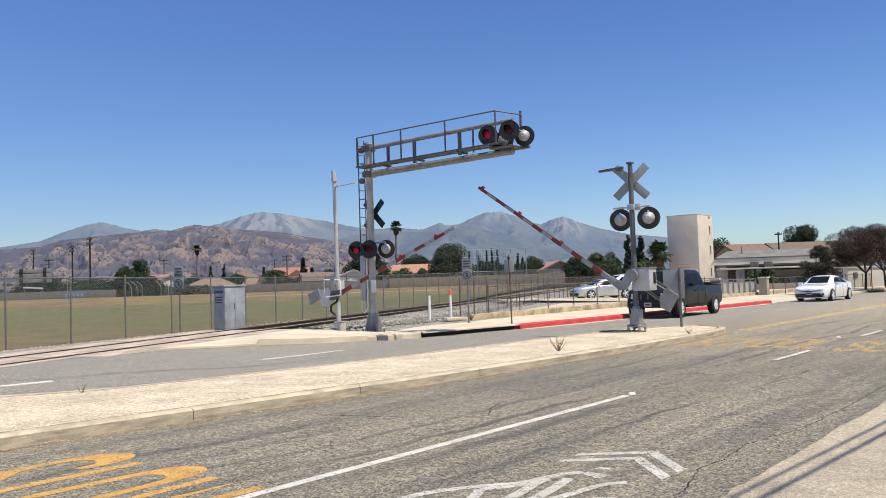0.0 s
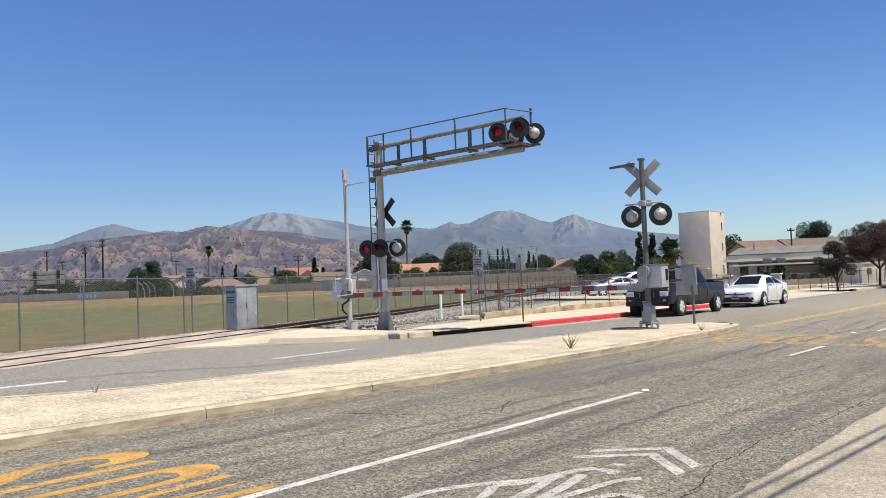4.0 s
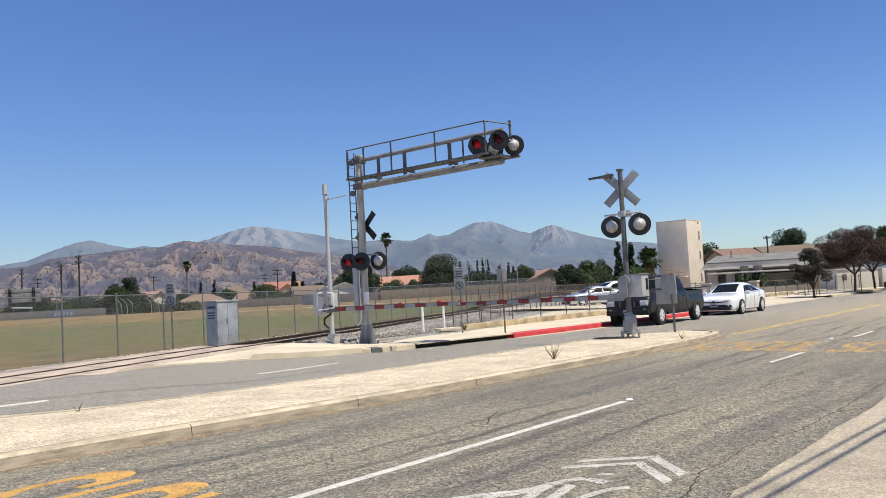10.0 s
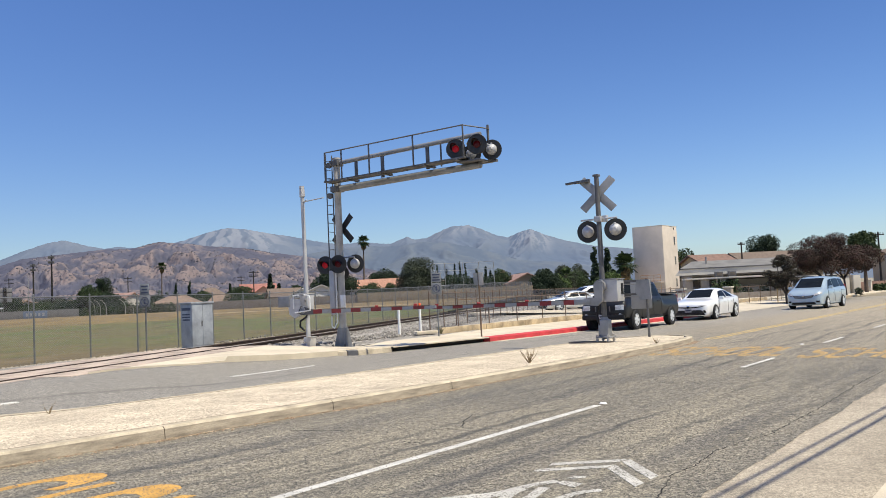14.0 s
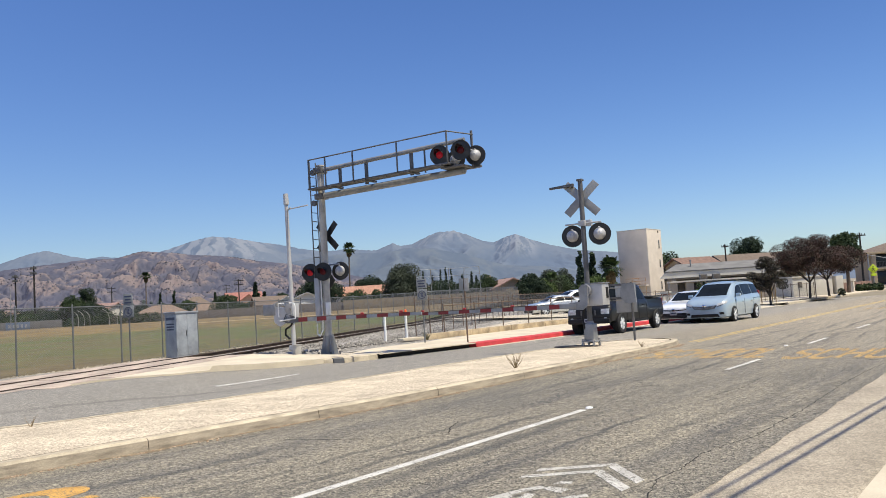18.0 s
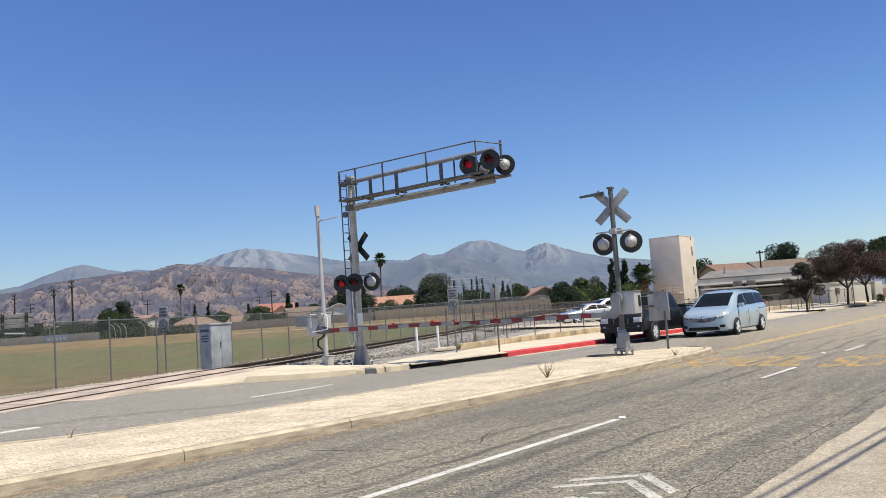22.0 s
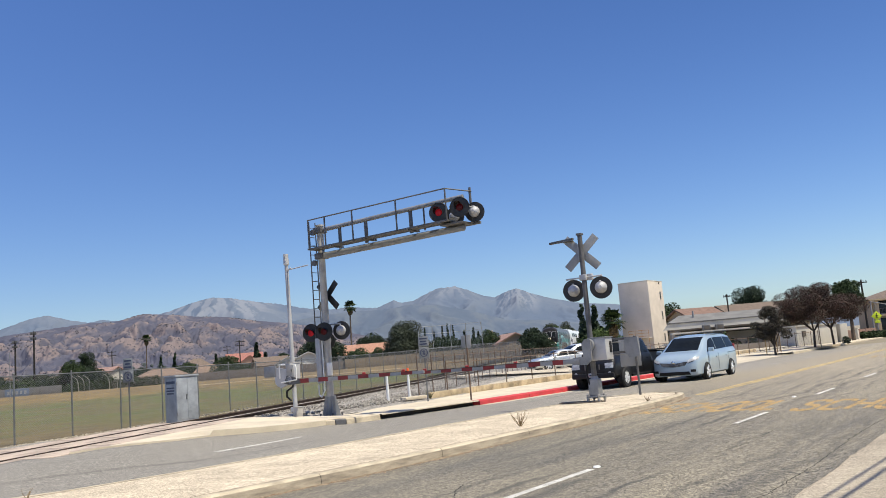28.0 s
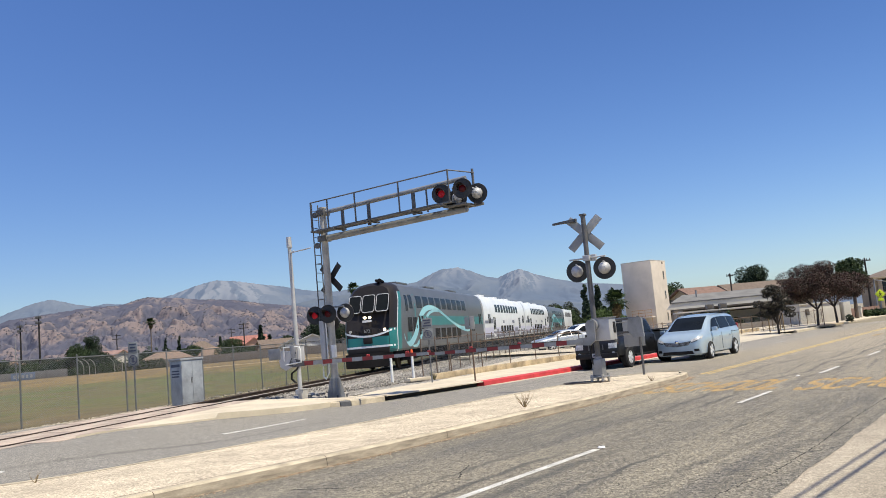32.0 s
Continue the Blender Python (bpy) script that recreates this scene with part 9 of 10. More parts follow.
def house(x, y, z, w, d, eave, ridge, wall_m, roof_m, label, turn=0, gable_front=False, windows=3, name="house", hip=False):
    ob = thing(name, pose(x, y, z, 0, 0, turn), label, "house")
    bm = B()
    box(bm, (0, 0, eave / 2 - 0.4), (w, d, eave + 0.8))
    part("wall", bm, wall_m, ob)
    bm = B()
    o = 0.5
    th = 0.18
    if hip:
        r = w / 2 - d * 0.3
        ev = [bm.verts.new(p) for p in ((-w / 2 - o, -d / 2 - o, eave - 0.1), (w / 2 + o, -d / 2 - o, eave - 0.1), (w / 2 + o, d / 2 + o, eave - 0.1), (-w / 2 - o, d / 2 + o, eave - 0.1))]
        rg = [bm.verts.new((-r, 0, ridge)), bm.verts.new((r, 0, ridge))]
        for f in ((ev[0], ev[1], rg[1], rg[0]), (ev[1], ev[2], rg[1]), (ev[2], ev[3], rg[0], rg[1]), (ev[3], ev[0], rg[0]), (ev[3], ev[2], ev[1], ev[0])):
            bm.faces.new(f)
    elif gable_front:
        for sgn in (1, -1):
            slab(bm, [(0, -d / 2 - o, ridge), (sgn * (w / 2 + o), -d / 2 - o, eave - 0.1), (sgn * (w / 2 + o), d / 2 + o, eave - 0.1), (0, d / 2 + o, ridge)][::sgn], th)
        for yy in (-d / 2, d / 2 - 0.1):
            part("gable", slab(B(), [(-w / 2, yy, eave), (w / 2, yy, eave), (0, yy, ridge - 0.2)], 0.1), wall_m, ob)
    else:
        for sgn in (1, -1):
            slab(bm, [(-w / 2 - o, 0, ridge), (-w / 2 - o, -sgn * (d / 2 + o), eave - 0.1), (w / 2 + o, -sgn * (d / 2 + o), eave - 0.1), (w / 2 + o, 0, ridge)][::sgn], th)
        for xx in (-w / 2 + 0.1, w / 2):
            part("gable", slab(B(), [(xx, -d / 2, eave), (xx, d / 2, eave), (xx, 0, ridge - 0.2)], 0.1), wall_m, ob)
    part("roof", bm, roof_m, ob)
    for k in range(windows):
        bm = B()
        xx = -w / 2 + w * (k + 0.5) / windows
        box(bm, (xx, -d / 2 - 0.01, eave - 1.2), (min(1.4, w / windows * 0.5), 0.06, 1.1), bevel=0.01)
        win = part("window", bm, M["window"], ob)
        part("window_frame", ring_frame(xx, -d / 2 - 0.05, eave - 1.2, min(1.4, w / windows * 0.5), 1.1, 0.1, 0.07), M["stucco_pale"], win)
    return ob


def at(a, d):
    return a * d, d


house(*at(-0.2240, 230), 0.6, 9.0, 9, 5.0, 7.3, M["stucco_peach"], M["roof_red"], "two-storey peach house with a bright red tile roof", 20)
house(*at(-0.2180, 222), 0.6, 4.6, 6, 4.6, 6.4, M["stucco_peach"], M["roof_red"], "peach gabled wing with a bright red tile roof", 14, True, 1)
house(*at(-0.3210, 170), 0.7, 8.4, 8, 2.4, 3.9, M["stucco_tan"], M["roof_tan"], "low tan house with a broad tan hip roof", 8, hip=True)
house(*at(-0.2800, 205), 0.7, 6.4, 8, 4.3, 6.1, M["stucco_tan"], M["roof_brown"], "house with a dark brown hip roof", 14, hip=True)
house(*at(-0.3850, 170), 0.7, 5.4, 6, 3.5, 5.0, M["stucco_pale"], M["roof_pink"], "pale house with a faded pink tile roof", -30)
house(*at(-0.0880, 175), 1.2, 9.0, 9, 3.0, 5.0, M["stucco_pale"], M["roof_orange"], "house with an orange tile roof behind the wall", 8)
house(*at(-0.0560, 182), 1.2, 6.0, 9, 3.2, 5.2, M["stucco_tan"], M["roof_orange"], "house with an orange tile roof behind the wall", -4)
house(*at(-0.1500, 148), 1.2, 6.0, 9, 2.3, 3.7, M["stucco_white"], M["roof_pale"], "white low building with a pale roof", 12, True, 2)
house(*at(-0.1690, 152), 1.2, 4.2, 8, 2.0, 3.3, M["stucco_white"], M["roof_pale"], "small white gabled building with a pale roof", 4, True, 1)
house(*at(-0.1930, 160), 1.2, 5.6, 9, 2.1, 3.7, M["stucco_tan"], M["roof_brown"], "low house with a grey-brown roof", 18)
tan_house = house(*at(0.0905, 142), 0.6, 6.6, 9, 2.8, 4.5, M["stucco_tan"], M["roof_pink"], "tan stucco house with a gable and chimney", 10, True, 2)
part("chimney", box(B(), (-2.9, 0.5, 3.6), (0.7, 0.8, 3.2), bevel=0.03), M["stucco_tan"], tan_house)
house(*at(-0.4700, 175), 1.2, 9.0, 9, 2.2, 3.6, M["stucco_tan"], M["roof_tan"], "low tan house behind the field", 10)
house(*at(-0.5250, 170), 1.2, 8.0, 9, 2.4, 4.0, M["stucco_pale"], M["roof_tan"], "low pale house behind the field", -10)
house(*at(-0.2560, 190), 1.2, 7.0, 9, 2.0, 3.7, M["stucco_tan"], M["roof_tan"], "low tan house behind the field wall", -5)
house(*at(-0.0180, 200), 1.2, 8.0, 9, 2.6, 4.6, M["stucco_tan"], M["roof_tan"], "low tan house between dark trees", 5)
house(*at(0.3160, 122), 0.2, 5.2, 8, 4.4, 5.9, M["stucco_tan"], M["roof_hip"], "house with a tan shingle hip roof behind the hall", 12)
house(*at(0.3900, 132), 0.2, 12.0, 9, 4.7, 6.3, M["stucco_tan"], M["roof_brown"], "long two-storey block with a brown shingle roof", 4, False, 6)
def flats():
    """Two-storey flats: deep dark balconies between stucco piers under a hip roof."""
    ob = thing("apartment_building", pose(74.2, 126.0, 0.0, 0, 0, -14), "two-storey flats with a brown hip roof and dark deep balconies", "building")
    w, d, eave = 15.0, 10.0, 5.2
    part("wall", box(B(), (0, 0.6, eave / 2), (w, d - 1.2, eave)), M["stucco_tan"], ob)
    for z in (0.15, 2.75, 5.05):
        part("balcony_slab", box(B(), (0, -d / 2 + 0.1, z), (w, 1.5, 0.22), bevel=0.02), M["stucco_tan"], ob)
    for k in range(6):
        x = -w / 2 + 0.25 + k * (w - 0.5) / 5
        part("pier", box(B(), (x, -d / 2 - 0.3, 2.6), (0.5 if k % 2 == 0 else 0.28, 0.5, 5.15), bevel=0.02), M["stucco_tan"], ob)
    for z in (0.2, 2.8):
        for k in range(5):
            x = -w / 2 + 1.7 + k * (w - 0.5) / 5
            win = part("window", box(B(), (x, -d / 2 + 1.17, z + 1.2), (1.9, 0.08, 2.0), bevel=0.01), M["window"], ob)
            part("window_frame", ring_frame(x, -d / 2 + 1.12, z + 1.2, 1.9, 2.0, 0.09, 0.07), M["stucco_pale"], win)
            if z > 1:
                bm = B()
                for h in (0.2, 1.0):
                    box(bm, (x, -d / 2 - 0.5, z + h), (2.5, 0.05, 0.06))
                for j in range(13):
                    box(bm, (x - 1.2 + j * 0.2, -d / 2 - 0.5, z + 0.6), (0.025, 0.025, 0.8))
                part("balcony_railing", bm, M["galv_dark"], ob)
    bm = B()
    o, r = 0.8, w / 2 - d * 0.36
    ev = [bm.verts.new(p) for p in ((-w / 2 - o, -d / 2 - o, eave), (w / 2 + o, -d / 2 - o, eave), (w / 2 + o, d / 2 + o, eave), (-w / 2 - o, d / 2 + o, eave))]
    rg = [bm.verts.new((-r, 0, 6.7)), bm.verts.new((r, 0, 6.7))]
    for f in ((ev[0], ev[1], rg[1], rg[0]), (ev[1], ev[2], rg[1]), (ev[2], ev[3], rg[0], rg[1]), (ev[3], ev[0], rg[0]), (ev[3], ev[2], ev[1], ev[0])):
        bm.faces.new(f)
    part("roof", bm, M["roof_brown"], ob)
    part("fascia", box(B(), (0, -d / 2 - o, eave - 0.06), (w + 2 * o, 0.06, 0.24)), M["stucco_tan"], ob)


flats()


def hall():
    """Low hall with a sloped grey roof over a pale fascia."""
    ob = thing("low_hall", pose(33.2, 93.5, 0.15, 0, 0, -9), "long low beige hall with a sloped grey roof and pale fascia", "building")
    w, d = 14.5, 14
    bm = B()
    box(bm, (0.6, -d / 2 + 3.6, 1.2), (w - 1.2, 4.0, 2.9))
    part("wall", bm, M["stucco_hall"], ob)
    bm = B()
    slab(bm, [(-w / 2 - 0.8, -d / 2 - 1.2, 2.55), (w / 2 + 0.4, -d / 2 - 1.2, 2.55), (w / 2 + 0.4, -d / 2 - 1.2, 3.25), (-w / 2 - 0.2, -d / 2 - 1.2, 3.25)], 0.3)
    part("fascia", bm, M["stucco_pale"], ob)
    bm = B()
    slab(bm, [(-w / 2 - 0.3, -d / 2 - 1.3, 3.27), (w / 2 + 0.4, -d / 2 - 1.3, 3.27), (w / 2 + 0.4, -d / 2 + 2.2, 4.05), (-w / 2 + 1.4, -d / 2 + 2.2, 4.05)], 0.12)
    part("roof_slope", bm, M["roof_grey"], ob)
    bm = B()
    box(bm, (1.2, 1.5, 3.9), (w - 1.4, d - 6, 0.25))
    part("roof_top", bm, M["roof_grey"], ob)
    bm = B()
    box(bm, (0, -d / 2 + 0.2, 2.45), (w, 2.8, 0.1))
    part("soffit", bm, M["shadowed"], ob)
    for k in range(5):
        bm = B()
        box(bm, (-5.6 + k * 2.9, -d / 2 + 1.57, 1.4), (1.5, 0.1, 1.1), bevel=0.02)
        part("window", bm, M["window"], ob)
    bm = B()
    box(bm, (-6.4, -d / 2 + 1.55, 1.0), (0.95, 0.1, 2.0), bevel=0.02)
    part("door", bm, M["shadowed"], ob)
    for x in (-3.9, -2.6):
        bm = B()
        box(bm, (x, -d / 2 - 2.4, 2.48), (0.75, 0.7, 0.54), bevel=0.03)
        unit = part("air_unit", bm, M["galv_dark"], ob)
        part("grille", box(B(), (x, -d / 2 - 2.76, 2.49), (0.5, 0.03, 0.36), bevel=0.01), M["shadowed"], unit)
    # low annex under a flat roof: two walls with dark doorways between them, then an open side
    bm = B()
    box(bm, (-2.2, -d / 2 - 2.4, 2.12), (10.4, 2.8, 0.16), bevel=0.02)
    part("annex_roof", bm, M["stucco_pale"], ob)
    for x, wd in ((-7.0, 0.7), (-5.45, 0.8), (-3.9, 0.9), (2.7, 0.35)):
        part("annex_wall", box(B(), (x, -d / 2 - 2.4, 0.98), (wd, 2.4, 2.1), bevel=0.02), M["stucco_hall"], ob)
    for x in (-6.25, -4.7):
        part("annex_door", box(B(), (x, -d / 2 - 2.9, 0.95), (0.78, 0.06, 2.0), bevel=0.01), M["shadowed"], ob)
    bm = B()
    cyl(bm, (-4.6, -d / 2 + 0.6, 3.6), (-4.6, -d / 2 + 0.6, 4.4), 0.08, seg=8)
    part("roof_vent", bm, M["galv"], ob)


hall()


def shed():
    ob = thing("storage_shed", pose(36.3, 80.8, 0.1, 0, 0, 9), "plain cream storage shed with a small window", "shed")
    bm = B()
    box(bm, (0, 0, 0.88), (4.2, 3.0, 1.95), bevel=0.03)
    part("wall", bm, M["stucco_pale"], ob)
    bm = B()
    box(bm, (0, 0, 1.90), (4.4, 3.2, 0.12), bevel=0.02)
    part("roof", bm, M["stucco_pale"], ob)
    bm = B()
    box(bm, (-1.35, -1.52, 1.15), (0.42, 0.06, 0.55), bevel=0.01)
    part("window", bm, M["shadowed"], ob)
    bm = B()
    box(bm, (2.75, -1.1, 0.86), (0.75, 1.2, 1.9), bevel=0.03)
    part("door_block", bm, M["stucco_pale"], ob)


shed()


def hedge(x, y, z, w, d, h, seed, label):
    ob = part("hedge", leaves([(i * w / 5 - w / 2 + w / 10, 0, h * 0.5, w / 7, h * 0.55) for i in range(5)], 900, 0.14, seed), M["leaf"])
    ob.location = (x, y, z)
    tagged(ob, label, "hedge")


hedge(27.7, 82.4, 0.1, 2.7, 1.2, 1.9, 41, "clipped green hedge before the low hall")
for i, (x, w, h) in enumerate(((-79, 6, 2.0), (-73, 6, 1.5), (-66, 7, 1.9), (-60, 6, 1.4), (-54.5, 6, 1.9), (-50.5, 5, 1.9), (-46.0, 5, 2.0), (-42.5, 4, 1.8))):
    hedge(x, 132.5 if i < 5 else 124.5, 1.0, w, 1.4, h, 70 + i, "dark unclipped hedge at the end of the field")
hedge(36.5, 85.2, 0.1, 3.2, 1.4, 1.7, 43, "dark green hedge before the low hall")
hedge(47.2, 89.2, 0.1, 2.8, 1.2, 0.75, 42, "low grey-green shrubs beside the pavement")
for i, (x, y, h) in enumerate(((30.3, 83.9, 1.5), (32.0, 84.0, 1.5))):
    broad_tree(x, y, 0.1, h, 1.3, M["leaf"], 60 + i, "small green bush tree before the low hall", 0.2, 500, 0.10)


# far field walls: boards between posts
def board_wall(name, a, b, height, material, label, top=2.85):
    a, b = Vector(a), Vector(b)
    d = b - a
    n = max(1, int(d.length / 3.0))
    ob = thing(name, Matrix.Translation((a.x, a.y, 0)), label, "wall", kind="structure")
    t = d.normalized()
    m3 = Matrix.Rotation(math.atan2(t.y, t.x), 4, "Z")
    bm = box(B(), (0, 0, 0), (d.length / n - 0.05, 0.12, height), bevel=0.01)
    me = finish(bm)
    me.materials.append(material)
    bm = box(B(), (0, 0, 0), (0.14, 0.2, height + 0.12), bevel=0.02)
    me2 = finish(bm)
    me2.materials.append(material)
    for k in range(n):
        for mm, f, nm in ((me, k + 0.5, "panel"), (me2, k, "post")):
            p = new(nm, mm)
            p.parent = ob
            q = t * d.length * f / n
            p.matrix_basis = Matrix.Translation((q.x, q.y, top - height / 2)) @ m3


board_wall("field_wall", (-92, 126.5, 0), (-56, 127.4, 0), 1.9, M["wall_grey"], "grey block wall at the end of the field", 2.6)
board_wall("field_wall", (-50, 131, 0), (-13.5, 129, 0), 2.0, M["wall_brown"], "grey-brown board wall at the end of the field", 2.7)
board_wall("field_wall", (-13.5, 128.8, 0), (13.4, 127.3, 0), 2.0, M["wall_tan"], "tan board wall at the end of the field", 2.9)
board_wall("track_wall", tk(92, 5.2), tk(168, 5.2), 2.0, M["wall_tan"], "tan board wall running beside the track", 2.9)


# ---------------------------------------------------------------- small things by the crossing
def plate_sign(name, base, d, h, plates, label, post_m=None, post_r=0.03):
    """Post with flat plates: (z, y, width, height, material, marks)."""
    ob = thing(name, facing(base, d), label, "sign")
    bm = B()
    cyl(bm, (0, 0, -0.1), (0, 0, h), post_r, seg=10)
    part("post", bm, post_m or M["post"], ob)
    for z, y, w, hh, m_, marks in plates:
        bm = B()
        box(bm, (post_r + 0.012, y, z), (0.012, w, hh), bevel=0.004)
        p = part("plate", bm, m_, ob)
        for kind in marks:
            bm = B()
            if kind == "bars":
                for k in range(3):
                    box(bm, (post_r + 0.021, y, z + hh * (0.28 - 0.28 * k)), (0.004, w * (0.75 if k != 1 else 0.6), hh * 0.13))
                part("marks", bm, M["bars"], p)
            elif kind == "ban":
                last = None
                for k in range(25):
                    a = 2 * math.pi * k / 24
                    q = (post_r + 0.021, y + w * 0.36 * math.cos(a), z + w * 0.36 * math.sin(a))
                    if last:
                        cyl(bm, last, q, w * 0.04, seg=5)
                    last = q
                cyl(bm, (post_r + 0.021, y - w * 0.25, z + w * 0.25), (post_r + 0.021, y + w * 0.25, z - w * 0.25), w * 0.035, seg=5)
                box(bm, (post_r + 0.02, y, z), (0.004, w * 0.16, w * 0.4))
                part("ban_ring", bm, M["bars"], p)
    return ob


M["plate_grey"] = mat("weathered_sign_white", (0.24, 0.25, 0.25), 0.6, 0, 0.12, 20, 80, 0.05)
plate_sign("warning_sign", Vector((-0.32, 31.6, 0.2)), TOWARD, 2.42, [(2.18, 0, 0.40, 0.36, M["plate_grey"], ("bars",)), (1.76, 0, 0.40, 0.42, M["plate_grey"], ("ban",))], "two weathered warning plates on a thin post beside the gravel")
plate_sign("warning_sign", Vector((-11.7, 32.5, 0.05)), TOWARD, 2.6, [(2.42, 0, 0.42, 0.44, M["plate_grey"], ("bars",)), (1.95, 0, 0.48, 0.46, M["plate_grey"], ("ban",))], "two weathered warning plates on a post by the field fence")
plate_sign("pavement_sign", Vector((1.22, 29.9, 0.15)), Vector((-0.55, -0.84, 0)).normalized(), 2.3, [(2.06, -0.11, 0.17, 0.44, M["plate_grey"], ()), (2.06, 0.11, 0.19, 0.46, M["galv_pale"], ())], "two narrow pale plates on a brown post by the drain", M["brown_post"])
plate_sign("median_sign", Vector((5.92, 24.55, 0.155)), -TOWARD, 1.72, [(1.26, 0.17, 0.60, 0.84, M["sign_back"], ())], "sign on the median seen from its bare grey back", M["galv_dark"], 0.035)


def bollard(x, y, z, h, top):
    ob = thing("marker_post", pose(x, y, z), "white marker post with an orange top in the gravel" if top else "plain white marker post in the gravel", "marker post")
    bm = B()
    cyl(bm, (0, 0, -0.1), (0, 0, h), 0.055, 0.05, 14)
    if not top:
        ball(bm, (0, 0, h), 0.05, (1, 1, 0.5))
    part("post", bm, M["white_paint"], ob)
    if top:
        bm = B()
        cyl(bm, (0, 0, h - 0.02), (0, 0, h + 0.2), 0.058, 0.05, 14)
        ball(bm, (0, 0, h + 0.2), 0.05, (1, 1, 0.6))
        part("cap", bm, M["orange"], ob, "orange cap")


bollard(-1.88, 33.0, 0.2, 0.98, False)
bollard(-1.08, 34.1, 0.2, 1.0, True)
bm = B()
box(bm, (0, 0, 0.05), (1.0, 0.45, 0.12), bevel=0.03)
slab_ob = part("utility_cover", bm, M["concrete"])
slab_ob.matrix_basis = pose(-0.9, 33.3, 0.2, 0, 0, 35)
tagged(slab_ob, "small concrete utility cover in the gravel", "cover")


def cabinet():
    ob = thing("relay_cabinet", pose(-9.42, 31.5, 0.12, 0, 0, 46), "grey steel relay cabinet with double doors beside the track", "cabinet")
    ob.scale = (0.92, 0.92, 1.0)
    bm = B()
    box(bm, (0, 0, 0.86), (0.95, 0.9, 1.66), bevel=0.02)
    part("body", bm, M["cab_steel"], ob)
    bm = B()
    box(bm, (0, 0, 1.72), (1.04, 0.99, 0.07), bevel=0.02)
    part("lid", bm, M["cab_steel"], ob)
    bm = B()
    box(bm, (0, 0, -0.02), (1.1, 1.05, 0.12), bevel=0.02)
    part("plinth", bm, M["concrete"], ob)
    for y, x in ((-0.455, -0.235), (-0.455, 0.235)):
        bm = B()
        box(bm, (x, y, 0.9), (0.455, 0.02, 1.5), bevel=0.006)
        d = part("door", bm, M["cab_steel"], ob)
        if x < 0:
            bm = B()
            box(bm, (-0.04, y - 0.02, 0.95), (0.03, 0.03, 0.2), bevel=0.006)
            cyl(bm, (-0.04, y - 0.02, 1.02), (-0.04, y - 0.06, 1.02), 0.02, seg=8)
            part("handle", bm, M["galv_dark"], d)
        for z in (0.35, 1.45):
            bm = B()
            cyl(bm, (x * 1.95, y - 0.01, z - 0.06), (x * 1.95, y - 0.01, z + 0.06), 0.014, seg=8)
            part("hinge", bm, M["galv"], d)
    bm = B()
    for z, w, h in ((1.50, 0.7, 0.10), (1.30, 0.6, 0.05), (1.20, 0.62, 0.05), (1.10, 0.56, 0.05)):
        box(bm, (-0.478, 0, z), (0.004, w, h))
    part("marks", bm, M["bars"], ob, "faded dark lettering bars")


M["cab_steel"] = mat("grey_cabinet_steel", (0.33, 0.35, 0.37), 0.5, 0.2, 0.12, 20, 70, 0.08)
cabinet()


M["cage"] = mat("pale_cage_pipe", (0.33, 0.35, 0.36), 0.5, 0.3, 0.1, 30, 90, 0)


def ball_cage():
    ob = thing("ball_backstop", pose(2.5, 119.0, 1.1), "tall grey pipe frame of a baseball backstop with thin netting", "backstop")
    cols = [(-4.4, 0), (-2.4, 2.2), (0.2, 2.8), (2.4, 2.2), (4.6, 0)]
    tops = [(-4.0, -1.4), (-2.4, -0.4), (0.2, 0.2), (2.4, -0.4), (4.4, -1.4)]
    for (x, y), (tx, ty) in zip(cols, tops):
        bm = B()
        cyl(bm, (x, y, -0.2), (x, y, 4.4), 0.035, seg=8)
        cyl(bm, (x, y, 4.4), (tx, ty - 1.2, 5.3), 0.035, seg=8)
        part("upright", bm, M["cage"], ob)
    for z in (0.2, 2.3, 4.4):
        for (a, b), (c, d) in zip(cols, cols[1:]):
            part("pipe", cyl(B(), (a, b, z), (c, d, z), 0.028, seg=6), M["cage"], ob)
    for (a, b), (c, d) in zip(tops, tops[1:]):
        part("pipe", cyl(B(), (a, b - 1.2, 5.3), (c, d - 1.2, 5.3), 0.028, seg=6), M["cage"], ob)
    bm = B()
    for (a, b), (c, d) in zip(cols, cols[1:]):
        p, q = Vector((a, b, 0)), Vector((c, d, 0))
        for k in range(1, 12):
            e = p.lerp(q, k / 12)
            cyl(bm, (e.x, e.y, 0.2), (e.x, e.y, 4.4), 0.006, seg=3, caps=False)
    part("netting", bm, M["cage"], ob)


ball_cage()


def pole_with_arms(x, y, z, h, label, arms=1, r=0.16, lamps=False, name="utility_pole", span=2.2):
    ob = thing(name, pose(x, y, z), label, "pole")
    part("pole", cyl(B(), (0, 0, -0.3), (0, 0, h), r, r * 0.65, 10), M["wood_dark"], ob)
    for k in range(arms):
        bm = B()
        box(bm, (0, 0, h - 0.35 - k * 0.9), (span, 0.12, 0.14), bevel=0.01)
        arm = part("crossarm", bm, M["wood_dark"], ob)
        for dx in (-0.43 * span, -0.18 * span, 0.18 * span, 0.43 * span):
            bm = B()
            if lamps:
                box(bm, (dx, -0.15, h - 0.35 - k * 0.9), (0.22, 0.3, 0.5), bevel=0.05)
            else:
                cyl(bm, (dx, 0, h - 0.28 - k * 0.9), (dx, 0, h - 0.1 - k * 0.9), 0.05, seg=8)
            part("lamp_head" if lamps else "insulator", bm, M["galv_dark"], arm)
    return ob


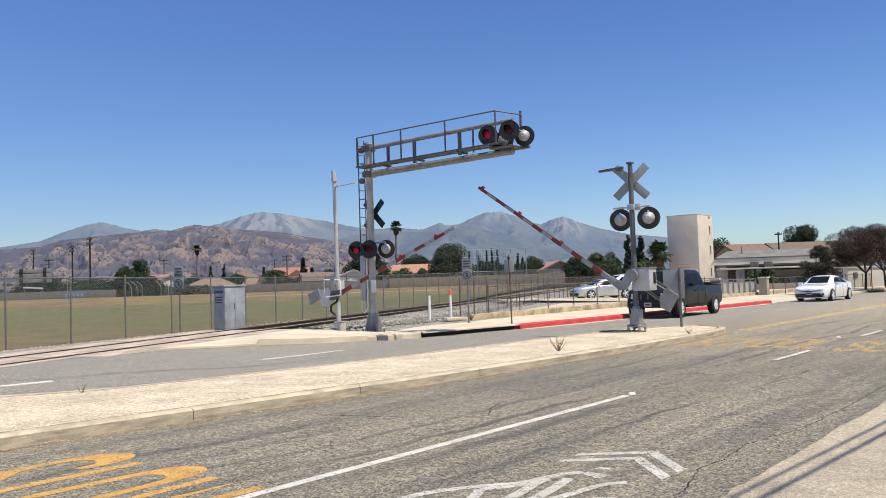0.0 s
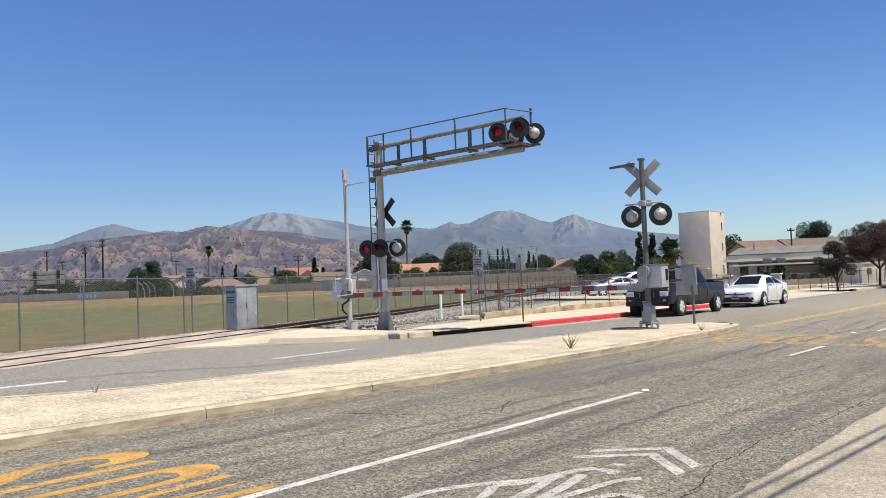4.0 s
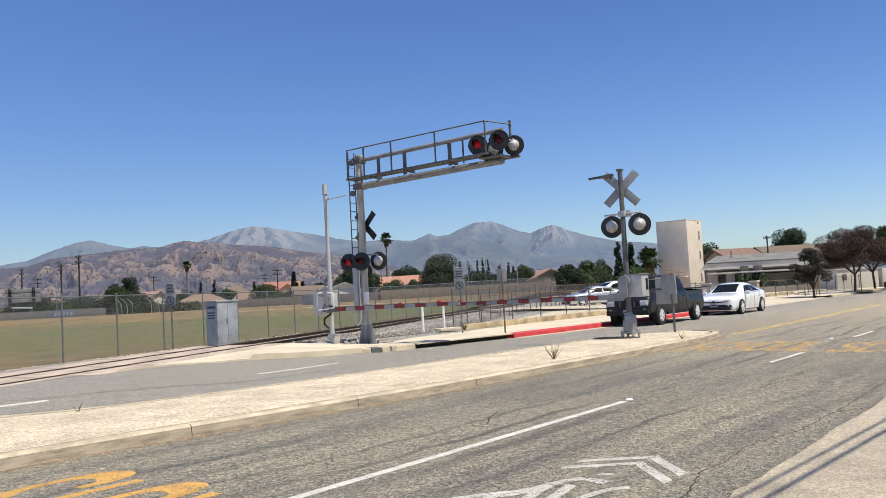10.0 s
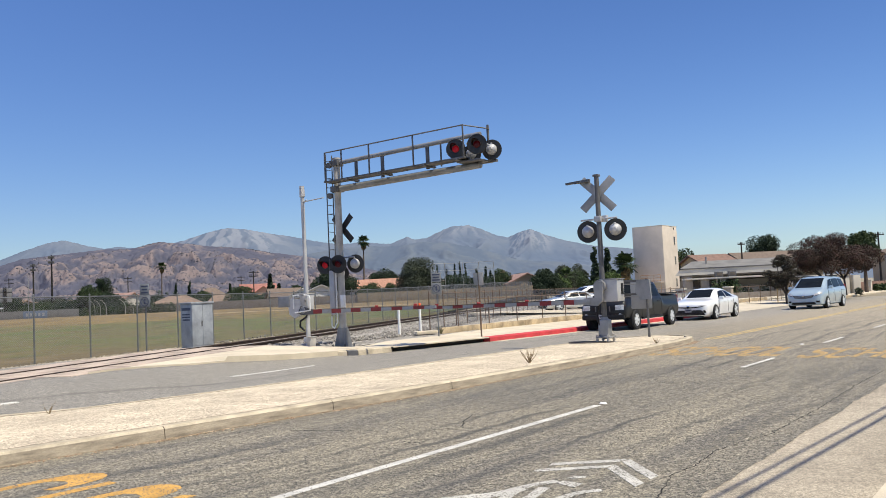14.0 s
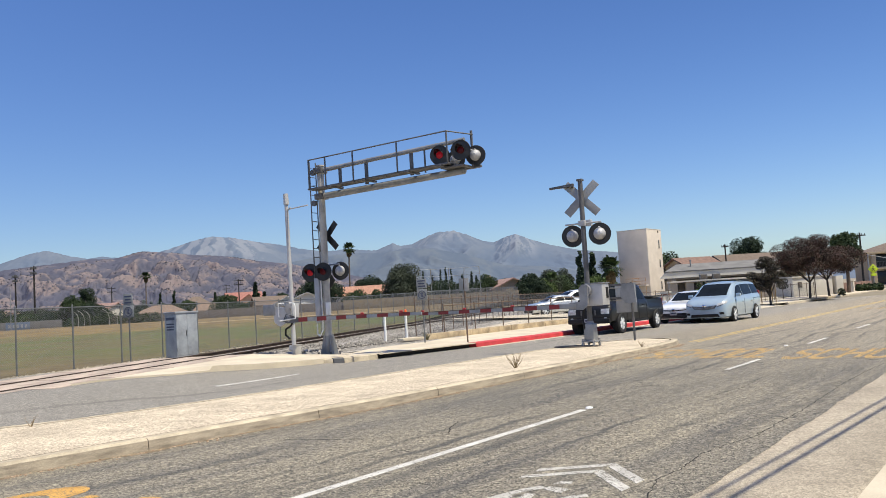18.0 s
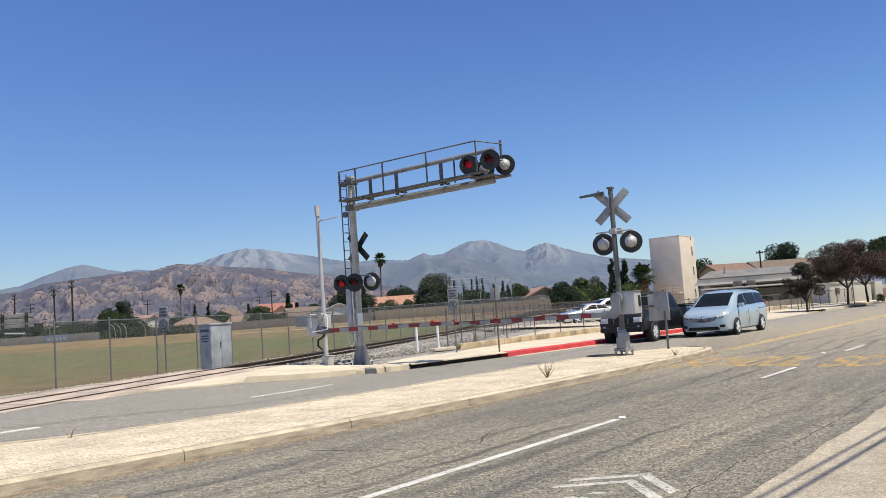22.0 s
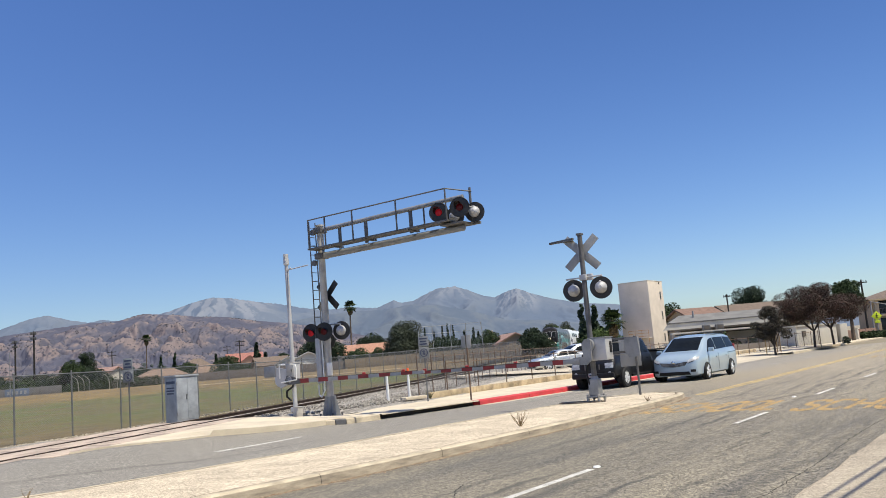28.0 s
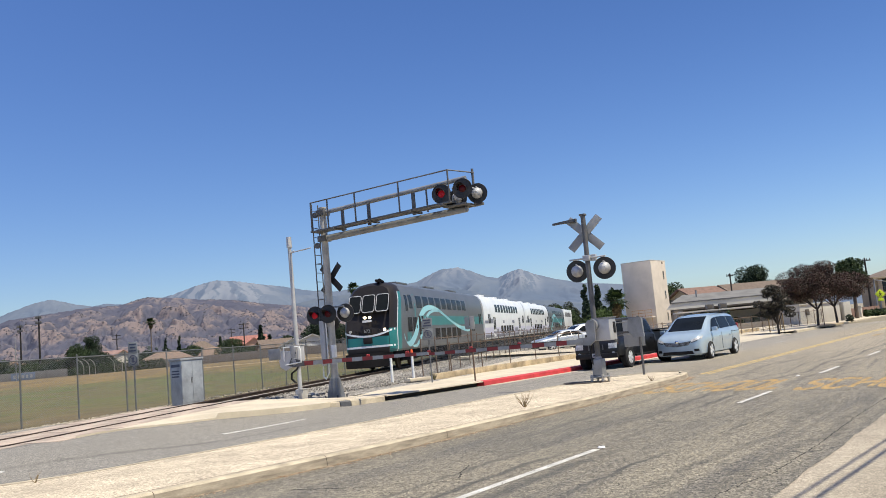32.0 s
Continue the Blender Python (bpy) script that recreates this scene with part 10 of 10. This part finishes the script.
pole_with_arms(-70.7, 150, 1.0, 11.6, "tall dark field light pole", 2, 0.20, True, "light_pole", 0.95)
pole_with_arms(-83.9, 170, 1.0, 11.5, "tall dark field light pole", 2, 0.21, True, "light_pole", 1.0)
pole_with_arms(*at(-0.3800, 210), 1.0, 9.6, "wooden utility pole behind the houses", 2)
pole_with_arms(*at(-0.2290, 190), 1.0, 8.8, "wooden utility pole behind the houses", 2)
pole_with_arms(*at(-0.2440, 240), 1.0, 9.6, "wooden utility pole behind the houses", 2)
pole_with_arms(*at(0.3580, 118), 0.1, 7.4, "dark wooden utility pole before brown roofs", 1, 0.14, span=1.0)
pole_with_arms(54.9, 105.0, 0.0, 7.3, "dark wooden utility pole beside the pavement", 1, 0.15, span=1.5)


def scoreboard():
    ob = thing("scoreboard", pose(-71.0, 131, 1.0, 0, 0, 18), "grey scoreboard on two dark posts beyond the field", "scoreboard")
    for z, h in ((5.02, 0.62), (4.25, 0.72), (3.48, 0.66)):
        part("panel", box(B(), (0, 0, z), (5.3, 0.22, h), bevel=0.03), M["board_grey"], ob)
    part("backing", box(B(), (0, 0.2, 4.25), (5.2, 0.1, 2.2)), M["galv_dark"], ob)
    for x in (-1.75, 1.7):
        bm = B()
        for dx in (-0.16, 0.16):
            box(bm, (x + dx, -0.25, 2.55), (0.09, 0.12, 6.0), bevel=0.01)
        for k in range(12):
            z = -0.2 + k * 0.48
            cyl(bm, (x - 0.16, -0.25, z), (x + 0.16, -0.25, z + 0.46), 0.03, seg=5)
            cyl(bm, (x + 0.16, -0.25, z), (x - 0.16, -0.25, z + 0.46), 0.03, seg=5)
        part("post", bm, M["wood_dark"], ob)


M["board_grey"] = mat("dull_board_grey", (0.20, 0.20, 0.205), 0.7, 0.1, 0.12, 20, 80, 0.05)
scoreboard()
# white shade canopy under the board
can = thing("shade_canopy", pose(-74.2, 136.5, 1.0, 0, 0, 18), "small white shade canopy on thin posts", "canopy")
part("cloth", slab(B(), [(-1.5, -0.8, 2.42), (1.6, -0.8, 2.2), (1.6, 0.8, 2.4), (-1.5, 0.8, 2.62)], 0.06), M["grey_reflect"], can)
for x, y, h in ((-1.4, -0.7, 2.4), (1.5, -0.7, 2.18), (1.5, 0.7, 2.36), (-1.4, 0.7, 2.58)):
    part("post", cyl(B(), (x, y, -0.3), (x, y, h), 0.04, seg=6), M["galv"], can)
M["blue_box"] = mat("blue_grey_panel", (0.13, 0.17, 0.24), 0.6, 0, 0.12)
pan = thing("painted_panel", pose(-61.8, 125.6, 1.0, 0, 0, 4), "faded blue-grey painted panel on posts at the field's corner", "sign")
part("panel", box(B(), (0, 0, 0.95), (3.5, 0.08, 1.15), bevel=0.02), M["blue_box"], pan)
bm = B()
for k, w in enumerate((0.34, 0.26, 0.38, 0.30, 0.34)):
    box(bm, (-1.2 + k * 0.6, -0.046, 0.98), (w, 0.008, 0.5))
part("marks", bm, M["grey_reflect"], pan)
for x in (-1.6, 1.6):
    part("post", cyl(B(), (x, 0.08, -0.4), (x, 0.08, 1.6), 0.05, seg=6), M["galv_dark"], pan)
pole_with_arms(-103.0, 190, 1.0, 12.2, "tall dark field light pole", 2, 0.20, True, "light_pole", 1.0)
pole_with_arms(-102.5, 196, 1.0, 10.0, "wooden utility pole behind the houses", 2, 0.14)
part_l = thing("flag_pole", pose(-57.5, 115, 1.0), "thin pale metal pole in the field's corner", "pole")
part("shaft", cyl(B(), (0, 0, -0.3), (0, 0, 6.4), 0.06, 0.045, 8), M["galv"], part_l)

# hooped white pipes of a bicycle cage at the field's edge
for i in range(5):
    ob = thing("pipe_hoop", pose((-49.6, -48.8, -48.0, -45.3, -44.2)[i], 118, 1.0), "bent pale pipe hoop at the field's edge", "pipe hoop")
    bm = B()
    pts = [(0, 0, -0.1), (0, 0, 1.5), (-0.15, 0, 2.0), (-0.5, 0, 2.4), (-0.9, 0, 2.6)]
    for a, b in zip(pts, pts[1:]):
        cyl(bm, a, b, 0.035, seg=8)
    part("pipe", bm, M["galv_pale"], ob)

# crossing sign and stop sign further along the road
ped = thing("pedestrian_sign", facing(Vector((48.2, 90.0, 0.1)), TOWARD), "bright yellow-green diamond pedestrian sign on a steel post", "sign")
part("post", cyl(B(), (0, 0, -0.1), (0, 0, 2.9), 0.04, seg=8), M["galv"], ped)
bm = B()
box(bm, (0, 0, 0), (0.012, 0.76, 0.76), m=Matrix.Translation((0.05, 0, 2.35)) @ Matrix.Rotation(radians(45), 4, "X"), bevel=0.01)
M["lime"] = mat("yellow_green_sign", (0.62, 0.75, 0.03), 0.5, 0, 0.05)
pl = part("plate", bm, M["lime"], ped)
bm = B()
ball(bm, (0.06, 0, 2.58), 0.06, (0.1, 1, 1))
for a, b in (((0.06, 0, 2.5), (0.06, 0, 2.3)), ((0.06, 0, 2.3), (0.06, 0.12, 2.1)), ((0.06, 0, 2.3), (0.06, -0.12, 2.1)), ((0.06, 0, 2.45), (0.06, 0.14, 2.35)), ((0.06, 0, 2.45), (0.06, -0.13, 2.34))):
    cyl(bm, a, b, 0.028, seg=6)
part("walker_symbol", bm, M["black"], pl)
bm = B()
box(bm, (0.05, 0, 1.72), (0.012, 0.55, 0.28), bevel=0.008)
part("plate", bm, M["lime"], ped)
stop = thing("stop_sign", facing(Vector((29.95, 64.6, 0.1)), -TOWARD), "stop sign seen from its grey back beside the street trees", "sign")
part("post", cyl(B(), (0, 0, -0.1), (0, 0, 2.6), 0.035, seg=8), M["brown_post"], stop)
part("plate", cyl(B(), (0.05, 0, 2.25), (0.062, 0, 2.25), 0.4, seg=8), M["sign_back"], stop)

# low brown wall with a pale pillar, and a grey lamp mast, before the flats
M["wall_maroon"] = mat("dull_maroon_block", (0.17, 0.10, 0.075), 0.9, 0, 0.2, 3, 25, 0.2)
board_wall("garden_wall", (40.4, 84.2, 0), (54.0, 101.5, 0), 1.1, M["wall_maroon"], "low dull red-brown block wall before the flats", 1.15)
pil = thing("gate_pillar", pose(44.8, 88.4, 0.05, 0, 0, 53), "pale block pillar at a low red-brown wall", "pillar")
part("shaft", box(B(), (0, 0, 0.6), (0.6, 0.6, 1.2), bevel=0.02), M["stucco_pale"], pil)
part("cap", box(B(), (0, 0, 1.24), (0.72, 0.72, 0.1), bevel=0.02), M["stucco_pale"], pil)
lamp_mast = thing("street_lamp", pose(59.4, 112.0, 0.0), "grey metal street lamp with a short slanting arm", "street lamp")
part("mast", cyl(B(), (0, 0, -0.1), (0, 0, 4.7), 0.13, 0.09, 10), M["galv"], lamp_mast)
part("arm", cyl(B(), (0, 0, 4.6), (1.7, -0.6, 4.15), 0.07, 0.05, 8), M["galv"], lamp_mast)
bm = B()
box(bm, (1.95, -0.7, 4.08), (0.7, 0.26, 0.14), bevel=0.05)
part("lamp_head", bm, M["galv"], lamp_mast)

# pillars, gate and railings along the lot by the tower
for x, y, mt in ((20.4, 60.2, "stucco_hall"), (17.6, 62.4, "brick_red")):
    pil = thing("gate_pillar", pose(x, y, 0.1, 0, 0, ROAD_TURN), "tan block gate pillar with a cap" if mt == "stucco_hall" else "dull red brick gate pillar with a cap", "pillar")
    part("shaft", box(B(), (0, 0, 0.6), (0.55, 0.55, 1.3), bevel=0.02), M[mt], pil)
    part("cap", box(B(), (0, 0, 1.29), (0.66, 0.66, 0.1), bevel=0.02), M["stucco_pale"], pil)
gate = thing("sliding_gate", pose(16.4, 60.6, 0.2), "low pale metal sliding gate before the tower", "gate")
part("frame", box(B(), (1.8, 0, 1.12), (3.6, 0.06, 0.06)), M["galv"], gate)
part("frame", box(B(), (1.8, 0, 0.1), (3.6, 0.06, 0.06)), M["galv"], gate)
part("sheet", box(B(), (1.8, 0.05, 0.55), (3.55, 0.02, 0.8)), M["stucco_pale"], gate)
for k in range(10):
    part("bar", box(B(), (0.05 + k * 0.39, 0, 0.6), (0.04, 0.05, 1.1)), M["galv"], gate)
chainlink("pavement_fence", rd(61.2, 19.6, 0.12), rd(61.2 + 2.4 * 12, 18.2, 0.12), 1.25, 2.4, "low fence with brown posts along the pavement", 0.03, M["brown_post"], 0.12, 0.0016)
gw = part("garden_wall", box(B(), (0, 0, 0.95), (3.8, 0.25, 2.1), bevel=0.02), M["stucco_pale"])
gw.matrix_basis = pose(31.7, 85.6, 0.05, 0, 0, -6)
tagged(gw, "short pale stucco wall before the low hall", "wall")
part_w = part("low_wall", box(B(), (0, 0, 0.2), (14.0, 0.25, 0.9), bevel=0.02), M["wall_brown"])
part_w.matrix_basis = pose(29.5, 80.5, 0.1, 0, 0, 30)
tagged(part_w, "low grey-brown wall behind the pavement fence", "wall")
for i, (x, y) in enumerate(((24.0, 60.4), (25.0, 60.9), (25.5, 61.5))):
    ob = thing("tree_stake", pose(x, y, 0.1), "thin pale tree stake beside a young tree", "stake")
    part("stake", cyl(B(), (0, 0, -0.1), (0, 0, 1.25), 0.04, seg=8), M["straw"], ob)
bed = part("planting_bed", box(B(), (0, 0, 0.04), (5.5, 1.6, 0.14), bevel=0.04), M["edging"])
bed.matrix_basis = pose(31.0, 66.6, 0.12, 0, 0, ROAD_TURN)
tagged(bed, "dark edged planting bed under the street trees", "planting bed")
sh = part("shrub", leaves([(0, 0, 0.3, 0.35, 0.35)], 300, 0.08, 77), M["leaf_grey"])
sh.location = (36.6, 74.0, 0.1)
tagged(sh, "round clipped shrub on the pavement", "shrub")

# overhead cables behind the eye, which shade the gutter
for o0, o1, z, r in ((-0.80, -2.6, 6.0, 0.019), (-0.98, -2.75, 6.02, 0.024)):
    bm = B()
    last = None
    for k in range(31):
        s = -40 + k * 5.4
        p = rd(s, o0 + (o1 - o0) * (s - 6.3) / 31.0 * 1.0, z + 0.0009 * (s - 20) ** 2 * 0.3)
        if last is not None:
            cyl(bm, last, p, r, seg=6, caps=False)
        last = p
    tagged(part("overhead_cable", bm, M["black"]), "thick black overhead telephone cable", "cable")
for s, o in ((-40, 1.9), (122, -7.5)):
    p = rd(s, o)
    pole_with_arms(p.x, p.y, 0, 8.0, "wooden pole that carries the overhead cables", 1, 0.15)


# ---------------------------------------------------------------- what moves
def along_road(s, o, turn=0.0):
    p = rd(s, o)
    return pose(p.x, p.y, 0.0, 0, 0, ROAD_TURN + 180 + turn)


def rolling(ob, wheels, r, rows):
    """Drive a car along its rows of (t, s, o); each wheel turns with the way it goes."""
    out = []
    for k, (t, s, o) in enumerate(rows):
        a, b = rows[max(0, k - 1)], rows[min(len(rows) - 1, k + 1)]
        ds = a[1] - b[1]
        turn = math.degrees(math.atan2((b[2] - a[2]) * -1, ds)) if ds > 0.4 else 0.0
        out.append((t, along_road(s, o, max(-6, min(6, turn)))))
    walk(ob, out)
    fine = []
    for (t0, s0, _), (t1, s1, _) in zip(rows, rows[1:]):
        n = max(1, math.ceil(abs(s1 - s0) / (r * 1.2)))
        for i in range(n):
            fine.append((t0 + (t1 - t0) * i / n, s0 + (s1 - s0) * i / n))
    fine.append(rows[-1][:2])
    for w in wheels:
        x, y, z = w.location
        last, keys = -1, []
        for t, s in fine:
            if frame(t) == last:
                continue
            last = frame(t)
            ang = (rows[0][1] - s) / r
            keys.append((t, Matrix.Translation((x, y, z)) @ Matrix.Rotation(ang, 4, "Y")))
        walk(w, keys)


def motions():
    rolling(TRUCK, TRUCK_W, 0.39, [(0, 33.54, 14.75), (0.5, 33.32, 14.75), (1, 32.98, 14.75), (1.5, 32.71, 14.75), (2, 32.53, 14.75), (2.5, 32.46, 14.75), (3, 32.40, 14.75), (4, 32.38, 14.75), (32, 32.38, 14.75)])
    rolling(SEDAN, SEDAN_W, 0.34, [(0, 51.5, 13.6), (0.5, 48.6, 13.8), (1, 46.1, 13.95), (1.5, 43.9, 14.1), (2, 42.2, 14.2), (2.5, 41.05, 14.25), (3, 40.42, 14.3), (3.5, 40.14, 14.3), (4, 40.04, 14.3), (4.5, 40.0, 14.3), (32, 39.98, 14.3)])
    van = [(0, 190, 11.5), (3, 160, 11.5), (6, 126, 11.5), (9, 91.5, 11.5), (11, 70.0, 11.55), (11.5, 65.4, 11.6), (12, 61.8, 11.65), (12.5, 58.9, 11.7), (13, 56.3, 11.75), (13.5, 54.0, 11.85), (14, 51.6, 11.95), (14.5, 49.3, 12.1), (15.5, 45.9, 12.25), (16.5, 43.08, 12.38), (17, 41.71, 12.42), (17.5, 40.41, 12.45), (18, 39.25, 12.5), (18.5, 38.2, 12.5), (19, 37.12, 12.5), (19.5, 36.08, 12.5), (20, 35.3, 12.5), (20.5, 34.97, 12.5), (21, 34.9, 12.5), (32, 34.89, 12.5)]
    rolling(VAN, VAN_W, 0.335, van)
    lead = lambda t: 5.0 + 24.62 * (32.0 - t)
    back = 0.0
    for ob in TRAIN:
        rows = []
        for t in (0, 8, 16, 24, 28, 32):
            p = tk(lead(t) + back)
            rows.append((t, pose(p.x, p.y, p.z, 0, 0.183, 76.37 + 180)))
        walk(ob, rows)
        back += 25.95
    x, y, z = pivot_a.location
    walk(pivot_a, [(t, pose(x, y, z, 0, -a, 0)) for t, a in ((0, 34), (0.3, 29.2), (0.6, 23.8), (0.9, 18.5), (1.2, 13.4), (1.5, 9.1), (1.8, 6.2), (2.1, 4.8), (2.4, 3.6), (3.0, 1.2), (3.5, 0), (32, 0))])
    x, y, z = pivot_b.location
    walk(pivot_b, [(t, pose(x, y, z, 0, -a, 0)) for t, a in ((0, 20.5), (0.3, 15.3), (0.6, 10.9), (0.9, 5.9), (1.2, 2.0), (1.5, 0.7), (2.0, 0), (32, 0))])


# repeats that belong together
GROUPS = {"street_tree": "street trees on the pavement", "cypress_tree": "conifers behind the houses", "coach": "coaches of the train", "house": "houses behind the field and the hall", "marker_post": "marker posts in the gravel", "hedge": "hedges round the place", "tree": "trees behind the field and the lot", "palm_tree": "palms behind the field and the lot", "utility_pole": "wooden utility poles", "light_pole": "field light poles", "pipe_hoop": "pipe hoops at the field's edge", "tree_stake": "stakes beside the street trees", "warning_sign": "warning signs at the crossing", "overhead_cable": "overhead cables", "dry_weed": "dry weeds in the joints"}
for ob in list(scene.objects):
    base = ob.name.split(".")[0]
    if ob.parent is None and base in GROUPS:
        tagged(ob, group=GROUPS[base])

motions()
